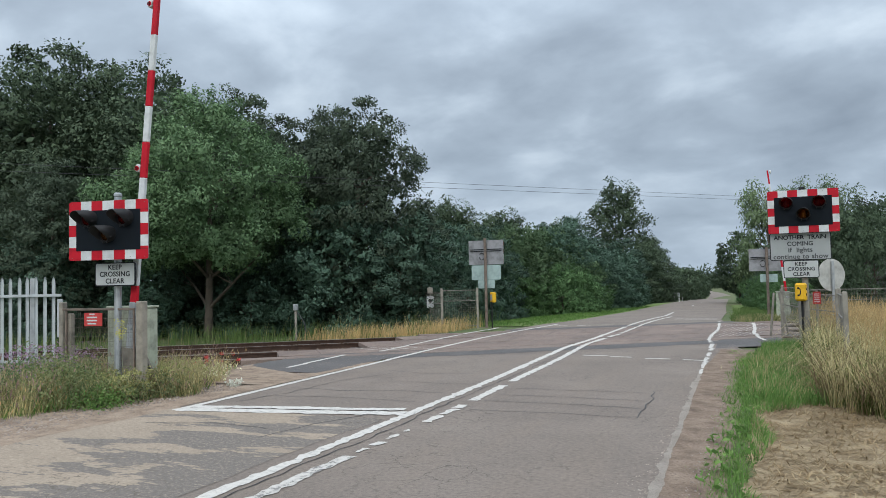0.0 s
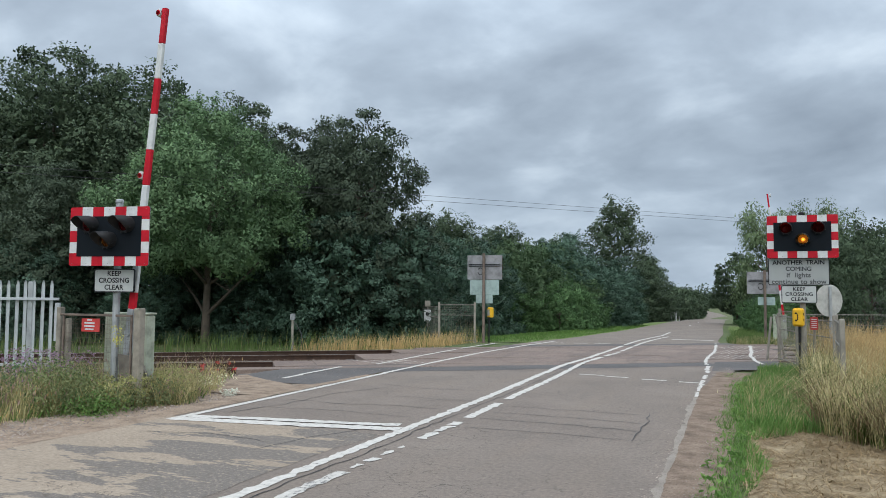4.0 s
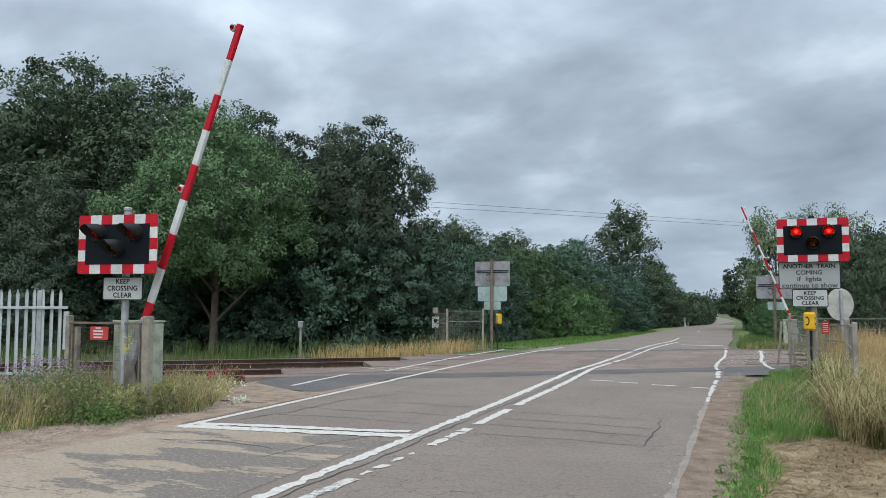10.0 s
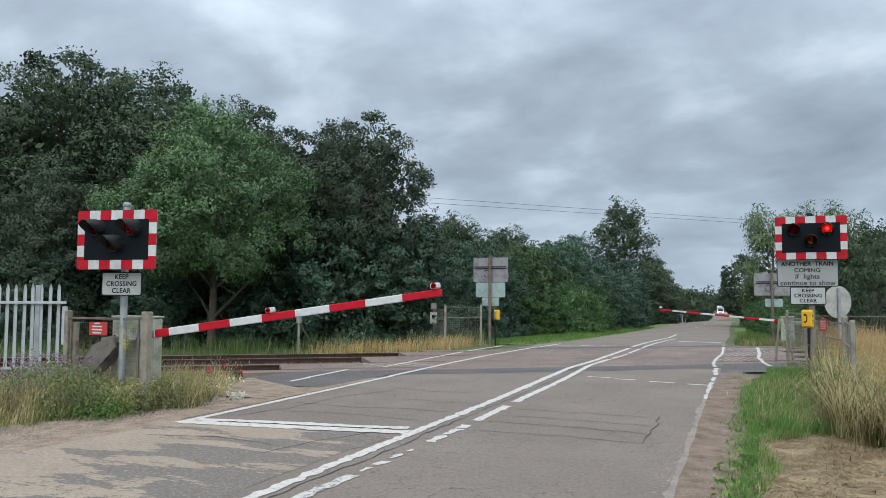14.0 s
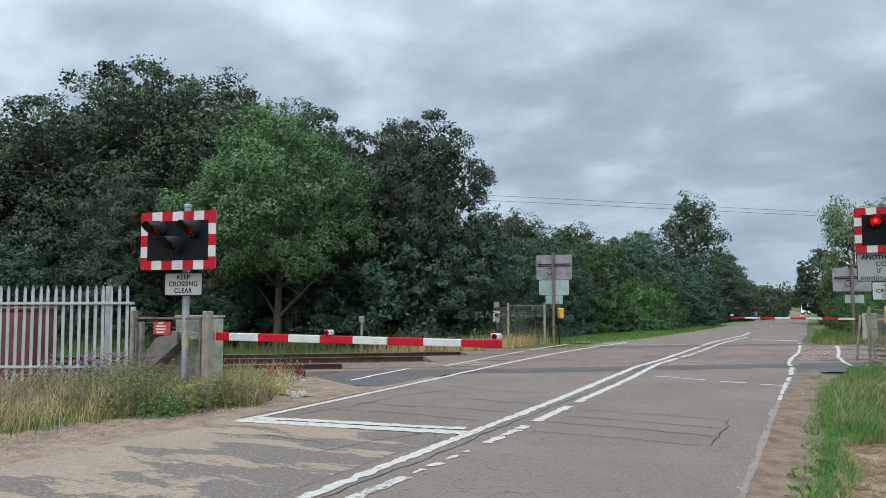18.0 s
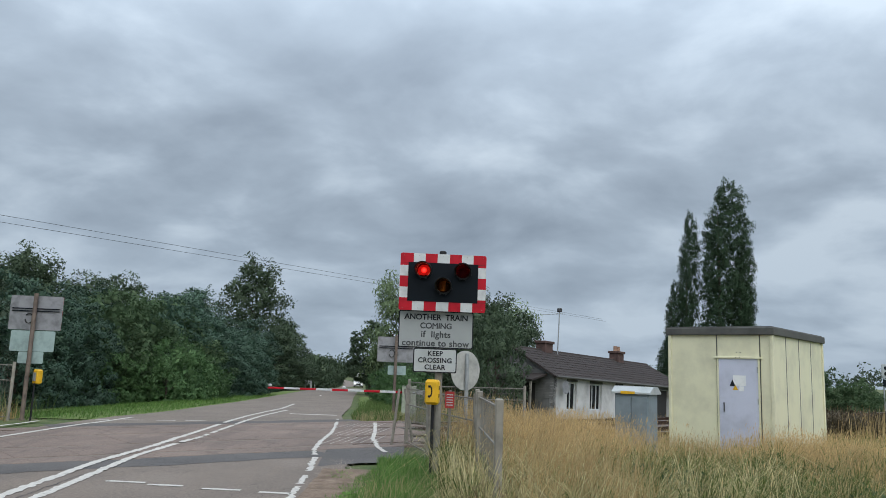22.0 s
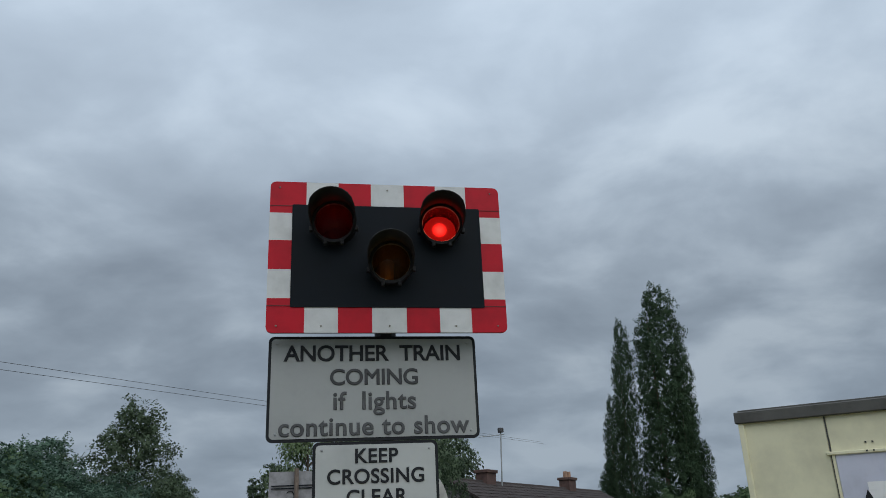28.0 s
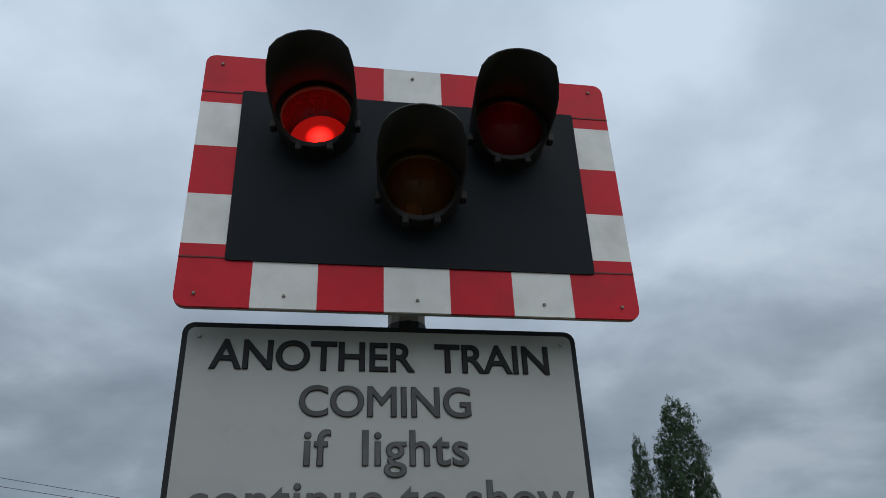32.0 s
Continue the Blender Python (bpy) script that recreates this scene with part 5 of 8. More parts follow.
    t1 = np.cross(n1, rng.normal(0, 1, (core, 3)))
    t1 /= np.linalg.norm(t1, axis=1)[:, None]
    v1 = np.cross(n1, t1)
    c = (leaf * rng.uniform(1.6, 2.4, core))[:, None]
    inner = np.stack([I - t1 * c, I + v1 * c * 0.55, I + t1 * c, I - v1 * c * 0.55], 1)
    N = out[k[j]] * 0.45 + d[j] * 0.95 + nrm * 0.2 + e * 0.10
    N /= np.linalg.norm(N, axis=1)[:, None]
    face = np.cross(V[:, 2] - V[:, 0], V[:, 3] - V[:, 1])
    back = (face * N).sum(1) < 0
    V[back] = V[back][:, ::-1]
    return np.concatenate([V, inner]), np.concatenate([N, np.cross(v1, t1)])


# crown outlines, from the foot to the top
ROUND = (0.55, 0.85, 1.0, 0.98, 0.88, 0.70, 0.42, 0.10)
BROAD = (0.70, 0.92, 1.0, 1.0, 0.95, 0.84, 0.62, 0.22)
CONE = (0.72, 0.92, 1.0, 0.92, 0.80, 0.70, 0.60, 0.44, 0.18)
BUSH = (0.85, 1.0, 1.0, 0.9, 0.72, 0.30)
LOLLY = (0.45, 0.85, 1.0, 0.95, 0.75, 0.35)


def grown(seed, name, label, category, crown, mat, trunk, m, group=""):
    """A tree from crown_leaves(); trunk: height, radius, limbs, spread."""
    rng = np.random.default_rng(seed)
    t = thing(name, label, category, m, group)
    part("trunk", trunk_mesh(rng, *trunk), M_BARK, t, smooth=True)
    V, N = crown_leaves(rng, **crown)
    V[..., 2] = np.maximum(V[..., 2], 0.03)
    ob = quads_mesh("crown", V, mat, t)
    ob.data.normals_split_custom_set(np.repeat(N, 4, axis=0).tolist())
    return t


def lobes_to_clumps(rng, lobes, count, shell=0.75):
    w = np.array([(l[1][0] * l[1][1] * l[1][2]) ** (2 / 3) for l in lobes])
    pick = rng.choice(len(lobes), count, p=w / w.sum())
    d = rng.normal(0, 1, (count, 3))
    d /= np.linalg.norm(d, axis=1)[:, None]
    r = np.where(rng.random(count) < shell, rng.uniform(0.82, 1.08, count), rng.uniform(0.35, 0.85, count))
    C = np.array([l[0] for l in lobes])[pick]
    R = np.array([l[1] for l in lobes])[pick]
    return C + d * R * r[:, None]


def trunk_mesh(rng, height, r, limbs, spread, lean=0.0, fork=0.35):
    bm = bmesh.new()
    pts = [Vector((lean * f * f, 0.25 * r * math.sin(7 * f), height * f)) for f in np.linspace(0, 1, 7)]
    for i in range(6):
        tube(bm, pts[i], pts[i + 1], r * (1 - 0.13 * i), r * (1 - 0.13 * (i + 1)), 8, caps=False)
    for k in range(limbs):
        f = fork + (0.95 - fork) * k / max(1, limbs - 1)
        a = 2.4 * k + rng.uniform(-0.4, 0.4)
        b = pts[min(6, int(f * 6))]
        ln = spread * rng.uniform(0.6, 1.0) * (1.15 - 0.6 * f)
        mid = b + Vector((math.cos(a) * ln * 0.5, math.sin(a) * ln * 0.5, ln * 0.35))
        end = mid + Vector((math.cos(a + 0.3) * ln * 0.5, math.sin(a + 0.3) * ln * 0.5, ln * 0.45))
        tube(bm, b, mid, r * 0.42, r * 0.27, 6, caps=False)
        tube(bm, mid, end, r * 0.27, r * 0.08, 6, caps=False)
        for q in range(2):
            e2 = mid + Vector((rng.uniform(-1, 1), rng.uniform(-1, 1), rng.uniform(0.3, 1))) * ln * 0.45
            tube(bm, mid, e2, r * 0.16, r * 0.04, 5, caps=False)
    return bm


def tree(seed, name, label, category, lobes, clumps, per, leaf, mat, trunk, m, droop=0.0, spread=0.3, group=""):
    """trunk: height, radius, limbs, spread."""
    rng = np.random.default_rng(seed)
    t = thing(name, label, category, m, group)
    part("trunk", trunk_mesh(rng, *trunk), M_BARK, t, smooth=True)
    V, N = leaves(rng, lobes_to_clumps(rng, lobes, int(clumps * 1.25)), spread, int(per * 1.3), leaf * 1.12, droop, outward=0.9)
    V[..., 2] = np.maximum(V[..., 2], 0.03)
    crown = quads_mesh("crown", V, mat, t)
    crown.data.normals_split_custom_set(np.repeat(N, 4, axis=0).tolist())
    return t


def scaled(x, y, z, rz, s, sz=None):
    return pose(x, y, z, 0, 0, rz) @ Matrix.Diagonal((s, s, sz or s, 1))


def gzf(x, y):
    return float(gz(x, y))


def crown_lobes(rng, h, r, n, base=0.3, squash=0.8, taper=0.75):
    """Uneven lobes round a crown axis of height h and radius r."""
    out = [((0, 0, h * (base + 1) / 2), (r * 0.72, r * 0.72, h * (1 - base) * 0.46))]
    for k in range(n):
        f = rng.uniform(base, 0.93)
        a = rng.uniform(0, 6.28)
        rr = r * (1 - taper * max(0, (f - 0.45)) / 0.55)
        s = r * rng.uniform(0.26, 0.44)
        out.append(((math.cos(a) * rr * 0.72, math.sin(a) * rr * 0.72, h * f), (s, s, s * squash)))
    return out


def woods():
    R = np.random.default_rng
    g = "trees of the wood by the railway"
    # models, each built once where it stands
    dark = grown(11, "broadleaf_tree", "tall dark green broadleaf tree in the wood", "tree", dict(h=11.1, r=4.3, base=0.06, shape=BROAD, boughs=165, twigs=11, per=32, leaf=0.084, shoots=0.16, core=2600), M_LEAF_OAK, (8.5, 0.24, 9, 3.0),
                 scaled(-24.2, 24.2, gzf(-24, 24), 20, 1.0), group=g)
    grown(12, "broadleaf_tree", "lighter green broadleaf tree at the edge of the wood", "tree", dict(h=8.3, r=3.3, base=0.33, shape=ROUND, boughs=120, twigs=12, per=44, leaf=0.062, shoots=0.16, bulk=(0.19, 0.30)), M_LEAF_BRIGHT, (6.4, 0.16, 9, 2.4, 0.3, 0.2),
          scaled(-17.7, 20.6, gzf(-17.7, 20.6), 0, 1.0), group=g)
    deep = grown(13, "broadleaf_tree", "dark brownish green tree at the edge of the wood", "tree", dict(h=9.0, r=3.2, base=0.05, shape=BROAD, boughs=150, twigs=11, per=36, leaf=0.070, shoots=0.16, core=3000), M_LEAF_DEEP, (7.0, 0.2, 9, 2.6),
                 scaled(-14.6, 25.9, gzf(-15, 25), 0, 0.9, 0.98), group=g)
    for x, y, rz, s, sz in ((-27.4, 22.3, 140, 1.05, 1.07), (-33.2, 17.6, 250, 0.95, 0.92), (-21.0, 26.6, 300, 0.85, 0.9), (-26.5, 26.5, 10, 1.15, 1.02), (-29.6, 24.4, 60, 1.05, 0.98), (-33.5, 22.5, 200, 1.2, 0.99)):
        copy_thing(dark, scaled(x, y, gzf(x, y), rz, s, sz))
    for x, y, rz, s, sz in ((-16.6, 27.2, 75, 0.8, 1.02), (-19.2, 27.0, 120, 0.95, 1.02), (-13.4, 28.6, 200, 0.62, 0.56), (-23.6, 19.2, 75, 0.78, 0.72), (-30.0, 16.0, 310, 0.75, 0.7), (-22.0, 31.0, 170, 1.1, 1.05), (-29.8, 25.0, 130, 1.35, 1.02), (-31.5, 20.5, 280, 1.3, 0.92)):
        copy_thing(deep, scaled(x, y, gzf(x, y), rz, s, sz))
    # shrubs under and beside the trees
    g = "shrubs along the railway"
    elder = grown(21, "shrub", "dense dark green shrub at the wood's foot", "shrub", dict(h=4.6, r=2.3, base=0.03, shape=BUSH, boughs=90, twigs=10, per=30, leaf=0.060, shoots=0.12, core=1200), M_LEAF_ELDER, (2.6, 0.09, 8, 1.5),
                  scaled(-14.6, 23.9, gzf(-14.6, 24), 0, 1.0), group=g)
    for x, y, rz, s, sz in ((-12.3, 25.6, 80, 0.95, 0.92), (-17.4, 22.6, 150, 0.72, 0.66), (-13.4, 33.5, 230, 1.0, 1.0), (-20.2, 20.6, 40, 0.7, 0.62), (-23.4, 18.4, 190, 0.8, 0.75), (-26.6, 16.6, 300, 0.85, 0.75),
                            (-12.9, 36.6, 20, 0.9, 0.85), (-30.5, 14.0, 120, 0.9, 0.8), (-28, 18.5, 260, 1.0, 1.0)):
        copy_thing(elder, scaled(x, y, gzf(x, y), rz, s, sz))
    # roadside bushes beyond the crossing
    g = "roadside bushes beyond the crossing"
    bright = grown(22, "bush", "fresh green rounded roadside bush", "bush", dict(h=2.3, r=1.75, base=0.03, shape=BUSH, boughs=80, twigs=8, per=18, leaf=0.06, shoots=0.12, core=300), M_LEAF_BUSH, (1.2, 0.05, 6, 0.9),
                   scaled(-10.2, 41.2, gzf(-10, 41), 0, 1.15), group=g)
    olive = grown(23, "bush", "olive green tall roadside bush", "bush", dict(h=4.3, r=2.6, base=0.03, shape=BUSH, boughs=90, twigs=8, per=18, leaf=0.09, shoots=0.15, core=600), M_LEAF_HEDGE, (2.2, 0.08, 7, 1.4),
                  scaled(-13.0, 41.8, gzf(-13, 42), 0, 1.12), group=g)
    for x, y, rz, s, sz in ((-14.4, 45.5, 100, 1.15, 1.1), (-11.4, 48, 200, 0.9, 0.7), (-13.8, 51, 20, 1.2, 1.15)):
        copy_thing(olive, scaled(x, y, gzf(x, y), rz, s, sz))
    for x, y, rz, s, sz in ((-9.9, 45.5, 90, 0.85, 0.8), (-12.2, 39.2, 200, 0.8, 0.85)):
        copy_thing(bright, scaled(x, y, gzf(x, y), rz, s, sz))
    for x, y, rz, s, sz in ((-11.0, 50.5, 30, 0.95, 0.72), (-9.8, 52.5, 120, 1.0, 0.8), (-10.6, 58, 200, 1.1, 0.95), (-12.5, 50, 60, 1.4, 1.25), (-16.5, 44, 160, 1.3, 1.2), (-14.5, 57, 240, 1.5, 1.35), (-11.8, 66, 10, 1.4, 1.2), (-15.5, 63, 90, 1.6, 1.6)):
        copy_thing(elder, scaled(x, y, gzf(x, y), rz, s, sz))
    for x, y, rz, s, sz in ((1.3, 40.5, 30, 0.62, 0.62), (0.8, 45.0, 140, 0.7, 0.66), (1.4, 48.5, 250, 0.8, 0.8), (0.5, 53.5, 60, 0.8, 0.72), (0.1, 64.0, 200, 0.85, 0.8), (-0.3, 76.0, 20, 0.9, 1.0)):
        copy_thing(bright, scaled(x, y, gzf(x, y), rz, s, sz))
    for x, y, rz, s, sz in ((0.4, 60.0, 80, 0.6, 0.5), (0.2, 70.5, 310, 0.75, 0.62), (1.6, 68.0, 170, 0.9, 0.8), (-0.7, 84.0, 40, 0.7, 0.7), (-0.8, 95.0, 110, 0.8, 0.8), (-1.1, 108.0, 220, 0.9, 0.9)):
        copy_thing(elder, scaled(x, y, gzf(x, y), rz, s, sz))
    # the taller trees along the far left of the road
    g = "trees along the far road"
    ash = grown(24, "broadleaf_tree", "tall tapering dark tree beside the far road", "tree", dict(h=13.9, r=4.7, base=0.04, shape=CONE, boughs=230, twigs=8, per=16, leaf=0.145, shoots=0.22, lean=0.03, bulk=(0.2, 0.34), core=900), M_LEAF_OAK, (10, 0.22, 9, 2.2),
                scaled(-15.6, 89, gzf(-15, 89), 0, 1.0), group=g)
    for x, y, rz, s, sz in ((-19.5, 78, 60, 0.75, 0.62), (-23, 70, 130, 0.8, 0.66), (-13.2, 100, 220, 0.72, 0.6), (-18.5, 52, 300, 0.62, 0.50), (-16.0, 39.0, 20, 0.48, 0.47), (-18.0, 42, 200, 0.52, 0.48), (-11.6, 82, 0, 0.8, 0.42), (-27, 60, 33, 0.9, 0.6)):
        copy_thing(ash, scaled(x, y, gzf(x, y), rz, s, sz))
    g = "rounded hedge trees far along the road"
    hedge = grown(25, "hedge_tree", "rounded clipped hedge tree far along the road", "tree", dict(h=4.6, r=2.3, base=0.10, shape=LOLLY, boughs=60, twigs=6, per=10, leaf=0.19, shoots=0.05, core=300), M_LEAF_OAK, (2.5, 0.12, 6, 1.2),
                  scaled(-10.4, 106, gzf(-11, 106), 0, 0.85, 1.0), group=g)
    for k, (x, y) in enumerate(((-10.5, 113), (-10.7, 121), (-10.9, 130), (-11.2, 140), (-11.6, 150), (-12.1, 163), (-12.9, 180), (-14.2, 203), (-16.2, 233), (-0.6, 150), (-1.2, 170), (-2.4, 200), (-4.0, 235), (-24, 275), (-6.5, 280), (-30, 330), (-10, 330))):
        copy_thing(hedge, scaled(x, y, gzf(x, y), 47 * k, 0.88 + 0.02 * k, 1.0 + 0.03 * k))
    for k in range(8):
        x, y = -29.5 + 2.1 * k, 428 + 9 * (k % 3)
        copy_thing(hedge, scaled(x, y, gzf(x, y), 70 * k, 1.2, 1.5 + 0.15 * (k % 3)))


woods()


def right_trees():
    R = np.random.default_rng
    g = "trees behind the bungalow"
    w = tree(31, "willow_tree", "pale grey-green willow with loose windblown branches", "tree", crown_lobes(R(11), 9.6, 3.3, 17, 0.16, 1.1, 0.5)[1:], 150, 34, 0.12, M_LEAF_WILLOW, (7.8, 0.2, 12, 3.0),
             scaled(0.7, 66.0, gzf(0, 66), 0, 0.8, 1.08), droop=0.5, spread=0.46, group=g)
    for x, y, rz, s, sz in ((9.8, 68.5, 130, 1.0, 0.92), (2.9, 67.0, 250, 0.72, 1.02), (5.8, 66.4, 40, 0.85, 1.05)):
        copy_thing(w, scaled(x, y, gzf(x, y), rz, s, sz))
    d = grown(32, "broadleaf_tree", "dark green broadleaf tree beside the bungalow", "tree", dict(h=7.8, r=3.8, base=0.04, shape=BROAD, boughs=120, twigs=8, per=18, leaf=0.12, shoots=0.2, core=600), M_LEAF_OAK, (5.5, 0.2, 9, 2.4),
              scaled(6.6, 63.0, gzf(6.6, 63), 0, 1.0), group=g)
    for x, y, rz, s, sz in ((3.2, 60.5, 90, 0.8, 0.72), (8.0, 58.0, 200, 0.85, 0.85), (1.6, 57.5, 20, 0.5, 0.42), (6.2, 49.5, 70, 0.72, 0.86), (4.2, 46.9, 170, 0.56, 0.74), (5.2, 41.2, 20, 0.37, 0.62), (3.4, 46.6, 40, 0.58, 0.60), (3.8, 50.5, 150, 0.75, 0.7)):
        copy_thing(d, scaled(x, y, gzf(x, y), rz, s, sz))
    grown(33, "broadleaf_tree", "small rounded dark tree by the far road", "tree", dict(h=5.9, r=1.95, base=0.16, shape=LOLLY, boughs=110, twigs=8, per=18, leaf=0.09, shoots=0.05, core=300), M_LEAF_OAK, (3.4, 0.12, 8, 1.5),
          scaled(-1.7, 70, gzf(-2, 70), 0, 1.0), group=g)
    # poplars: three narrow spires
    g = "tall poplars beyond the field"
    p = grown(34, "poplar_tree", "tall narrow dark poplar bent by the wind", "tree", dict(h=21.5, r=2.35, base=0.03, shape=(0.6, 0.9, 1.0, 0.9, 1.0, 0.92, 1.0, 0.92, 0.86, 0.7, 0.3), boughs=300, twigs=10, per=20, leaf=0.105, shoots=0.4, lean=0.075, flat=1.8, bulk=(0.26, 0.52)),
              M_LEAF_POPLAR, (19, 0.3, 6, 0.5), scaled(30.0, 72.9, gzf(31, 72), 0, 0.80, 0.99), group=g)
    for x, y, rz, s, sz in ((27.2, 73.7, 8, 0.46, 0.86), (31.7, 72.2, -12, 0.46, 0.78), (32.6, 73.4, 15, 0.38, 0.56), (25.9, 74, 10, 0.40, 0.56), (25.3, 74.6, 0, 0.40, 0.32), (33.2, 73, -20, 0.36, 0.38)):
        copy_thing(p, scaled(x, y, gzf(x, y), rz, s, sz))
    g = "bushes at the field edge"
    b = grown(35, "bush", "brownish green bush behind the bungalow", "bush", dict(h=4.0, r=2.6, base=0.03, shape=BUSH, boughs=70, twigs=10, per=24, leaf=0.085, shoots=0.15, core=900), M_LEAF_HEDGE, (2.0, 0.08, 6, 1.3), scaled(27.5, 66.5, gzf(27, 66), 0, 1.0), group=g)
    for k, (x, y, s) in enumerate(((24.0, 68, 0.8), (31, 64, 0.7), (40.0, 77, 1.12), (43.9, 75.5, 0.93), (56, 95, 0.6), (61, 98, 0.7), (68, 96, 0.6), (39, 84, 1.0), (75, 94, 0.7), (83, 90, 0.8), (20.5, 72, 0.7), (46.5, 79, 0.6))):
        copy_thing(b, scaled(x, y, gzf(x, y), 61 * k, s * 1.1, s))
    # far woods along the horizon
    rng = np.random.default_rng(77)
    V = []
    for a in np.linspace(-1.9, 1.9, 150):
        d = rng.uniform(330, 460)
        cx, cy = math.sin(a) * d, math.cos(a) * d
        if abs(a + 0.075) < 0.01:
            continue
        lob = [((cx + rng.uniform(-6, 6), cy, rng.uniform(1, 5)), (7, 5, rng.uniform(2.5, 5))) for _ in range(2)]
        V.append(leaves(rng, lobes_to_clumps(rng, lob, 30), 1.2, 9, 0.8))
    tagged(quads_mesh("far_woods", np.concatenate(V), M_LEAF_DEEP), "distant line of dark woodland", "woodland", kind="stuff")


right_trees()


# ---- grass and weeds ----
def blades(name, rng, x, y, h, w, lean, mat, label, category="grass", z=None, wind=(0.25, 0.05)):
    """Grass blades of two joints; arrays x, y, h, w."""
    n = len(x)
    z = gz(x, y) - 0.02 if z is None else z
    a = rng.uniform(0, 2 * np.pi, n)
    dx, dy = np.cos(a), np.sin(a)
    lx = rng.normal(0, 1, n) * lean * h + wind[0] * h * lean * 2
    ly = rng.normal(0, 1, n) * lean * h + wind[1] * h * lean * 2
    P = np.stack([x, y, z], -1)
    D = np.stack([dx * w / 2, dy * w / 2, np.zeros(n)], -1)
    mid = P + np.stack([lx * 0.35, ly * 0.35, h * 0.55], -1)
    tip = P + np.stack([lx, ly, h * np.sqrt(np.clip(1 - (lx ** 2 + ly ** 2) / (h ** 2) * 0.5, 0.2, 1))], -1)
    V = np.stack([P - D, P + D, mid + D * 0.8, mid - D * 0.8, tip], 1).reshape(-1, 3)
    me = bpy.data.meshes.new(name)
    me.vertices.add(n * 5)
    me.vertices.foreach_set("co", V.reshape(-1).astype(np.float32))
    idx = np.array([0, 1, 2, 3, 3, 2, 4])[None] + 5 * np.arange(n)[:, None]
    me.loops.add(n * 7)
    me.loops.foreach_set("vertex_index", idx.reshape(-1).astype(np.int32))
    me.polygons.add(n * 2)
    st = (np.array([0, 4])[None] + 7 * np.arange(n)[:, None]).reshape(-1)
    me.polygons.foreach_set("loop_start", st.astype(np.int32))
    me.update(calc_edges=True)
    me.materials.append(mat)
    ob = new(name, me)
    tagged(ob, label, category, kind="stuff")
    return tip


def tussocks(name, rng, cx, cy, per, h, w, spread, mat, label, wind=(0.2, -0.1)):
    """Grass growing in tufts, each blade arching outwards from the tuft's foot; returns the tips."""
    n = len(cx) * per
    k = np.repeat(np.arange(len(cx)), per)
    a = rng.uniform(0, 2 * np.pi, n)
    f = rng.uniform(0.15, 1.0, n)
    H = (rng.uniform(*h, len(cx)))[k] * rng.uniform(0.7, 1.12, n)
    o = spread * f * H
    D = np.stack([np.cos(a) + wind[0], np.sin(a) + wind[1], np.zeros(n)], -1) * o[:, None]
    P = np.stack([cx[k] + rng.normal(0, 0.045, n), cy[k] + rng.normal(0, 0.045, n), np.zeros(n)], -1)
    P[:, 2] = gz(P[:, 0], P[:, 1]) - 0.02
    b = rng.uniform(0, 2 * np.pi, n)
    S = np.stack([np.cos(b), np.sin(b), np.zeros(n)], -1) * (rng.uniform(*w, n) / 2)[:, None]
    Z = np.array([0, 0, 1.0])
    p1 = P + D * 0.14 + Z * (0.46 * H)[:, None]
    p2 = P + D * 0.48 + Z * (0.86 * H)[:, None]
    p3 = P + D + Z * (0.98 * H - 0.42 * o)[:, None]
    V = np.stack([P - S, P + S, p1 + S, p1 - S, p2 + S * 0.75, p2 - S * 0.75, p3], 1).reshape(-1, 3)
    me = bpy.data.meshes.new(name)
    me.vertices.add(n * 7)
    me.vertices.foreach_set("co", V.reshape(-1).astype(np.float32))
    idx = np.array([0, 1, 2, 3, 3, 2, 4, 5, 5, 4, 6])[None] + 7 * np.arange(n)[:, None]
    me.loops.add(n * 11)
    me.loops.foreach_set("vertex_index", idx.reshape(-1).astype(np.int32))
    me.polygons.add(n * 3)
    st = (np.array([0, 4, 8])[None] + 11 * np.arange(n)[:, None]).reshape(-1)
    me.polygons.foreach_set("loop_start", st.astype(np.int32))
    me.update(calc_edges=True)
    me.materials.append(mat)
    tagged(new(name, me), label, "grass", kind="stuff")
    return p3


def scatter(rng, n, x0, x1, y0, y1, keep=None, clump=0.0):
    x, y = rng.uniform(x0, x1, n), rng.uniform(y0, y1, n)
    if clump:
        cx, cy = rng.uniform(x0, x1, n // 25 + 1), rng.uniform(y0, y1, n // 25 + 1)
        k = rng.integers(0, len(cx), n)
        x = np.where(rng.random(n) < 0.75, cx[k] + rng.normal(0, clump, n), x)
        y = np.where(rng.random(n) < 0.75, cy[k] + rng.normal(0, clump, n), y)
    if keep is not None:
        m = keep(x, y)
        x, y = x[m], y[m]
    return x, y


def tall_edge(y):
    """Where the uncut grass begins beside the mown verge."""
    return np.where(y < 11.2, 0.92 + 1.35 * smooth01(9.4, 7.4, y), 1.0 + 0.15 * np.sin(y)) + 0.12 * np.sin(y * 5)


def paddock(y):
    """Where the long grass gives way to the green paddock."""
    return 3.0 + 0.54 * (y - 6.5) + 6 * smooth01(13.0, 16.5, y) + 0.2 * np.sin(1.7 * y)


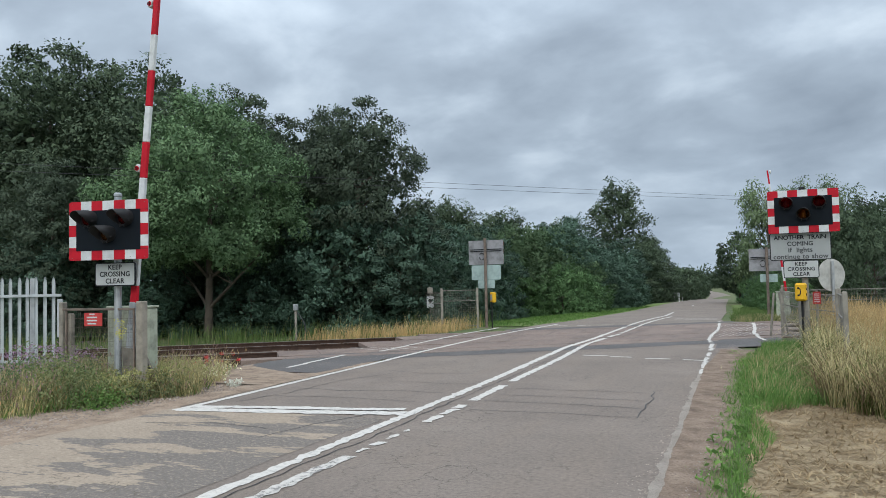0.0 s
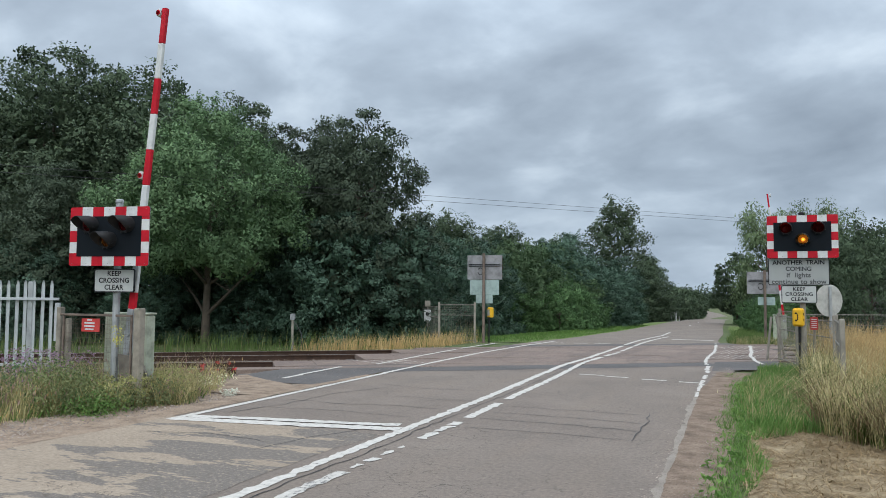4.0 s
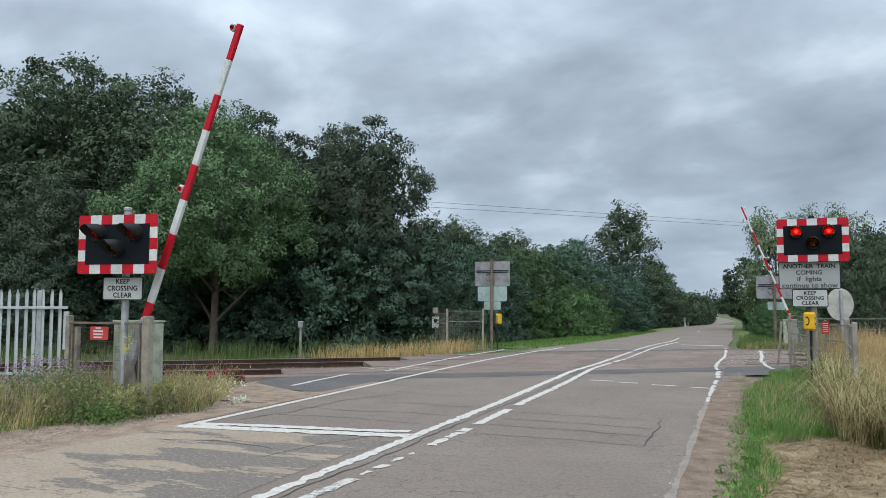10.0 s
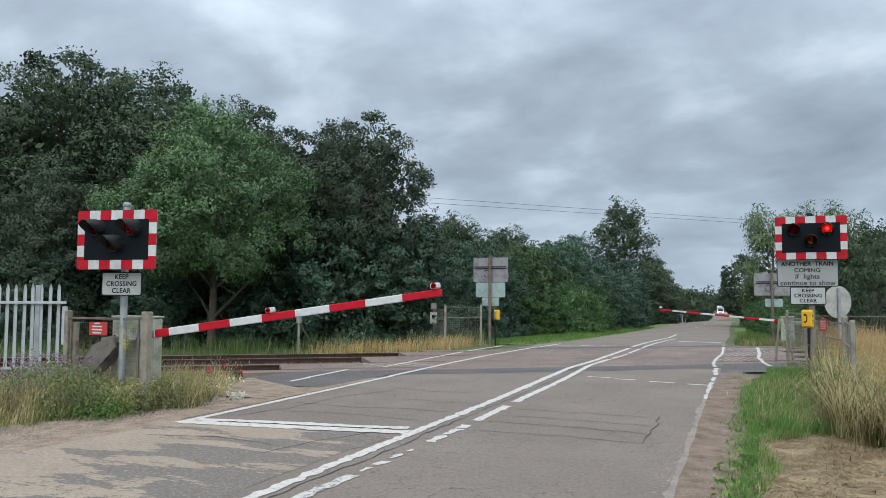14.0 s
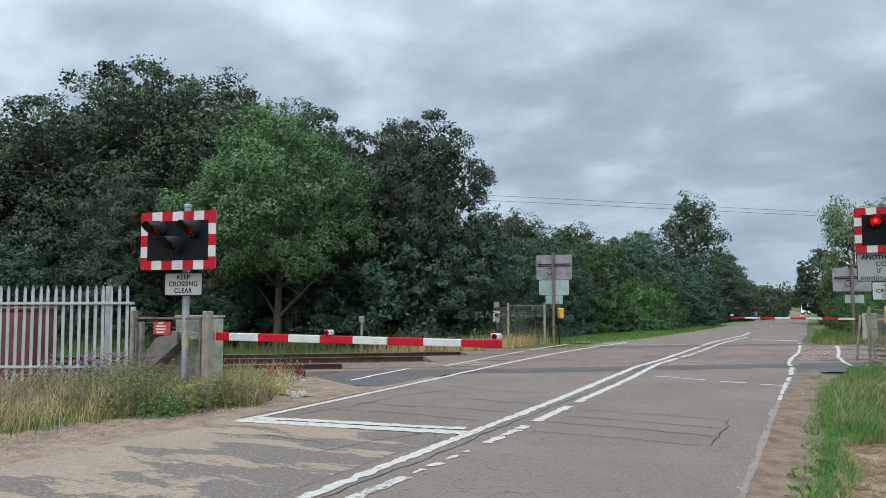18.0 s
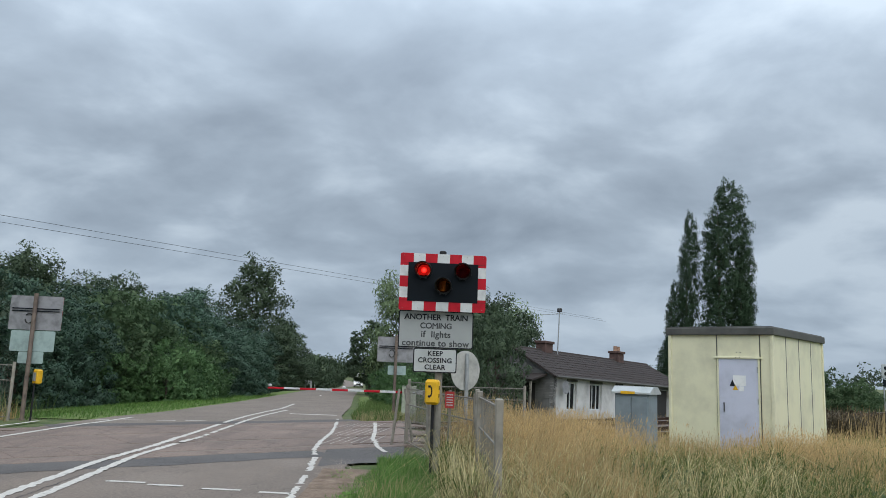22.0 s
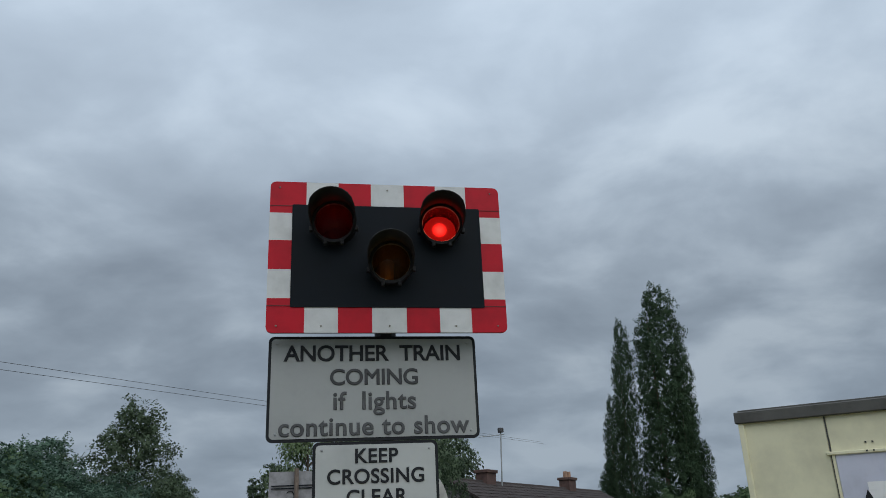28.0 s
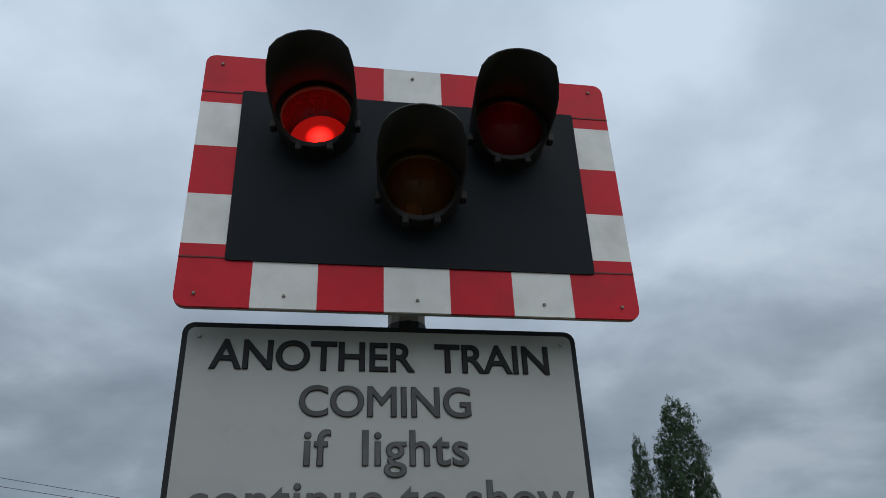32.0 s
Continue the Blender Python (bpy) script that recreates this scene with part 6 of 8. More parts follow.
def clear_of(x, y):
    """Outside the shed, the cabinet and the track."""
    u, v = (x - 8.25) * 0.7 + (y - 20.1) * 0.71, -(x - 8.25) * 0.71 + (y - 20.1) * 0.7
    shed = (u > -0.05) & (u < 3.9) & (v > -0.05) & (v < 2.35)
    n = -x * math.sin(TRACK) + y * math.cos(TRACK)
    track = (n > 14.6) & (n < 22.3)
    cab = (np.abs(x - 4.7) < 0.45) & (np.abs(y - 18.1) < 0.45)
    return ~shed & ~track & ~cab


def patchy(x, y):
    """Uneven growth: tufts and thin places."""
    return 0.78 + 0.28 * np.sin(2.3 * x + 1.1 * y) * np.sin(1.7 * y - 0.8 * x) + 0.24 * np.sin(6.1 * x + 2) * np.sin(5.3 * y)


def quad_bits(name, rng, x, y, z, length, width, mat, label, category, lift=0.012):
    """Loose flat pieces lying about."""
    n = len(x)
    a, L = rng.uniform(0, 6.28, n), rng.uniform(*length, n)
    d = np.stack([np.cos(a) * L, np.sin(a) * L, rng.normal(0, lift, n)], -1)
    s = np.stack([-np.sin(a), np.cos(a), np.zeros(n)], -1) * width
    c = np.stack([x, y, z], -1)
    tagged(quads_mesh(name, np.stack([c - d - s, c + d - s, c + d + s, c - d + s], 1), mat), label, category, kind="stuff")


def pebbles(name, rng, x, y, z, size, mat, label):
    base = np.array([[-1, -1, 0], [1, -1, 0], [0, 1.2, 0], [0, 0, 0.9]])
    n = len(x)
    r = rng.uniform(*size, n) * rng.uniform(0.6, 1, n)
    ang = rng.uniform(0, 6.28, n)
    C, S = np.cos(ang), np.sin(ang)
    T = base[None] * r[:, None, None]
    R = np.stack([T[..., 0] * C[:, None] - T[..., 1] * S[:, None] + x[:, None], T[..., 0] * S[:, None] + T[..., 1] * C[:, None] + y[:, None], T[..., 2] + z[:, None]], -1)
    tagged(quads_mesh(name, R[:, [[0, 1, 3], [1, 2, 3], [2, 0, 3]]].reshape(-1, 3, 3), mat, per=3), label, "gravel", kind="stuff")


def seeds(rng, tips, s, k, mat, wide=0.16):
    p = tips[::k]
    n = len(p)
    d = np.stack([rng.normal(0.25, 0.2, n), rng.normal(0, 0.2, n), np.full(n, 1.0)], -1)
    d /= np.linalg.norm(d, axis=1)[:, None]
    a = rng.uniform(0, 6.28, n)
    sd = np.stack([np.cos(a), np.sin(a), np.zeros(n)], -1) * s * wide
    L = (s * rng.uniform(0.7, 1.5, n))[:, None]
    V = np.stack([p - d * L, p + sd, p + d * L, p - sd], 1)
    tagged(quads_mesh("seed_heads", V, mat), "feathery tan grass seed heads", "grass", kind="stuff")


def shed_gap(x, y):
    """Lower growth before the shed and cabinet."""
    return np.exp(-((x - 4.3) / 1.5) ** 2 - ((y - 15.0) / 2.9) ** 2)


def verge_right():
    rng = np.random.default_rng(40)
    U = rng.uniform
    low = lambda x, y: y < 6.0 + 1.25 * (x - 2.3)
    keep = lambda x, y: (x > tall_edge(y)) & (x < paddock(y) + 0.1) & clear_of(x, y) & ~low(x, y)
    # dense green growth low down
    cx, cy = scatter(rng, 1250, 1.0, 8.6, 4.6, 16.0, keep)
    tu = tussocks("uncut_grass", rng, cx, cy, 34, (0.30, 0.80), (0.005, 0.010), 0.95, M_GRASS_OLIVE, "green grass tussocks beside the mown verge")
    seeds(rng, tu, 0.03, 5, M_GRASS_MIX, 0.12)
    x, y = scatter(rng, 46000, 1.0, 8.8, 4.6, 16.5, keep, 0.16)
    blades("uncut_grass", rng, x, y, U(0.2, 0.55, len(x)) * patchy(x, y), U(0.005, 0.011, len(x)), 0.3, M_GRASS_OLIVE, "long green grass beside the mown verge")
    # leafy weeds among it
    cx, cy = scatter(rng, 760, 1.1, 7.0, 6.0, 15.0, lambda x, y: keep(x, y) & (patchy(x + 3, y) > 0.75), 0.2)
    C = np.stack([cx, cy, gz(cx, cy) + U(0.1, 0.4, len(cx))], -1)
    tagged(quads_mesh("leafy_weeds", leaves(rng, C, 0.13, 30, 0.036), M_LEAF_HEDGE), "broad-leaved weeds among the long grass", "weeds", kind="stuff")
    # pale arching stems in leaning tufts
    x, y = scatter(rng, 3600, 1.05, 7.5, 5.5, 15.5, lambda x, y: (x < paddock(y) - 0.5) & ~low(x, y) & (x > tall_edge(y) + 0.02 + 0.4 * smooth01(11.0, 11.6, y)) & (x < paddock(y) + 0.3) & clear_of(x, y), 0.13)
    tip = blades("half_dry_grass", rng, x, y, U(0.6, 1.0, len(x)) * patchy(x, y) ** 0.6, U(0.004, 0.008, len(x)), 0.3, M_GRASS_PALE, "half-dry long grass leaning in the wind", wind=(0.3, -0.2))
    cx, cy = scatter(rng, 760, 1.0, 5.0, 6.2, 14.5, lambda x, y: (x > tall_edge(y) - 0.05) & (x < paddock(y) + 0.1) & ~low(x, y) & (rng.random(len(x)) < 0.22 + 0.78 * smooth01(1.0, 0.1, x - tall_edge(y))))
    t1 = tussocks("pale_grass", rng, cx, cy, 22, (0.45, 1.0), (0.0035, 0.007), 1.25, M_GRASS_PALE, "pale straw tufts arching over the verge", wind=(0.15, -0.35))
    # dead tufts hanging over the mown patch, and a tan clump beside the paddock
    cx, cy = scatter(rng, 260, 0.9, 3.4, 6.0, 11.0, lambda x, y: (x > tall_edge(y) - 0.02) & (x < tall_edge(y) + 0.75) & (patchy(x * 0.8 + 5, y * 0.8) > 0.62))
    t6 = tussocks("dead_grass", rng, cx, cy, 26, (0.4, 0.85), (0.004, 0.009), 1.2, M_GRASS_DEAD, "dead brown tufts hanging over the mown verge", wind=(-0.55, -0.45))
    seeds(rng, t6, 0.03, 4, M_GRASS_PALE, 0.12)
    cx, cy = scatter(rng, 70, 3.5, 4.9, 7.6, 9.6, lambda x, y: (x > paddock(y) - 0.75) & (x < paddock(y) + 0.15), 0.3)
    t7 = tussocks("ripe_grass", rng, cx, cy, 24, (0.5, 0.85), (0.004, 0.008), 0.8, M_GRASS_TAN, "ripe tufts at the edge of the paddock", wind=(0.5, -0.1))
    seeds(rng, t7, 0.04, 2, M_GRASS_TAN, 0.14)
    # ripe grass farther on: tallest behind the fence, thin before the shed
    x, y = scatter(rng, 27000, 1.45, 9, 11.6, 18.5, lambda x, y: (x > tall_edge(y) + 0.3) & (x < paddock(y) + 1) & clear_of(x, y) & (rng.random(len(x)) > 0.9 * shed_gap(x, y)) & (rng.random(len(x)) > 0.85 * smooth01(2.3, 3.3, x) * smooth01(15.5, 13.5, y)) & (rng.random(len(x)) < smooth01(10.6, 13.0, y) + 0.08), 0.28)
    h = U(0.72, 1.12, len(x)) * (0.85 + 0.22 * smooth01(12, 14, y)) * (1 - 0.35 * smooth01(3.6, 5, x)) * patchy(x, y) ** 0.5 * (1 - 0.3 * shed_gap(x, y))
    t2 = blades("ripe_grass", rng, x, y, h, U(0.0035, 0.007, len(x)), 0.17, M_GRASS_TAN, "ripe tan seeding grass behind the fence")
    x, y = scatter(rng, 38000, 1.2, 26, 15, 32, lambda x, y: (x > tall_edge(y) + 0.2) & (x < paddock(y) + 4) & clear_of(x, y) & (rng.random(len(x)) < 0.12 + 0.88 * smooth01(14.5, 11.5, x)), 0.4)
    t3 = blades("ripe_grass", rng, x, y, (U(0.28, 0.62, len(x)) + 0.36 * smooth01(5.8, 4.8, x) * smooth01(20.5, 19.5, y)) * patchy(x, y) ** 0.6, U(0.005, 0.010, len(x)), 0.22, M_GRASS_TAN, "ripe tan grass round the shed and cabinet")
    x, y = scatter(rng, 9000, 2.0, 24, 15, 26, lambda x, y: (x > tall_edge(y) + 0.2) & clear_of(x, y), 0.5)
    blades("uncut_grass", rng, x, y, U(0.15, 0.45, len(x)), U(0.01, 0.02, len(x)), 0.25, M_GRASS_OLIVE, "green undergrowth round the shed")
    # ripe grass before the end of the shed
    x, y = scatter(rng, 15000, 4.4, 11.0, 12.0, 20.0, lambda x, y: (x > 0.42 * y - 1.2) & (x < paddock(y) + 0.2) & clear_of(x, y), 0.3)
    t8 = blades("ripe_grass", rng, x, y, U(0.45, 0.78, len(x)) * patchy(x, y) ** 0.4, U(0.004, 0.008, len(x)), 0.2, M_GRASS_TAN, "ripe orange-tan grass before the shed")
    seeds(rng, t8, 0.038, 2, M_GRASS_TAN, 0.12)
    # dry brambles along the railway
    cx, cy = scatter(rng, 420, 12.0, 20.0, 26.5, 33.5, lambda x, y: (np.abs(-x * math.sin(TRACK) + y * math.cos(TRACK) - 13.6) < 0.75))
    tussocks("bramble_bank", rng, cx, cy, 46, (0.5, 1.05), (0.012, 0.026), 1.3, M_BRAMBLE, "dry brown bramble tangle along the railway")
    C = np.stack([cx, cy, gz(cx, cy) + U(0.1, 0.75, len(cx))], -1)
    tagged(quads_mesh("bramble_leaves", leaves(rng, C, 0.3, 30, 0.06), M_BRAMBLE), "withered bramble leaves along the railway", "brambles", kind="stuff")
    x, y = scatter(rng, 11000, 2.0, 34, 24, 46, lambda x, y: clear_of(x, y) & (y > 30 - 0.3 * x), 0.5)
    blades("ripe_grass", rng, x, y, U(0.6, 1.15, len(x)), U(0.014, 0.03, len(x)), 0.15, M_GRASS_TAN, "ripe tan grass beyond the railway")
    for tips, s, k, mt in ((tip, 0.035, 3, M_GRASS_MIX), (t1, 0.035, 3, M_GRASS_PALE), (t2, 0.036, 3, M_GRASS_TAN), (t3, 0.04, 3, M_GRASS_TAN)):
        seeds(rng, tips, s, k, mt, 0.11)
    x, y = scatter(rng, 7000, 1.9, 4.35, 15.6, 19.5, clear_of, 0.2)
    tr = blades("ripe_grass", rng, x, y, U(0.6, 1.0, len(x)), U(0.004, 0.008, len(x)), 0.18, M_GRASS_TAN, "tall ripe grass before the railway")
    seeds(rng, tr, 0.036, 2, M_GRASS_TAN, 0.11)
    # dark green growth before the shed
    cx, cy = scatter(rng, 420, 2.6, 9.5, 9.5, 17.5, lambda x, y: clear_of(x, y) & (x > 2.6 + 0.3 * np.maximum(0, y - 11.5)) & (x < np.minimum(paddock(y), np.where(y > 12.0, 0.42 * y - 1.0, 99.0))))
    tussocks("uncut_grass", rng, cx, cy, 30, (0.25, 0.55), (0.006, 0.012), 0.9, M_GRASS_OLIVE, "dark green grass tussocks before the shed")
    x, y = scatter(rng, 2600, 1.42, 2.3, 10.2, 16.6, lambda x, y: x > tall_edge(y) + 0.3, 0.09)
    tf = blades("half_dry_grass", rng, x, y, U(0.4, 0.95, len(x)), U(0.005, 0.011, len(x)), 0.28, M_GRASS_MIX, "half-dry grass grown up through the fence")
    x, y = scatter(rng, 3400, 1.5, 2.6, 10.6, 17.5, None, 0.09)
    tg = blades("ripe_grass", rng, x, y, U(0.6, 1.1, len(x)), U(0.005, 0.010, len(x)), 0.2, M_GRASS_TAN, "ripe tan grass along the fence")
    seeds(rng, tf, 0.03, 3, M_GRASS_PALE, 0.11)
    seeds(rng, tg, 0.036, 3, M_GRASS_TAN, 0.11)
    # flat cream heads of hogweed, each plant a thing
    proto = None
    for x, y, h, k in ((3.05, 8.5, 0.74, 0), (3.35, 9.0, 0.80, 70), (3.9, 9.6, 0.78, 140), (3.6, 8.1, 0.62, 200), (4.4, 9.9, 0.84, 20), (2.9, 9.3, 0.70, 320), (4.15, 8.9, 0.66, 100)):
        m = scaled(x, y, gzf(x, y) - 0.02, k, h)
        if proto:
            copy_thing(proto, m)
            continue
        proto = thing("hogweed", "hogweed stalk with a flat cream flower head", "weed", m, "hogweed in the long grass")
        bm = bmesh.new()
        tube(bm, (0, 0, 0), (0.03, 0.02, 0.86), 0.009, 0.006, 6)
        for a in range(9):
            c = Vector((0.10 * math.cos(a * 0.7), 0.10 * math.sin(a * 0.7), 1.0 - 0.02 * (a % 2)))
            tube(bm, (0.03, 0.02, 0.86), c, 0.003, 0.002, 4)
        part("stalk", bm, M_LEAF_BUSH, proto)
        hx, hy = rng.normal(0.01, 0.065, 120), rng.normal(0.01, 0.065, 120)
        C = np.stack([hx, hy, 1.0 - 2.2 * (hx ** 2 + hy ** 2)], -1)
        quads_mesh("flower_head", leaves(rng, C, 0.008, 3, 0.012, up=1.5), M_FLOWER_CREAM, proto)
    # short green strip by the road, mown straw behind it
    x, y = scatter(rng, 52000, -0.45, 1.6, 3.0, 17.5, lambda x, y: (x > -0.27 + 0.05 * np.sin(y * 3.1) + 0.05 * np.sin(y * 7.7) + 0.45 * smooth01(14.3, 16.3, y)) & (x < np.where(y > 9.2, 1.3, 0.22 + 0.1 * np.sin(y * 2) + 0.5 * smooth01(8.2, 9.2, y))), 0.10)
    blades("verge_grass", rng, x, y, U(0.035, 0.13, len(x)) * np.where(y > 9, 1.5, 1.0) * (0.6 + 0.8 * smooth01(-0.3, 0.5, x)), U(0.005, 0.012, len(x)), 0.4, M_GRASS_GREEN, "short green verge grass by the road")
    x, y = scatter(rng, 800, 0.05, 1.1, 9.2, 14.5, None, 0.05)
    blades("pale_grass", rng, x, y, U(0.15, 0.42, len(x)), U(0.004, 0.008, len(x)), 0.35, M_GRASS_PALE, "dry pale tufts in the green verge")
    x, y = scatter(rng, 350, -0.45, -0.2, 15.2, 16.1, None, 0.06)
    blades("verge_grass", rng, x, y, U(0.04, 0.12, len(x)), U(0.006, 0.012, len(x)), 0.5, M_GRASS_GREEN, "lone green tuft on bare soil by the road")
    cx, cy = scatter(rng, 110, -0.15, 0.9, 4.0, 14.0, lambda x, y: (x < 0.2) | (y > 9.5))
    C = np.stack([cx, cy, gz(cx, cy) + U(0.02, 0.06, len(cx))], -1)
    tagged(quads_mesh("plantain_weeds", leaves(rng, C, 0.05, 10, 0.035), M_GRASS_GREEN), "low broad-leaved weeds in the verge", "weeds", kind="stuff")
    x, y = scatter(rng, 21000, 0.1, 4.4, 2.5, 9.5, lambda x, y: (x < tall_edge(y) + 0.15) & (x > 0.12), 0.12)
    quad_bits("mown_straw", rng, x, y, gz(x, y) + U(0.012, 0.035, len(x)), (0.02, 0.075), 0.004, M_STRAWBIT, "loose mown straw on the verge", "straw")
    x, y = scatter(rng, 7000, 0.15, 4.4, 2.5, 9.5, lambda x, y: (x < tall_edge(y) + 0.15) & (x > 0.15), 0.25)
    blades("stubble", rng, x, y, U(0.02, 0.07, len(x)), U(0.003, 0.006, len(x)), 0.5, M_GRASS_MIX, "short stubble in the mown verge")
    # far right verge and the green field to the right
    x, y = scatter(rng, 3200, -0.6, 2.6, 27.0, 30.5, lambda x, y: (x > centre_x(y) + half_w(y) + 0.3), 0.2)
    blades("dry_weeds", rng, x, y, U(0.10, 0.34, len(x)), U(0.010, 0.022, len(x)), 0.35, M_GRASS_MIX, "half-dry grass at the end of the far verge")
    x, y = scatter(rng, 11000, -0.9, 2.6, 27.2, 48, lambda x, y: (x > centre_x(y) + half_w(y) + 0.35), 0.3)
    blades("verge_grass", rng, x, y, U(0.10, 0.32, len(x)), U(0.012, 0.03, len(x)), 0.3, M_GRASS_DULL, "rough green verge grass beyond the rails")
    x, y = scatter(rng, 30000, 2.3, 8.0, 4.4, 11.5, lambda x, y: ((x > paddock(y) - 0.9) | low(x, y)) & (x > tall_edge(y) + 0.05), 0.12)
    blades("field_grass", rng, x, y, U(0.14, 0.42, len(x)) * (1 - 0.45 * smooth01(0.0, 1.4, x - paddock(y))), U(0.005, 0.011, len(x)), 0.35, M_GRASS_LUSH, "thick green grass at the edge of the paddock")
    x, y = scatter(rng, 42000, 2.4, 22, 3.0, 18, lambda x, y: (x > paddock(y) - 0.4) & (x > tall_edge(y) + 0.2) & clear_of(x, y), 0.3)
    blades("field_grass", rng, x, y, U(0.06, 0.24, len(x)), U(0.008, 0.02, len(x)), 0.3, M_GRASS_LUSH, "green grass of the paddock")
    # gravel along the road edge
    x = rng.normal(-0.42, 0.13, 5200); y = U(3, 17.5, 5200)
    pebbles("loose_gravel", rng, x, y, np.full(5200, -0.002), (0.004, 0.014), M_PEBBLE, "small pinkish pebbles along the road edge")


M_WEED_PALE = leafy("pale_dusty_weed", (0.10, 0.135, 0.055), (0.19, 0.225, 0.10), (0.33, 0.345, 0.18), 0.75, 0.3)
M_GRASS_DULL = leafy("dull_verge_grass", (0.06, 0.105, 0.03), (0.115, 0.175, 0.055), (0.21, 0.25, 0.10), 0.65, 0.35)
M_GRASS_PALE = leafy("pale_straw_stem", (0.38, 0.32, 0.15), (0.58, 0.50, 0.26), (0.74, 0.66, 0.40), 0.65, 0.4)
M_FLOWER_CREAM = leafy("cream_flower", (0.66, 0.64, 0.40), (0.76, 0.74, 0.50), (0.84, 0.82, 0.60))
M_PEBBLE = leafy("pebble_stone", (0.20, 0.16, 0.13), (0.36, 0.30, 0.26), (0.52, 0.46, 0.40), 0.9, 0.0)
verge_right()


def verge_left():
    rng = np.random.default_rng(50)
    U = rng.uniform
    n_of = lambda x, y: -x * math.sin(TRACK) + y * math.cos(TRACK)
    edge = lambda y: np.interp(y, [3, 4.5, 5.6, 6.8, 7.4, 8.0, 8.8, 10.2, 11, 13], [-8.6, -8.1, -7.95, -8.0, -7.55, -7.25, -7.75, -8.5, -8.9, -9.2]) + 0.07 * np.sin(9 * y)
    x, y = scatter(rng, 12000, -16, -7.1, 4.0, 12, lambda x, y: (x < edge(y)) & (n_of(x, y) < 14.2), 0.2)
    blades("weeds", rng, x, y, U(0.06, 0.30, len(x)), U(0.008, 0.018, len(x)), 0.4, M_GRASS_GREEN, "rough green weeds on the verge")
    x, y = scatter(rng, 15000, -16, -7.2, 4.0, 12.4, lambda x, y: (x < edge(y) - 0.08) & (n_of(x, y) < 14.3), 0.2)
    tw = blades("dry_weeds", rng, x, y, U(0.12, 0.50, len(x)) * patchy(x, y) * (1 - 0.45 * smooth01(-9.4, -10.4, x)), U(0.006, 0.012, len(x)), 0.35, M_GRASS_MIX, "dry stalks among the verge weeds")
    x, y = scatter(rng, 17000, -16, -7.3, 4.0, 12.4, lambda x, y: (x < edge(y) - 0.1) & (n_of(x, y) < 14.3), 0.16)
    tp = blades("dry_weeds", rng, x, y, U(0.2, 0.65, len(x)) * patchy(x, y) * (1 - 0.45 * smooth01(-9.4, -10.4, x)), U(0.006, 0.011, len(x)), 0.3, M_GRASS_PALE, "pale dead stems among the weeds")
    seeds(rng, tw, 0.035, 3, M_GRASS_TAN, 0.25)
    seeds(rng, tp, 0.04, 2, M_SEED_PINK, 0.25)
    # leafy weeds, thickest in front of the barrier machine
    cx, cy = scatter(rng, 210, -12.5, -7.4, 6.0, 10.8, lambda x, y: (x < edge(y) - 0.12) & (n_of(x, y) < 13.6))
    C = np.stack([cx, cy, gz(cx, cy) + U(0.05, 0.25, len(cx))], -1)
    tagged(quads_mesh("leafy_weeds", leaves(rng, C, 0.13, 26, 0.03), M_WEED_PALE), "bushy nettles and leafy weeds on the verge", "weeds", kind="stuff")
    for bx, by, r, h, mat, lab in ((-8.75, 6.95, 0.42, 0.62, M_LEAF_BUSH, "bushy green mallow clump beside the signal post"), (-8.2, 6.95, 0.38, 0.5, M_WEED_PALE, "olive leafy clump at the signal's foot"),
                                   (-7.75, 7.15, 0.34, 0.42, M_WEED_PALE, "low dusty clump before the timber post"), (-9.35, 6.9, 0.40, 0.45, M_WEED_PALE, "tangled weed clump on the verge"),
                                   (-7.6, 7.75, 0.28, 0.34, M_WEED_PALE, "weed clump beside the barrier machine"), (-9.9, 8.3, 0.45, 0.5, M_LEAF_BUSH, "green weed clump by the wicket gate"),
                                   (-8.95, 6.55, 0.5, 0.75, M_LEAF_BUSH, "tall green mallow clump in flower"), (-8.45, 6.5, 0.45, 0.72, M_WEED_PALE, "tall seeding weed clump before the signal"),
                                   (-8.0, 6.55, 0.42, 0.5, M_WEED_PALE, "dusty leafy clump before the barrier machine"), (-9.5, 6.35, 0.45, 0.6, M_WEED_PALE, "tangled flowering weeds on the verge"),
                                   (-7.75, 6.6, 0.30, 0.24, M_GRASS_GREEN, "low bright green clump by the shoulder")):
        k = 56
        q = thing("weed_clump", lab, "weeds", pose(bx, by, gzf(bx, by) - 0.02))
        d = rng.normal(0, 1, (k, 3))
        d /= np.linalg.norm(d, axis=1)[:, None]
        C = d * np.array([r, r * 0.8, h * 0.55]) * U(0.35, 1.15, k)[:, None] + np.array([0, 0, h * 0.5])
        V, N = leaves(rng, C, 0.14, 34, 0.019, outward=0.6)
        V[..., 2] = np.maximum(V[..., 2], 0.01)
        quads_mesh("foliage", V, mat, q)
        bm = bmesh.new()
        for i in range(9):
            a = 0.7 * i
            tube(bm, (0.03 * math.cos(a), 0.03 * math.sin(a), 0), (r * 0.6 * math.cos(a), r * 0.5 * math.sin(a), h * (0.7 + 0.06 * (i % 4))), 0.006, 0.003, 5)
        part("stem", bm, M_LEAF_BUSH, q)
    cx, cy = scatter(rng, 170, -10.6, -7.3, 5.9, 8.8, lambda x, y: x < edge(y) - 0.05)
    td = tussocks("dry_weeds", rng, cx, cy, 22, (0.25, 0.72), (0.004, 0.009), 0.8, M_GRASS_MIX, "dry tangled stalks in the weeds")
    seeds(rng, td, 0.025, 2, M_SEED_PINK, 0.25)
    cx, cy = scatter(rng, 120, -8.1, -7.2, 6.6, 10.4, lambda x, y: x < edge(y) + 0.05)
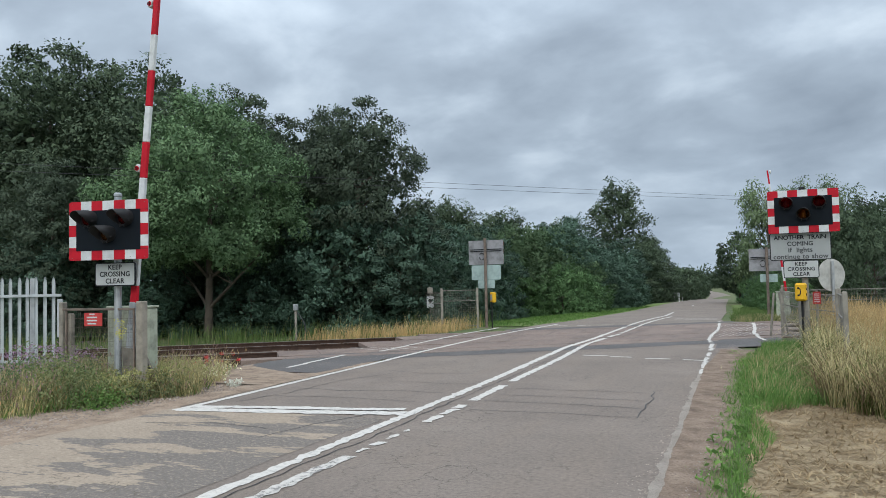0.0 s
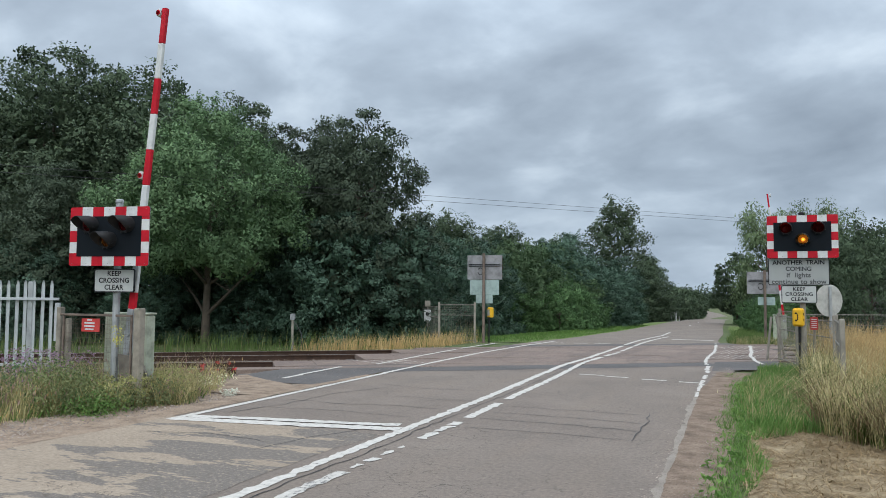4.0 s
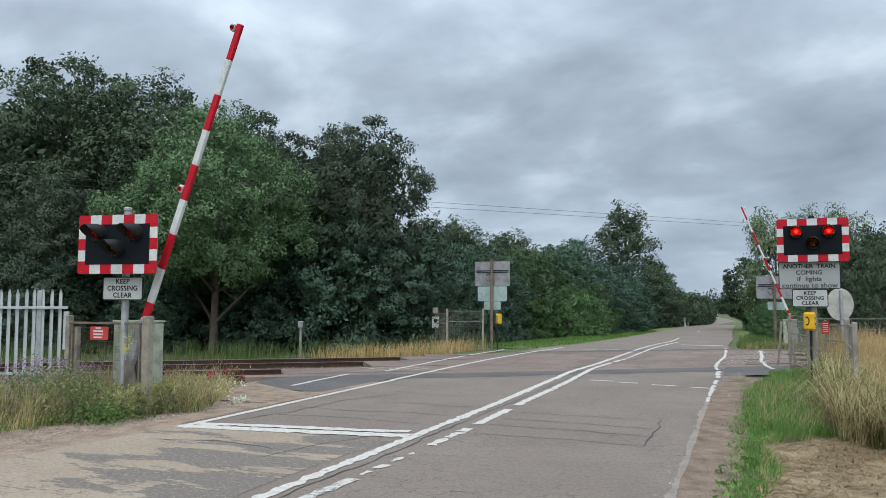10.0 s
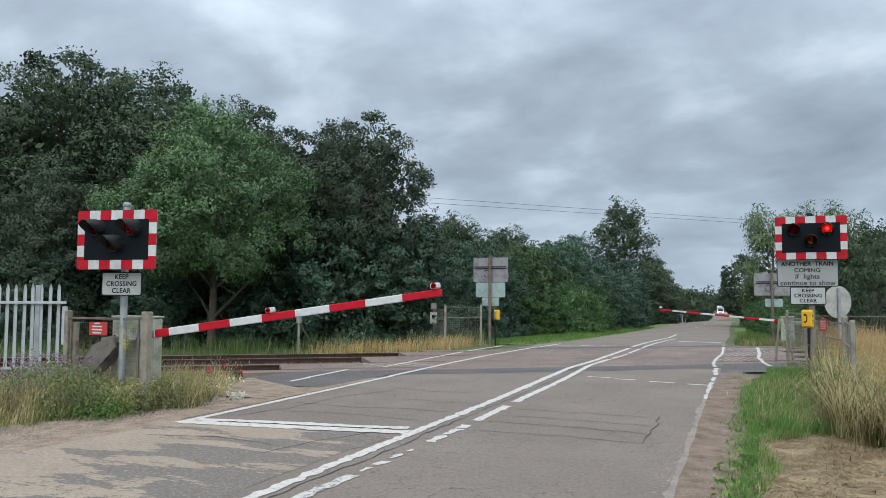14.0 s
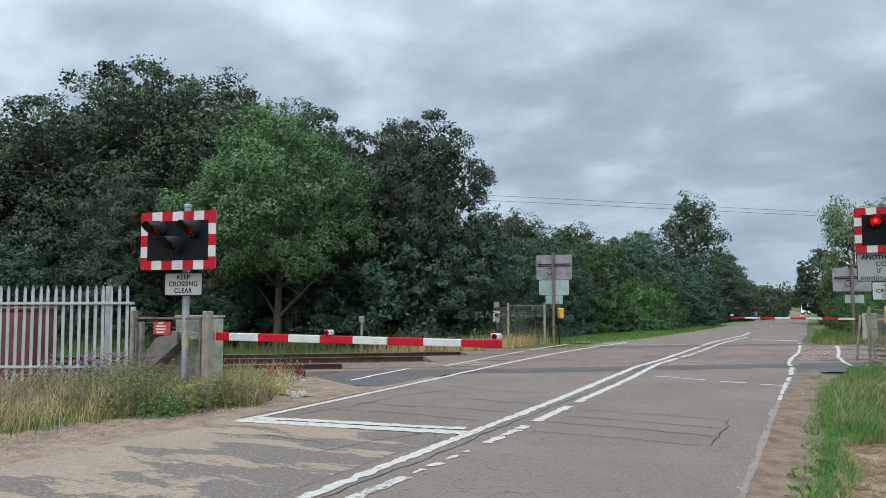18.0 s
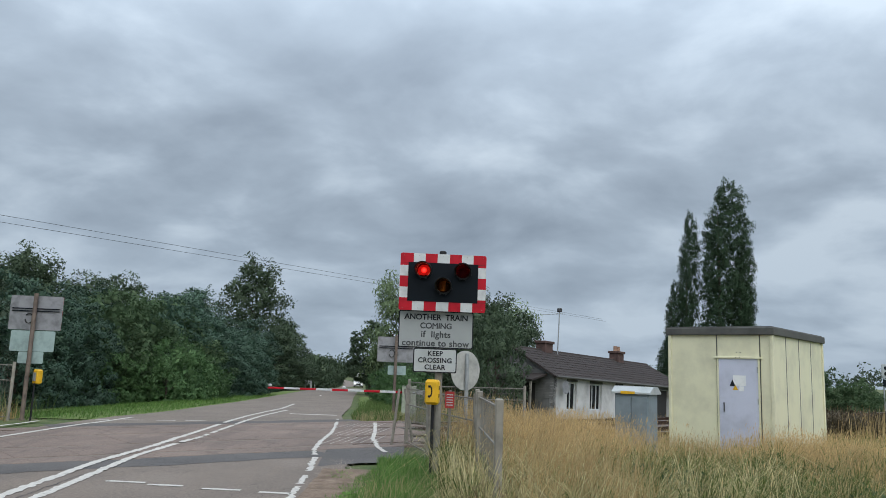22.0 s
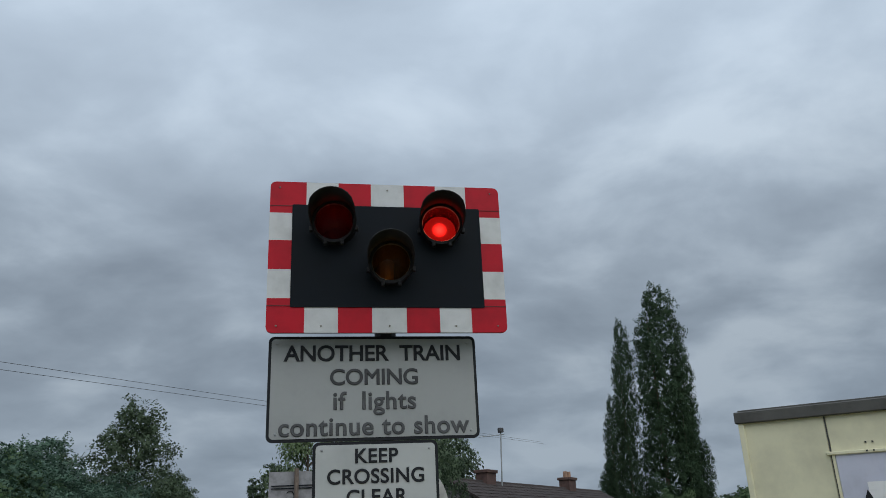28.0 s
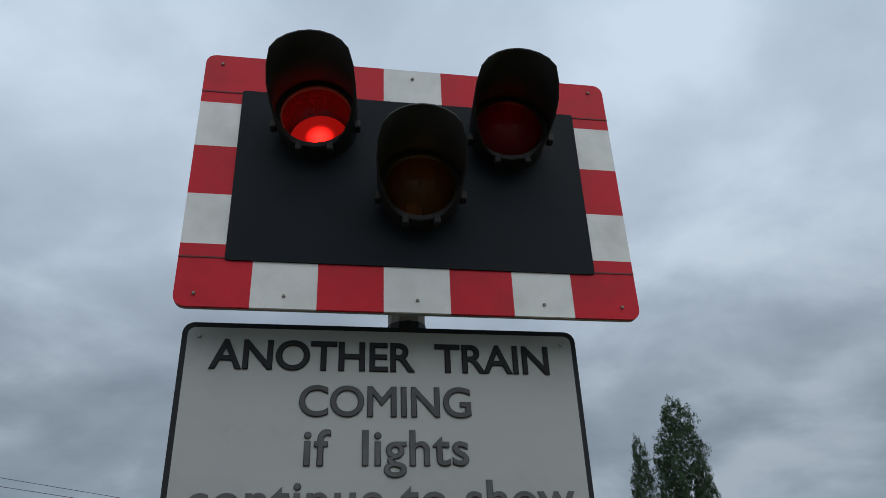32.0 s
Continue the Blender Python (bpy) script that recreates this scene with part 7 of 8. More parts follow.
    tussocks("pale_grass", rng, cx, cy, 20, (0.2, 0.5), (0.004, 0.008), 0.9, M_GRASS_PALE, "pale dry grass beside the shoulder")
    x, y = scatter(rng, 3000, -10.2, -7.35, 6.5, 8.6, lambda x, y: x < edge(y) - 0.1, 0.13)
    blades("weeds", rng, x, y, U(0.3, 0.72, len(x)), U(0.005, 0.010, len(x)), 0.25, M_GRASS_MIX, "tall dry stalks round the barrier machine")
    for mat, k, lab, box_, hh, sz in ((M_FLOWER_PINK, 420, "small pink flower heads on weeds", (-10.0, -8.5, 6.3, 7.6), (0.3, 0.8), 0.016), (M_SEED_PINK, 500, "dull pink seed heads among the weeds", (-12.5, -8.9, 6.2, 8.4), (0.12, 0.5), 0.02), (M_FLOWER_YG, 420, "yellow-green flower heads among dry stems", (-8.35, -7.5, 6.9, 8.6), (0.16, 0.46), 0.02), (M_FLOWER_CREAM, 90, "small pale daisy flowers", (-8.3, -7.5, 8.1, 9.4), (0.12, 0.34), 0.016),
                                      (M_RAGWORT, 26, "yellow ragwort flowers", (-7.67, -7.52, 6.8, 6.9), (0.89, 1.15), 0.013), (M_REDSIGN, 7, "red poppy flowers", (-8.75, -8.35, 9.6, 10.3), (0.25, 0.4), 0.035), (M_FLOWER_WHITE, 50, "clump of white campion by the road", (-7.42, -7.22, 8.78, 8.96), (0.02, 0.12), 0.02)):
        fx, fy = U(box_[0], box_[1], k), U(box_[2], box_[3], k)
        C = np.stack([fx, fy, gz(fx, fy) + U(*hh, k)], -1)
        tagged(quads_mesh("wild_flowers", leaves(rng, C, 0.02, 6, sz), mat), lab, "flowers", kind="stuff")
    # long grass between the railway and the wood
    x, y = scatter(rng, 20000, -34, -8.6, 2, 33, lambda x, y: (n_of(x, y) > 22.2) & (n_of(x, y) < 27) & (x < -9.0), 0.3)
    # the duller green carries the wood's shade in its colour
    blades("long_grass", rng, x, y, U(0.25, 0.75, len(x)), U(0.010, 0.022, len(x)), 0.2, M_GRASS_DULL, "long green grass below the wood, shade in its colour")
    x, y = scatter(rng, 9000, -26, -8.6, 8, 31, lambda x, y: (n_of(x, y) > 22.2) & (n_of(x, y) < 23.6) & (x < -9.4), 0.3)
    blades("verge_grass", rng, x, y, U(0.12, 0.36, len(x)), U(0.010, 0.020, len(x)), 0.25, M_GRASS_GREEN, "fresh green grass along the track's edge")
    x, y = scatter(rng, 6000, -26, -8.2, 8, 30, lambda x, y: (n_of(x, y) > 22.4) & (n_of(x, y) < 25.5) & (x < -8.5) & (rng.random(len(x)) < 0.25 + 0.75 * smooth01(-13.0, -11.0, x)), 0.3)
    blades("long_dry_grass", rng, x, y, U(0.4, 0.9, len(x)), U(0.008, 0.018, len(x)), 0.2, M_GRASS_MIX, "dry grass stems below the wood")
    x, y = scatter(rng, 5000, -12.4, -8.6, 18, 25, lambda x, y: (n_of(x, y) > 22.1) & (n_of(x, y) < 25.0) & (x < -8.9), 0.25)
    blades("ripe_grass", rng, x, y, U(0.2, 0.55, len(x)), U(0.008, 0.016, len(x)), 0.2, M_GRASS_TAN, "tan dry grass by the mesh enclosure")
    x, y = scatter(rng, 26000, -11.0, -6.1, 24.4, 56, lambda x, y: (x < centre_x(y) - half_w(y) - 0.3), 0.3)
    blades("verge_grass", rng, x, y, U(0.05, 0.16, len(x)), U(0.012, 0.03, len(x)), 0.3, M_GRASS_GREEN, "bright green mown verge beyond the rails")
    x = U(-8.1, -6.6, 7000); y = U(3.0, 14, 7000)
    pebbles("loose_gravel", rng, x, y, np.full(7000, -0.006), (0.005, 0.02), M_PEBBLE, "loose pebbles on the sandy shoulder")


M_SEED_PINK = leafy("pinkish_seed", (0.30, 0.19, 0.16), (0.42, 0.28, 0.24), (0.52, 0.38, 0.33), 0.8, 0.3)
M_FLOWER_PINK = leafy("pink_flower", (0.34, 0.20, 0.32), (0.44, 0.28, 0.41), (0.55, 0.40, 0.52))
M_FLOWER_YG = leafy("yellow_green_flower", (0.26, 0.28, 0.09), (0.38, 0.38, 0.15), (0.50, 0.46, 0.24), 0.7, 0.3)
M_RAGWORT = leafy("ragwort_yellow", (0.42, 0.40, 0.06), (0.55, 0.52, 0.10), (0.66, 0.62, 0.2), 0.7, 0.3)
M_FLOWER_WHITE = leafy("white_flower", (0.6, 0.6, 0.5), (0.7, 0.7, 0.62), (0.78, 0.78, 0.7))
verge_left()


def nz(y, k, a=0.05):
    """Uneven edge at several scales."""
    return a * (noise.noise(Vector((y * 0.9, k, 0))) + 0.6 * noise.noise(Vector((y * 3.1, k, 4))) + 0.4 * noise.noise(Vector((y * 9, k, 8))))


def dirt_strips():
    ys = list(np.arange(-2, 16.3, 0.06))
    edge = lambda y: -0.48 - 0.031 * (max(y, 3) - 6) + 0.18 * float(smooth01(12.5, 16, y))
    ribbon("road_dust", ys[:240], lambda y: edge(y) - 0.065 + nz(y, 1, 0.06), lambda y: edge(y) + 0.04, 0.004, M_DUST, "pale dust along the road edge", "dirt", 0)
    ribbon("dirt_shoulder", ys, lambda y: edge(y) + nz(y, 2, 0.03), lambda y: 0.0 + nz(y, 3, 0.07) + 0.34 * float(smooth01(14.0, 16.6, y)), lambda x, y: 0.008 - 0.045 * float(smooth01(-0.34, 0.0, x)) * float(smooth01(14.5, 13.5, y)), M_DIRT2, "reddish gravelly soil along the road edge", "dirt", 0)
    ribbon("dirt_shoulder", list(np.arange(-12, 12.5, 0.08)), lambda y: -8.0 - 1.0 * float(smooth01(7.5, 2, y)) + nz(y, 5, 0.15), lambda y: -6.66 - 0.014 * max(0, y - 7) + nz(y, 6, 0.05), lambda x, y: 0.008 - 0.02 * float(smooth01(-6.8, -7.4, x)) - 0.0035 * float(smooth01(-6.8, -6.66, x)), M_DIRT, "bare sandy dirt shoulder by the road", "dirt", 0)
    ribbon("footway", list(np.arange(10.6, 15.4, 0.08)), lambda y: -9.0 + nz(y, 17, 0.2), lambda y: -6.78 - 0.012 * (y - 7) + nz(y, 18, 0.05), 0.003, M_DARKROAD, "dark worn asphalt footway beside the road", "footway", 0)
    ribbon("dirt_patch", list(np.arange(9.0, 11.6, 0.06)), lambda y: -9.0 + nz(y, 7, 0.2), lambda y: -6.78 - 0.012 * (y - 7) - 2.1 * float(smooth01(9.9, 11.6, y)) + nz(y, 8, 0.12), 0.007, M_DIRT, "sandy gravel beside the footway", "dirt", 0)
    ribbon("mown_patch", list(np.arange(2, 9.6, 0.08)), lambda y: 0.14 + nz(y, 9, 0.12), lambda y: float(tall_edge(np.array(y))) + 0.45 + nz(y, 10, 0.15), lambda x, y: gzf(x, y) + 0.012, M_STRAW, "mown verge with dry brown straw", "dirt", 0)
    ribbon("mown_verge", list(np.arange(24.3, 75, 0.5)), lambda y: float(centre_x(y) - half_w(y)) - 5.5 + nz(y, 11, 0.5), lambda y: float(centre_x(y) - half_w(y)) - 0.12 + nz(y, 12, 0.12), lambda x, y: gzf(x, y) + 0.02, M_TURF, "bright green mown verge along the far road", "grass", 0)
    ribbon("mown_verge", list(np.arange(27.5, 60, 0.5)), lambda y: float(centre_x(y) + half_w(y)) + 0.42 + nz(y, 13, 0.3), lambda y: float(centre_x(y) + half_w(y)) + 2.2 + nz(y, 14, 0.4), lambda x, y: gzf(x, y) + 0.02, M_TURF, "green verge beside the far road", "grass", 0)
    ribbon("paddock_turf", list(np.arange(-40, 18, 0.2)), lambda y: max(float(paddock(y)), 2.75) - 0.35 + nz(y, 15, 0.2), lambda y: 45.0, lambda x, y: gzf(x, y) + 0.055, M_TURF, "short green grass of the paddock", "grass", 0)
    # footway apron at the right end of the deck
    V, F = [], []
    for i in range(31):
        n0 = (13.6, 15.5)
        for k, n in enumerate(n0):
            s = s_at(-0.75 + 1.35 * i / 30, n)
            p = on_track(s, n + wob(s, k + 2, 0.06), 0.002)
            V.append(p[:])
        if i:
            F.append((2 * i - 2, 2 * i, 2 * i + 1, 2 * i - 1))
    tagged(from_arrays("footway_apron", V, F, M_DARKROAD), "dark asphalt footway at the end of the crossing deck", "footway", kind="structure")


dirt_strips()


# ---- railway equipment, fences ----
def equipment_shed():
    """Cream panelled relay building, turned 45 degrees to the road."""
    s = thing("equipment_shed", "cream panelled railway equipment shed with a lilac grey door", "shed", pose(8.25, 20.09, -0.1, 0, 0, 45.7))
    # local x: along the long side; local y: along the door side
    LX, LY, H = 3.7, 2.24, 2.62
    part("core", boxed((LX / 2, LY / 2, H / 2), (LX - 0.12, LY - 0.12, H - 0.02)), M_CREAM, s)
    part("plinth", boxed((LX / 2, LY / 2, 0.06), (LX + 0.04, LY + 0.04, 0.16), 0.01), M_CONC, s, "concrete plinth")
    # long side panels, y = 0
    n = 4
    for k in range(n):
        w = LX / n
        part("wall_panel", boxed((w * (k + 0.5), 0.03, H / 2 + 0.06), (w - 0.022, 0.06, H - 0.12), 0.008), M_CREAM, s)
        part("wall_panel", boxed((w * (k + 0.5), LY - 0.03, H / 2 + 0.06), (w - 0.022, 0.06, H - 0.12), 0.008), M_CREAM, s)
    for k in range(1, n):
        part("panel_joint", boxed((LX / n * k, 0.012, H / 2 + 0.06), (0.026, 0.03, H - 0.14)), M_ROOFEDGE, s, "dark seam between panels")
    for yy in (0.25, 1.17):
        part("panel_joint", boxed((0.012, yy, H / 2 + 0.06), (0.03, 0.012, H - 0.14)), M_ROOFEDGE, s)
    # door side, x = 0; the door lies between y0 and y1
    y0, y1, hd = 0.28, 1.14, 2.06
    for a, b, z0, z1 in ((0.0, y0 - 0.03, 0.12, H), (y1 + 0.03, LY, 0.12, H), (y0 - 0.03, y1 + 0.03, hd + 0.06, H)):
        part("wall_panel", boxed((0.03, (a + b) / 2, (z0 + z1) / 2), (0.06, b - a - 0.02, z1 - z0), 0.008), M_CREAM, s)
    part("wall_panel", boxed((LX - 0.03, LY / 2, H / 2 + 0.06), (0.06, LY, H - 0.12), 0.008), M_CREAM, s)
    for x, y in ((0.0, 0.0), (0.0, LY), (LX, 0.0), (LX, LY)):
        part("corner_trim", boxed((x, y, H / 2 + 0.04), (0.075, 0.075, H - 0.1), 0.01), M_CREAM, s, "cream corner trim")
    door = part("door", boxed((0.0, (y0 + y1) / 2, hd / 2 + 0.08), (0.05, y1 - y0 - 0.03, hd - 0.10), 0.008), M_DOORGREY, s, "pale lilac grey steel door")
    for yy in (y0 - 0.005, y1 + 0.005):
        part("door_frame", boxed((-0.005, yy, hd / 2 + 0.08), (0.06, 0.035, hd - 0.06), 0.005), M_CREAM, s)
    part("drip_bar", boxed((-0.02, (y0 + y1) / 2, hd + 0.045), (0.07, y1 - y0 + 0.16, 0.045), 0.008), M_CREAM, s, "rain drip bar over the door")
    part("handle", tubed((-0.06, y1 - 0.13, 0.95), (-0.06, y1 - 0.13, 1.15), 0.012, n=8), M_HOOD, door, "dark upright door handle")
    for z in (0.5, 1.2, 1.85):
        part("hinge", tubed((-0.03, y0 + 0.02, z - 0.06), (-0.03, y0 + 0.02, z + 0.06), 0.012, n=8), M_GALV, door)
    part("notice", boxed((-0.028, 0.68, 1.62), (0.004, 0.27, 0.22)), M_PAPER, door, "white paper notice")
    part("notice", boxed((-0.028, 0.64, 1.45), (0.004, 0.10, 0.10)), M_PAPER, door, "small pale label")
    bm = bmesh.new()
    a = [bm.verts.new((-0.031, 0.77 + y, 1.42 + z)) for y, z in ((-0.06, 0), (0.06, 0), (0, 0.11))]
    bm.faces.new(a)
    part("warning_triangle", bm, M_YELLOW, door, "yellow warning triangle")
    bm = bmesh.new()
    a = [bm.verts.new((-0.031, 0.83 + y, 1.50 + z)) for y, z in ((-0.06, 0), (0.06, 0), (0, 0.14))]
    bm.faces.new(a)
    part("warning_triangle", bm, M_LETTER, door, "black warning figure patch")
    for yy in (0.66, 0.74):
        for z in (hd + 0.05, hd + 0.16):
            part("vent_hole", boxed((-0.006 if z > hd + 0.1 else -0.058, yy, z), (0.01, 0.02, 0.02)), M_LETTER, s)
    part("roof", boxed((LX / 2, LY / 2, H + 0.05), (LX + 0.14, LY + 0.14, 0.16), 0.012), M_ROOFEDGE, s, "flat dark roof edge")
    part("roof_sheet", boxed((LX / 2, LY / 2, H + 0.14), (LX + 0.04, LY + 0.04, 0.03), 0.005), M_ROOFEDGE, s)


equipment_shed()


def cabinet():
    s = thing("apparatus_cabinet", "grey-blue steel apparatus cabinet with a pale pitched lid", "cabinet", pose(4.72, 18.1, -0.1, 0, 0, -38))
    part("body", boxed((0, 0, 0.66), (0.62, 0.46, 1.32), 0.015), M_CABINET, s)
    for x in (-0.15, 0.15):
        d = part("door", boxed((x, -0.238, 0.66), (0.285, 0.02, 1.22), 0.008), M_CABINET, s)
        part("handle", boxed((x + (0.1 if x < 0 else -0.1), -0.255, 0.7), (0.02, 0.02, 0.12), 0.004), M_GALV, d)
    bm = bmesh.new()
    pr = [(-0.28, 0), (0.28, 0), (0.28, 0.03), (0.1, 0.13), (-0.1, 0.13), (-0.28, 0.03)]
    f = [bm.verts.new((-0.36, a, 1.32 + b)) for a, b in pr]
    g = [bm.verts.new((0.36, a, 1.32 + b)) for a, b in pr]
    bm.faces.new(f); bm.faces.new(g[::-1])
    for k in range(6):
        bm.faces.new((f[k], g[k], g[(k + 1) % 6], f[(k + 1) % 6]))
    part("lid", bm, M_CABTOP, s, "pale weathered pitched lid")
    part("label_strip", boxed((-0.05, -0.283, 1.34), (0.26, 0.006, 0.045)), M_YELLOW, s, "yellow label strip")


cabinet()


def wire(bm, a, b, r=0.0019):
    tube(bm, a, b, r, r, 4, caps=False)


def mesh_fence(name, p0, p1, h, label, posts=True, post_mat=M_POST, step=0.055, rows=5):
    """Welded mesh panel between two round-capped posts."""
    a, b = Vector((*p0, gzf(*p0) - 0.03)), Vector((*p1, gzf(*p1) - 0.03))
    ln = (b - a).length
    ang = math.degrees(math.atan2(b.y - a.y, b.x - a.x))
    f = thing(name, label, "fence", pose(a.x, a.y, a.z, 0, 0, ang))
    if posts:
        for x in (0, ln):
            part("post", boxed((x, 0, (h + 0.06) / 2), (0.072, 0.072, h + 0.06), 0.012), post_mat, f)
    for z in (0.12, h * 0.72, h - 0.02):
        part("fence_rail", boxed((ln / 2, 0, z), (ln, 0.02, 0.02), 0.003), M_WIRE, f)
    k = int(ln / step)
    up = None
    for i in range(1, k):
        m = pose(ln * i / k, -0.014, 0.06)
        if up is None:
            bm = bmesh.new()
            wire(bm, (0, 0, 0), (0, 0, h - 0.06))
            up = part("upright_wire", bm, M_WIRE, f)
            up.matrix_local = m
        else:
            share(up, m, f, "upright_wire")
    cross = None
    for j in range(rows * 2):
        m = pose(0, -0.02, 0.1 + (h - 0.15) * j / (rows * 2 - 1))
        if cross is None:
            bm = bmesh.new()
            wire(bm, (0, 0, 0), (ln, 0, 0))
            cross = part("cross_wire", bm, M_WIRE, f)
            cross.matrix_local = m
        else:
            share(cross, m, f, "cross_wire")
    return f


def fences_right():
    P2, B, A, E = (1.33, 11.3), (1.43, 13.75), (1.62, 15.75), (0.68, 20.35)
    mesh_fence("mesh_fence", P2, B, 1.3, "weathered grey mesh fence panel beside the verge", post_mat=M_POST)
    # pedestrian gate
    g = mesh_fence("metal_gate", (1.45, 13.95), (1.60, 15.6), 1.28, "grey steel frame gate with mesh infill", post_mat=M_POST)
    tagged(g, category="gate")
    part("latch", boxed((0.12, -0.05, 0.7), (0.12, 0.03, 0.16), 0.01), M_RUSTPOST, g, "rusty gate latch")
    part("brace", tubed((0.05, 0.0, 0.15), (1.6, 0.0, 0.85), 0.018, n=8), M_POST, g)
    mesh_fence("mesh_fence", (1.62, 15.95), (1.05, 18.3), 1.22, "galvanised mesh fence running to the railway", post_mat=M_POST)
    mesh_fence("mesh_fence", (1.03, 18.45), E, 1.2, "galvanised mesh fence ending at the rails", post_mat=M_POST)
    for x, y, tx in ((0.62, 20.55, 0.22), (0.50, 20.1, -0.12)):
        s = thing("leaning_post", "thin leaning grey fence post by the rails", "post", pose(x, y, -0.12))
        part("shaft", tubed((tx, 0, 0), (0, 0, 1.22), 0.028, n=8), M_POST, s)
    # beyond the railway
    mesh_fence("mesh_fence", (0.85, 28.2), (1.4, 25.6), 1.25, "mesh fence beyond the rails by the barrier", post_mat=M_POST, step=0.09)
    mesh_fence("mesh_fence", (1.4, 25.6), (4.2, 26.9), 1.25, "mesh fence along the far side of the railway", post_mat=M_POST, step=0.09)
    n = thing("notice", "small red trespass notice on a fence post", "sign", pose(1.28, 16.72, -0.1, 0, 0, -10))
    part("stake", tubed((0.0, 0.03, 0), (0.0, 0.03, 1.3), 0.025, n=8), M_POST, n)
    p = part("plate", rounded_plate(0.145, 0.26, 0.006, 0.012), M_REDSIGN, n, "red notice plate")
    p.matrix_local = pose(0, 0, 1.15)
    for z in (0.08, 0.04, 0.0, -0.04, -0.08):
        o = part("text_bar", boxed((0, -0.002, z), (0.10, 0.002, 0.014)), M_WHITE, p)
    # round sign seen from behind
    s = thing("round_sign", "pale grey back of a round road sign", "sign", pose(1.80, 19.5, -0.1, 0, 0, 38))
    part("post", tubed((0, 0.0, 0), (0, 0.0, 1.95), 0.038, n=10), M_GALV, s)
    bm = tubed((0, 0.04, 1.62), (0, 0.05, 1.62), 0.385, n=40)
    part("plate", bm, M_ROUNDBACK, s, "pale grey sign back")
    part("channel", boxed((0.02, 0.025, 1.62), (0.05, 0.03, 0.62), 0.004), M_GALV, s)


fences_right()


def fences_left():
    # palisade fence parallel to the railway
    p = Vector((-11.72, 9.40, -0.08))
    d = Vector((-math.cos(radians(27)), -math.sin(radians(27)), 0))
    f = thing("palisade_fence", "galvanised steel palisade fence with pointed pales", "fence", pose(p.x, p.y, p.z, 0, 0, 180 + 27))
    bm = bmesh.new()
    w, h = 0.031, 1.86
    prof = [(-w, 0.0), (-w * 0.5, -0.014), (w * 0.5, -0.014), (w, 0.0), (w, 0.005), (w * 0.5, -0.008), (-w * 0.5, -0.008), (-w, 0.005)]
    rows = []
    for z, k in ((0.05, 1.0), (h - 0.10, 1.0), (h - 0.03, 0.62), (h, 0.2)):
        rows.append([bm.verts.new((a * k, b + (0.012 if z == h else 0), z)) for a, b in prof])
    for lo, hi in zip(rows, rows[1:]):
        for k in range(8):
            bm.faces.new((lo[k], lo[(k + 1) % 8], hi[(k + 1) % 8], hi[k]))
    bm.faces.new(rows[-1])
    bm.faces.new(rows[0][::-1])
    first = part("pale", bm, M_PALE, f)
    first.matrix_local = pose(0.10, -0.035, 0)
    for k in range(1, 46):
        share(first, pose(0.10 + 0.152 * k, -0.035 + random.uniform(-0.004, 0.004), random.uniform(-0.01, 0.01), 0, random.uniform(-0.5, 0.5), 0), f, "pale")
    for z in (0.32, 1.52):
        part("fence_rail", boxed((3.5, 0, z), (7.1, 0.04, 0.05), 0.004), M_PALE, f)
    for x in (0.48, 3.2, 5.95):
        part("post", boxed((x, -0.06, 0.92), (0.09, 0.06, 1.84), 0.006), M_GALV, f)
    part("end_stop", boxed((-0.03, 0, 1.1), (0.09, 0.05, 0.7), 0.006), M_PALE, f)
    # rusty wicket with wire and a red notice
    g = thing("wicket_gate", "rusty framed wire gate between timber posts", "gate", pose(-9.33, 7.46, -0.08))
    L = 1.46
    part("gate_post", boxed((0, 0, 0.70), (0.085, 0.09, 1.46), 0.012), M_WOODPOST, g, "weathered timber gate post")
    part("gate_post", boxed((0.13, 0.03, 0.62), (0.075, 0.08, 1.28), 0.012), M_WOODPOST, g)
    for z in (0.2, 1.32):
        part("gate_rail", boxed((L / 2, -0.03, z), (L - 0.06, 0.025, 0.032), 0.004), M_RUSTPOST, g)
    for x in (0.10, L - 0.05):
        part("gate_stile", boxed((x, -0.03, 0.76), (0.03, 0.025, 1.12), 0.004), M_RUSTPOST, g)
    bm = bmesh.new()
    for i in range(30):
        x = 0.12 + (L - 0.18) * i / 29
        wire(bm, (x, -0.03, 0.2), (x, -0.03, 1.32), 0.0014)
    for j in range(18):
        z = 0.2 + 1.12 * j / 17
        wire(bm, (0.12, -0.03, z), (L - 0.06, -0.03, z), 0.0014)
    part("wire_mesh", bm, M_RUSTPOST, g, "rusty square wire mesh")
    n = part("notice_plate", rounded_plate(0.350, 0.190, 0.006, 0.01), M_REDSIGN, g, "red notice plate with white writing")
    n.matrix_local = pose(0.655, -0.05, 1.175)
    for z, w in ((0.075, 0.10), (0.03, 0.2), (-0.015, 0.2), (-0.06, 0.17)):
        part("text_bar", boxed((-0.02, -0.002, z), (w, 0.002, 0.022)), M_WHITE, n)
    # stout timber post beside the barrier machine
    t = thing("timber_post", "stout weathered timber post beside the barrier machine", "post", pose(-7.81, 7.44, -0.1))
    part("shaft", boxed((0.025, 0, 0.72), (0.118, 0.12, 1.46), 0.014), M_WOODPOST, t)
    # red-brown relay container behind the palisade
    c = thing("equipment_container", "dull red-brown trackside container behind the palisade fence", "container", pose(-15.9, 9.1, -0.15, 0, 0, 30))
    part("body", boxed((0, 0, 0.72), (2.6, 1.0, 1.44), 0.02), M_CONTAINER, c)
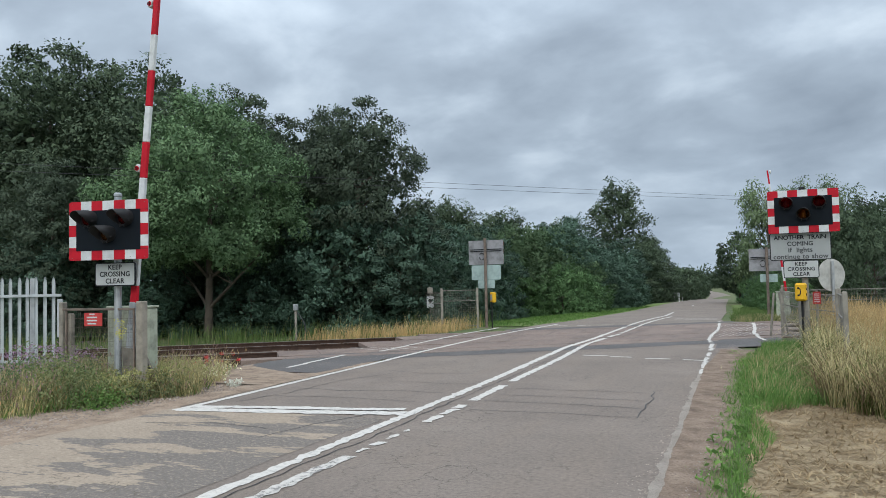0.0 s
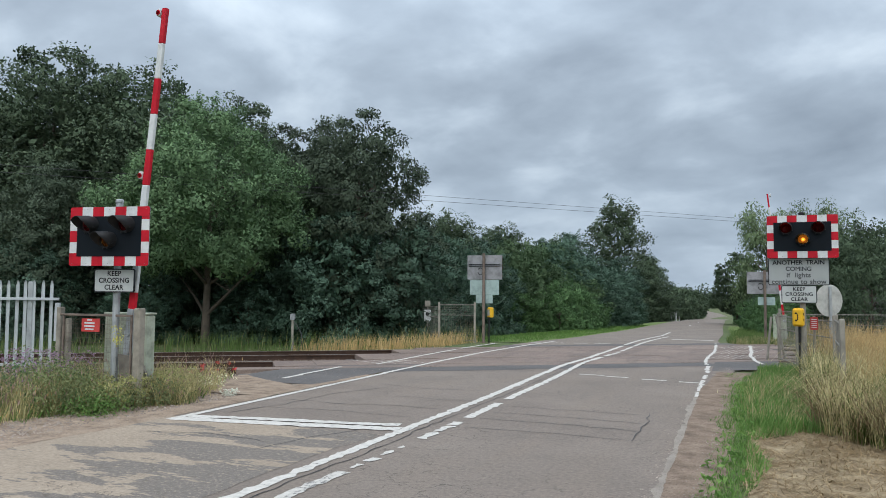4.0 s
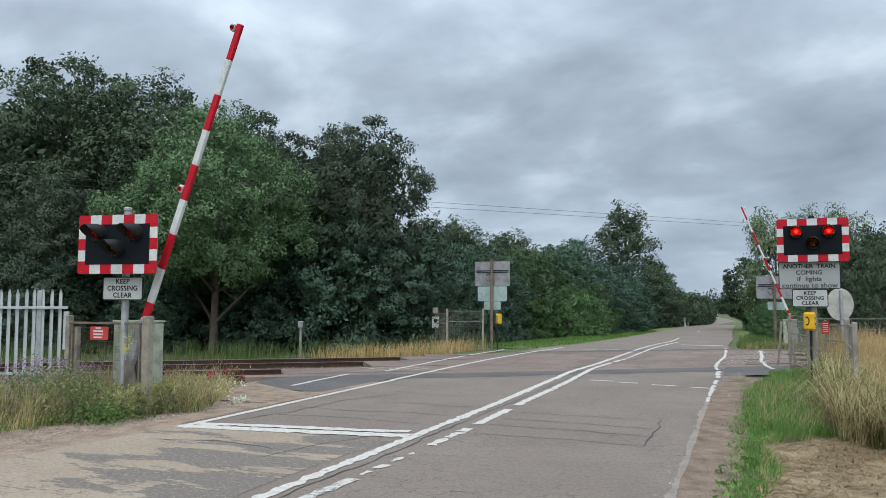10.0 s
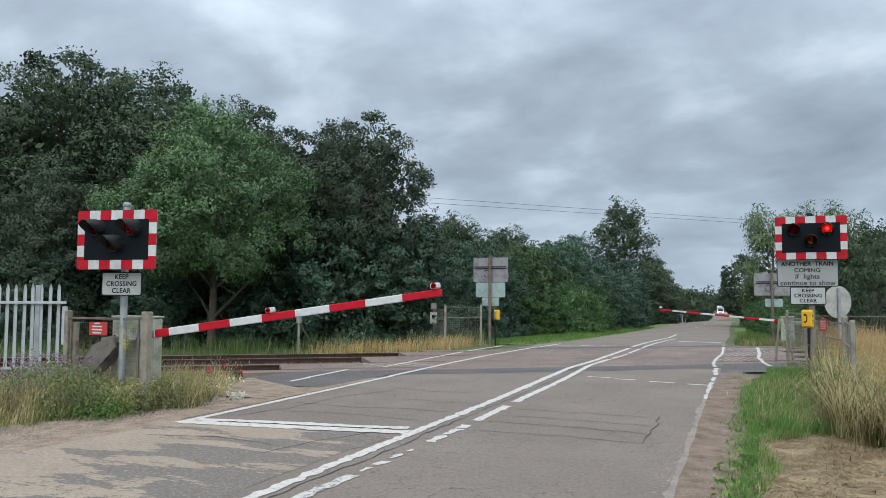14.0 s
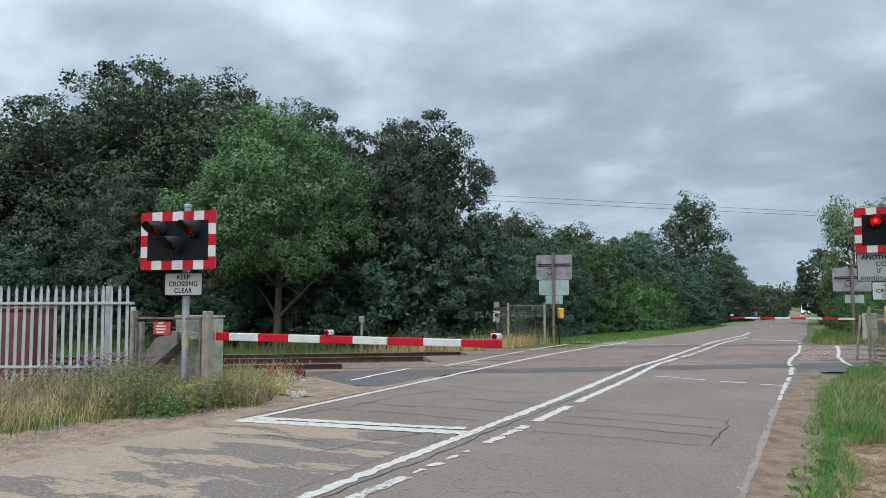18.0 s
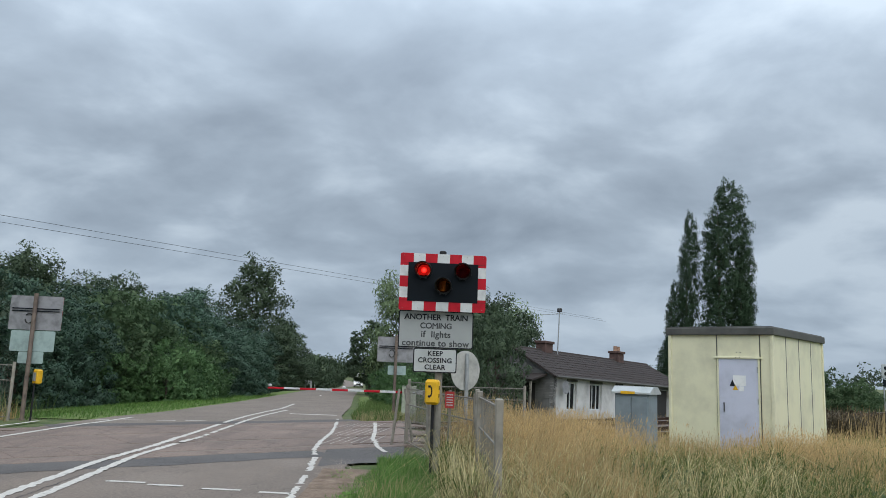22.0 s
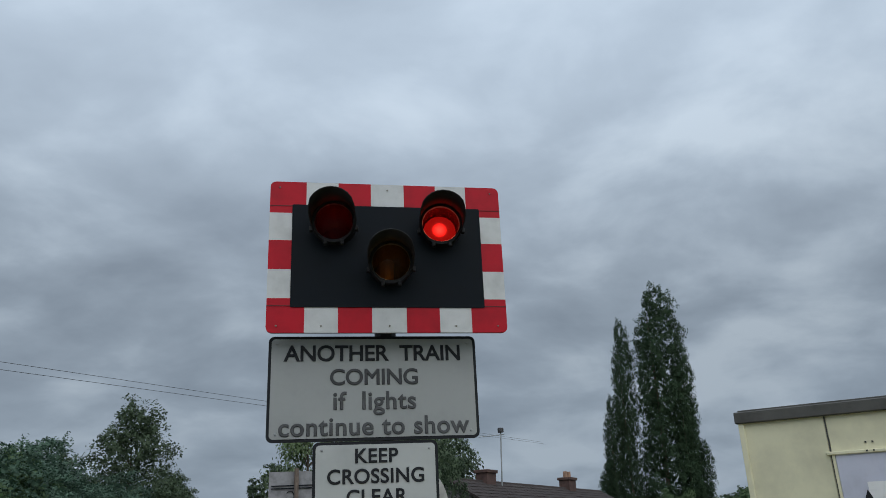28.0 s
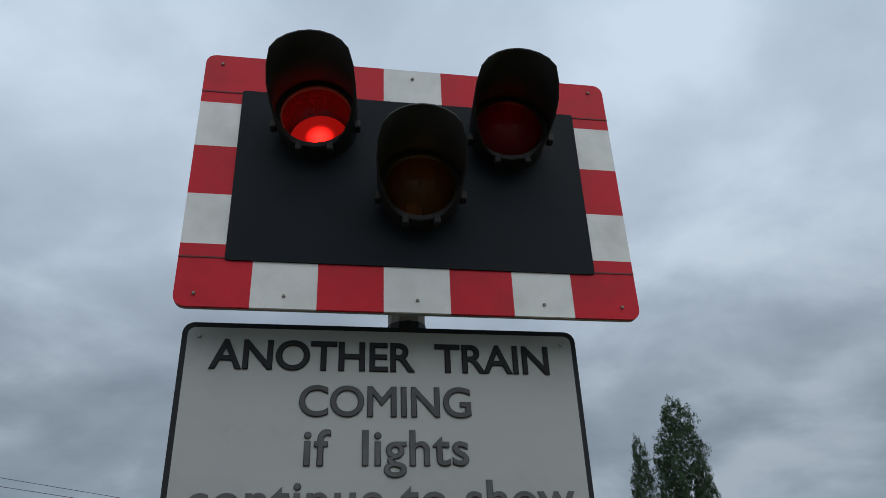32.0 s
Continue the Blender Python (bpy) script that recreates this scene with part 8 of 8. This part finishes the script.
    part("lid", boxed((0, 0, 1.47), (2.7, 1.1, 0.07), 0.015), M_CONTAINER, c)
    for x in (-0.85, 0, 0.85):
        part("door", boxed((x, -0.51, 0.72), (0.8, 0.02, 1.3), 0.006), M_CONTAINER, c)
    # white-topped marker post with a cable in the long grass
    m = thing("marker_post", "slim grey marker post with a pale head box", "post", pose(-13.4, 19.6, -0.25))
    part("shaft", tubed((0, 0, 0), (0, 0, 1.05), 0.04, n=10), M_POST, m)
    part("head", boxed((0, 0, 1.10), (0.15, 0.10, 0.20), 0.015), M_GALV, m, "pale grey head box")
    bm = bmesh.new()
    pts = [Vector((0.05 + 0.22 * math.sin(math.pi * k / 8) + 0.02 * k, 0, 0.95 - 0.95 * k / 8)) for k in range(9)]
    for a, b in zip(pts, pts[1:]):
        tube(bm, a, b, 0.014, n=6)
    part("cable", bm, M_CABLE, m, "hanging black cable")
    # mesh enclosure by the far-left signal
    mesh_fence("mesh_fence", (-8.75, 23.6), (-9.9, 23.2), 1.35, "mesh fence panel by the far signal", post_mat=M_POST, step=0.06, rows=9)
    mesh_fence("mesh_fence", (-9.9, 23.2), (-12.2, 26.2), 1.35, "mesh fence panel below the wood", post_mat=M_POST, step=0.06, rows=9)
    s = thing("gate_sign", "small white pedestrian sign on a post", "sign", pose(-11.0, 24.7, -0.25, 0, 0, 15))
    part("stake", tubed((0, 0.03, 0), (0, 0.03, 1.6), 0.03, n=8), M_POST, s)
    q = part("plate", rounded_plate(0.26, 0.42, 0.006, 0.02), M_WHITE, s)
    q.matrix_local = pose(0, 0, 1.08)
    part("symbol", tubed((0, -0.001, 0.06), (0, -0.003, 0.06), 0.07, n=16), M_LETTER, q)
    q = part("hood_box", boxed((0, 0.0, 1.5), (0.2, 0.12, 0.24), 0.02), M_POST, s)


M_CONTAINER = plain("dull_red_container", (0.20, 0.07, 0.06), 0.6, 0.1, 0.35, 2, 25, 0.15)
fences_left()


# ---- bungalow ----
def bungalow():
    """Long low white house with a brown tiled roof; local x runs along it, away from the road."""
    z0 = -0.95
    h = thing("bungalow", "long low whitewashed bungalow with a brown tiled roof", "house", pose(8.2, 42.15, z0, 0, 2.0, 44.5))
    L, W, E, Rd = 14.5, 5.2, 2.45, 3.78
    WIN = ((1.2, 2.1, 0.75, 2.15, "w"), (3.4, 4.6, 0.8, 2.15, "w"), (6.1, 6.85, 0.15, 2.15, "d"), (8.25, 9.4, 0.8, 2.15, "w"), (10.8, 12.6, 0.3, 2.15, "b"))
    # front wall (local y = 0) cut into piers and bands round the openings
    x = 0.0
    for a, b, s0, s1, k in WIN:
        part("wall", boxed(((x + a) / 2, 0.12, E / 2), (a - x, 0.24, E)), M_HOUSEWHITE, h)
        part("wall", boxed(((a + b) / 2, 0.12, (s1 + E) / 2), (b - a, 0.24, E - s1)), M_HOUSEWHITE, h)
        if s0 > 0.2:
            part("wall", boxed(((a + b) / 2, 0.12, s0 / 2), (b - a, 0.24, s0)), M_HOUSEWHITE, h)
        w = part("window" if k != "d" else "door", boxed(((a + b) / 2, 0.17, (s0 + s1) / 2), (b - a, 0.03, s1 - s0)), M_GLASS if k != "b" else M_NEARBLACK, h, "dark window glass" if k == "w" else "dark boarded opening")
        if k != "b":
            n = 3 if b - a > 1 else 2
            for q in range(n + 1):
                xx = a + (b - a) * q / n
                part("frame", boxed((min(max(xx, a + 0.03), b - 0.03), 0.14, (s0 + s1) / 2), (0.07, 0.05, s1 - s0), 0.005), M_WHITE, w, "white window frame")
            for zz in (s0 + 0.03, s1 - 0.03):
                part("frame", boxed(((a + b) / 2, 0.14, zz), (b - a, 0.05, 0.07), 0.005), M_WHITE, w)
        part("lintel", boxed(((a + b) / 2, -0.004, s1 + 0.1), (b - a + 0.1, 0.02, 0.16)), M_ROOFEDGE, h, "dark lintel")
        x = b
    part("wall", boxed(((x + L) / 2, 0.12, E / 2), (L - x, 0.24, E)), M_HOUSEWHITE, h)
    part("wall", boxed((L / 2, W - 0.12, E / 2), (L, 0.24, E)), M_HOUSEWHITE, h)
    for xx, inner in ((0.0, True), (L, False)):
        bm = bmesh.new()
        f = [(0.0, 0), (W, 0), (W, E), (W / 2, Rd - 0.1), (0.0, E)]
        s = 0.24 if inner else -0.24
        A = [bm.verts.new((xx, y, z)) for y, z in f]
        B = [bm.verts.new((xx + s, y, z)) for y, z in f]
        bm.faces.new(A); bm.faces.new(B[::-1])
        for k in range(5):
            bm.faces.new((A[k], B[k], B[(k + 1) % 5], A[(k + 1) % 5]))
        part("gable_wall", bm, M_GABLE, h, "weathered grey gable with tree shade in its colour")
    for k in range(14):
        z = E * 0.55 + 0.16 * k
        half = W / 2 if z < E else W / 2 * (Rd - 0.15 - z) / (Rd - 0.15 - E)
        if half > 0.15:
            part("cladding_board", boxed((-0.02, W / 2, z), (0.03, 2 * half, 0.145), 0.005), M_GABLE, h)
    # porch opening on the gable: a near-black panel stands for its shade
    part("porch_shade_panel", boxed((-0.045, 1.7, 1.0), (0.03, 1.25, 2.0)), M_NEARBLACK, h, "dark panel for the shade in the open doorway")
    bm = boxed((-0.65, 1.7, 2.28), (1.4, 2.6, 0.10), 0.01, Matrix.Rotation(radians(-14), 4, "Y"))
    part("porch_roof", bm, M_ROOFTILE, h, "small tiled porch roof")
    for y in (0.55, 2.85):
        part("porch_post", boxed((-1.2, y, 1.05), (0.10, 0.10, 2.1), 0.01), M_POST, h)
    # roof slopes with courses of tiles
    for side in (-1, 1):
        roof = part("roof", boxed((0, 0, 0), (L + 0.5, 3.22, 0.06)), M_ROOFTILE, h, "brown tiled roof slope")
        ang = math.degrees(math.atan2(Rd - E, W / 2))
        yc = W / 2 + side * (W / 4 + 0.08)
        roof.matrix_local = pose(L / 2, yc, (E + Rd) / 2 - 0.03, -side * ang, 0, 0)
        first = None
        for r in range(10):
            yy = (-1.5 + r * 0.315) if side < 0 else (1.5 - r * 0.315)
            for c in range(15 if side < 0 else 5):
                wd = (L + 0.5) / (15 if side < 0 else 5)
                m = pose(-(L + 0.5) / 2 + wd * (c + 0.5), yy, 0.045, 0, 0, 0)
                if first is None:
                    bm = bmesh.new()
                    for q in range(5):
                        wq = wd / 5
                        box(bm, (-wd / 2 + wq * (q + 0.5), 0, 0.004 * (q % 2)), (wq - 0.012, 0.335, 0.03), Matrix.Rotation(radians(3 * side), 4, "X"))
                    first = part("roof_course", bm, M_ROOFTILE, roof)
                    first.matrix_local = m
                else:
                    share(first, m @ pose(0, 0, random.uniform(-0.004, 0.006)), roof, "roof_course")
    part("ridge", tubed((-0.25, W / 2, Rd + 0.02), (L + 0.25, W / 2, Rd + 0.02), 0.10, n=8), M_ROOFTILE, h)
    part("gutter", tubed((-0.2, -0.34, E - 0.10), (L + 0.2, -0.34, E - 0.10), 0.06, n=8), M_ROOFEDGE, h, "dark gutter")
    for x, top, pots in ((2.85, 4.15, 0), (10.75, 4.2, 2)):
        c = part("chimney", boxed((x, W / 2, top - 0.6), (0.75, 0.6, 1.5), 0.01), M_BRICK, h, "dark brick chimney")
        part("chimney_cap", boxed((x, W / 2, top + 0.12), (0.9, 0.74, 0.14), 0.02), M_BRICK, c)
        for k in range(pots):
            part("chimney_pot", tubed((x - 0.2 + 0.4 * k, W / 2, top + 0.18), (x - 0.2 + 0.4 * k, W / 2, top + 0.5), 0.12, 0.10, 10), M_POT, c, "clay chimney pot")
    # satellite dish on the front wall
    d = part("satellite_dish", tubed((0.6, -0.32, 1.85), (0.6, -0.26, 1.85), 0.32, 0.10, 18), M_SIGNBACK, h, "grey satellite dish")
    a = thing("antenna_mast", "thin mast with a small aerial above the roof", "aerial", pose(9.3, 46.4, -1.2, 0, 0, 10))
    part("mast", tubed((-0.15, 0, 0), (0.1, 0, 6.25), 0.035, n=8), M_GALV, a)
    for k in range(6):
        part("aerial_rod", tubed((-0.9 + 0.22 * k, -0.25, 5.95 + 0.02 * k), (-0.9 + 0.22 * k, 0.25, 5.95 + 0.02 * k), 0.012, n=5), M_GALV, a)
    part("boom", tubed((-1.0, 0, 5.95), (0.3, 0, 6.08), 0.015, n=6), M_GALV, a)
    part("mast_top", boxed((0.1, 0, 6.25), (0.24, 0.2, 0.22), 0.03), M_CABLE, a)


M_POT = plain("clay_pot", (0.36, 0.22, 0.15), 0.8, 0, 0.3)
bungalow()


def far_bits():
    # overhead cables crossing the sky beyond the railway
    for k, (dz, dy) in enumerate(((0.0, 0.0), (-0.15, 0.8))):
        w = thing("overhead_cable", "thin overhead cable crossing the sky", "cable", pose(0, 0, 0), "pair of overhead cables")
        bm = bmesh.new()
        a, b = [Vector((-24, 8.6 + dy, 5.14 + dz)).lerp(Vector((14, 58.8 - dy, 5.73 + 1.4 * dz)), f) for f in (-0.55, 1.05)]
        tube(bm, a, b, 0.0065, n=5, caps=False)
        part("strand", bm, M_CABLE, w)
    for x, y, rz, w, h, z in ((-9.3, 92, 0, 0.8, 0.55, 1.0), (-1.9, 82, 0, 1.2, 0.42, 1.3)):
        s = thing("road_sign", "small pale roadside sign far along the road", "sign", pose(x, y, gzf(x, y) - 0.1, 0, 0, rz))
        for px in (-w * 0.3, w * 0.3):
            part("post", tubed((px, 0.03, 0), (px, 0.03, z + h / 2), 0.03, n=6), M_GALV, s)
        q = part("plate", rounded_plate(w, h, 0.01, 0.03), M_SIGN, s, "pale sign plate")
        q.matrix_local = pose(0, 0, z)
        part("text_bar", boxed((0, -0.002, 0.0), (w * 0.6, 0.002, h * 0.16)), M_LETTER, q)
    for k in range(7):
        y = 98 + 7 * k
        x = float(centre_x(y) - half_w(y)) - 1.0
        s = thing("marker_post", "short white verge marker post", "post", pose(x, y, gzf(x, y) - 0.05), "verge marker posts")
        part("shaft", boxed((0, 0, 0.5), (0.16, 0.08, 1.0), 0.01), M_WHITE, s)
        part("band", boxed((0, -0.004, 0.8), (0.165, 0.085, 0.14)), M_LETTER, s)
    # railway signal mast far along the line
    s = thing("railway_signal", "slim grey railway signal mast far down the line", "railway signal", pose(46.2, 74.2, -1.3, 0, 0, 30))
    part("mast", tubed((0, 0, 0), (0, 0, 4.3), 0.07, n=8), M_GALV, s)
    h = part("head", boxed((0, -0.1, 4.25), (0.92, 0.16, 1.3), 0.12), M_PALE, s, "pale signal head")
    for z in (4.5, 3.98):
        part("lens", tubed((0, -0.17, z), (0, -0.24, z), 0.17, n=12), M_BLACK, h)
    part("number_plate", boxed((0, -0.1, 3.12), (0.5, 0.1, 0.66), 0.02), M_BLACK, s)
    b = thing("outbuilding", "long low white outbuilding far across the field", "outbuilding", pose(68.5, 101, gzf(68, 101) - 0.1, 0, 0, -30))
    part("wall", boxed((0, 0, 1.0), (6.5, 3.2, 2.0), 0.02), M_HOUSEWHITE, b)
    part("roof", boxed((0, 0, 2.1), (6.9, 3.6, 0.16), 0.04), M_CABTOP, b, "pale sheet roof")
    part("door", boxed((-1.2, -1.62, 0.95), (1.0, 0.06, 1.9), 0.01), M_CABINET, b)


far_bits()


# ---- van ----
def box_van():
    v = thing("box_van", "white box van with headlamps on, coming up to the barrier", "van", pose(-2.1, 58, 0.0))
    # local -y is the front
    bm = bmesh.new()
    prof = [(-2.9, 0.42), (-2.95, 0.75), (-2.85, 1.05), (-2.05, 1.32), (-1.45, 2.08), (-0.3, 2.2), (-0.3, 0.42)]
    A = [bm.verts.new((-0.98, y, z)) for y, z in prof]
    B = [bm.verts.new((0.98, y, z)) for y, z in prof]
    bm.faces.new(A); bm.faces.new(B[::-1])
    for k in range(len(prof)):
        bm.faces.new((A[k], B[k], B[(k + 1) % len(prof)], A[(k + 1) % len(prof)]))
    bmesh.ops.bevel(bm, geom=bm.edges[:], offset=0.06, segments=2, affect="EDGES")
    cab = part("cab", bm, M_VANWHITE, v, "white van cab")
    part("box_body", boxed((0, 1.6, 1.85), (2.1, 3.9, 2.5), 0.04), M_VANWHITE, v, "tall white box body")
    part("luton_overhang", boxed((0, -0.75, 2.72), (2.1, 1.2, 0.75), 0.12), M_VANWHITE, v, "white overhang above the cab")
    part("chassis", boxed((0, 1.0, 0.45), (1.5, 5.6, 0.2), 0.02), M_NEARBLACK, v)
    bm = bmesh.new()
    q = [bm.verts.new(p) for p in ((-0.82, -2.045, 1.36), (0.82, -2.045, 1.36), (0.74, -1.48, 2.05), (-0.74, -1.48, 2.05))]
    bm.faces.new(q)
    bmesh.ops.translate(bm, vec=(0, -0.012, 0.012), verts=bm.verts)
    part("windscreen", bm, M_GLASS, cab, "dark windscreen")
    part("grille", boxed((0, -2.935, 0.82), (0.95, 0.05, 0.28), 0.02), M_NEARBLACK, cab, "black grille")
    part("bumper", boxed((0, -2.95, 0.48), (1.9, 0.16, 0.24), 0.04), M_TYRE, cab, "dark bumper")
    part("plate_bar", boxed((0, -3.035, 0.50), (0.5, 0.01, 0.11)), M_WHITE, cab)
    for sx in (-1, 1):
        part("headlight", boxed((sx * 0.76, -2.90, 0.92), (0.26, 0.10, 0.18), 0.03), M_HEADLIGHT, cab, "lit headlamp")
        part("side_window", boxed((sx * 0.985, -1.15, 1.65), (0.012, 0.75, 0.5), 0.004), M_GLASS, cab)
        part("mirror", boxed((sx * 1.18, -1.75, 1.55), (0.16, 0.1, 0.36), 0.03), M_TYRE, cab)
        for y in (-2.0, 2.2):
            w = part("wheel", tubed((sx * 0.78, y, 0.35), (sx * 0.98, y, 0.35), 0.35, n=18), M_TYRE, v)
            part("hub", tubed((sx * 0.975, y, 0.35), (sx * 0.99, y, 0.35), 0.19, n=12), M_GALV, w)
    return v


VAN = box_van()


def flash():
    """Rows for the lamps: amber for three seconds, then the reds in turn."""
    period, start = 0.703, 6.08 - 0.703 * 2
    on, off = 0.0, 86.0
    for ob, kind, rr in LAMPS:
        def at(a):
            return pose(0, 0.07, -rr, -a, 0, 0)
        if kind == "amber":
            rows = [(0, at(90)), (1.7, at(90)), (1.83, at(on)), (4.7, at(on)), (4.83, at(90)), (32.0, at(90))]
        else:
            rows = [(0, at(off)), (4.68, at(off))]
            dim = 82.0
            k = 0
            while start + k * period / 2 < 31.9:
                # even half periods belong to the second lamp
                t = start + k * period / 2
                a = on if (k % 2 == 0) == (kind == "red_b") else dim
                if t > 4.7:
                    wait = -0.02 if a == on else 0.11
                    rows.append((t + wait, at(a)))
                    rows.append((min(31.97, t + period / 2 - wait), at(a)))
                k += 1
            rows = [r for i, r in enumerate(rows) if i == 0 or r[0] > rows[i - 1][0] + 0.02]
            rows.append((32.0, rows[-1][1]))
        walk(ob, rows)


def motions():
    flash()
    arm, z = ARM_NEAR
    near = NEAR_ROWS
    walk(arm, [(t, pose(-0.05, -0.06, z, 0, -a, 0)) for t, a in near])
    arm, z = ARM_FAR
    walk(arm, [(t, pose(-0.05, -0.06, z, 0, -a, 0)) for t, a in FAR_ROWS])

    walk(VAN, [(t, pose(x, y, z, 0, 0, a)) for t, x, y, z, a in VAN_ROWS])


VAN_ROWS = [(t, float(centre_x(y)) + 1.25, y, float(rz(y)), 2.5 if y > 70 else 1.0) for t, y in ((0, 460), (6, 377), (9, 336), (12, 294), (15, 253), (18, 212), (20, 189), (22, 169), (25, 145), (27.5, 126), (30, 108), (32, 96))]
NEAR_ROWS = [(0, 84.3), (8.9, 84.3), (9.5, 80), (10.0, 69.5), (10.5, 60), (11.0, 52), (11.5, 44.5), (12.0, 35), (12.5, 26.2), (13.0, 17.6), (13.5, 11.8), (14.0, 7.8), (14.5, 5.5), (16.0, 0), (32.0, 0)]
FAR_ROWS = [(0, 84.0), (9.0, 84.0), (9.5, 78), (10.0, 69), (10.5, 58), (11.0, 48), (11.5, 40), (12.0, 32), (12.5, 25), (13.0, 17), (13.5, 10), (14.0, 5), (14.5, 2.5), (16.0, 0), (32.0, 0)]
motions()
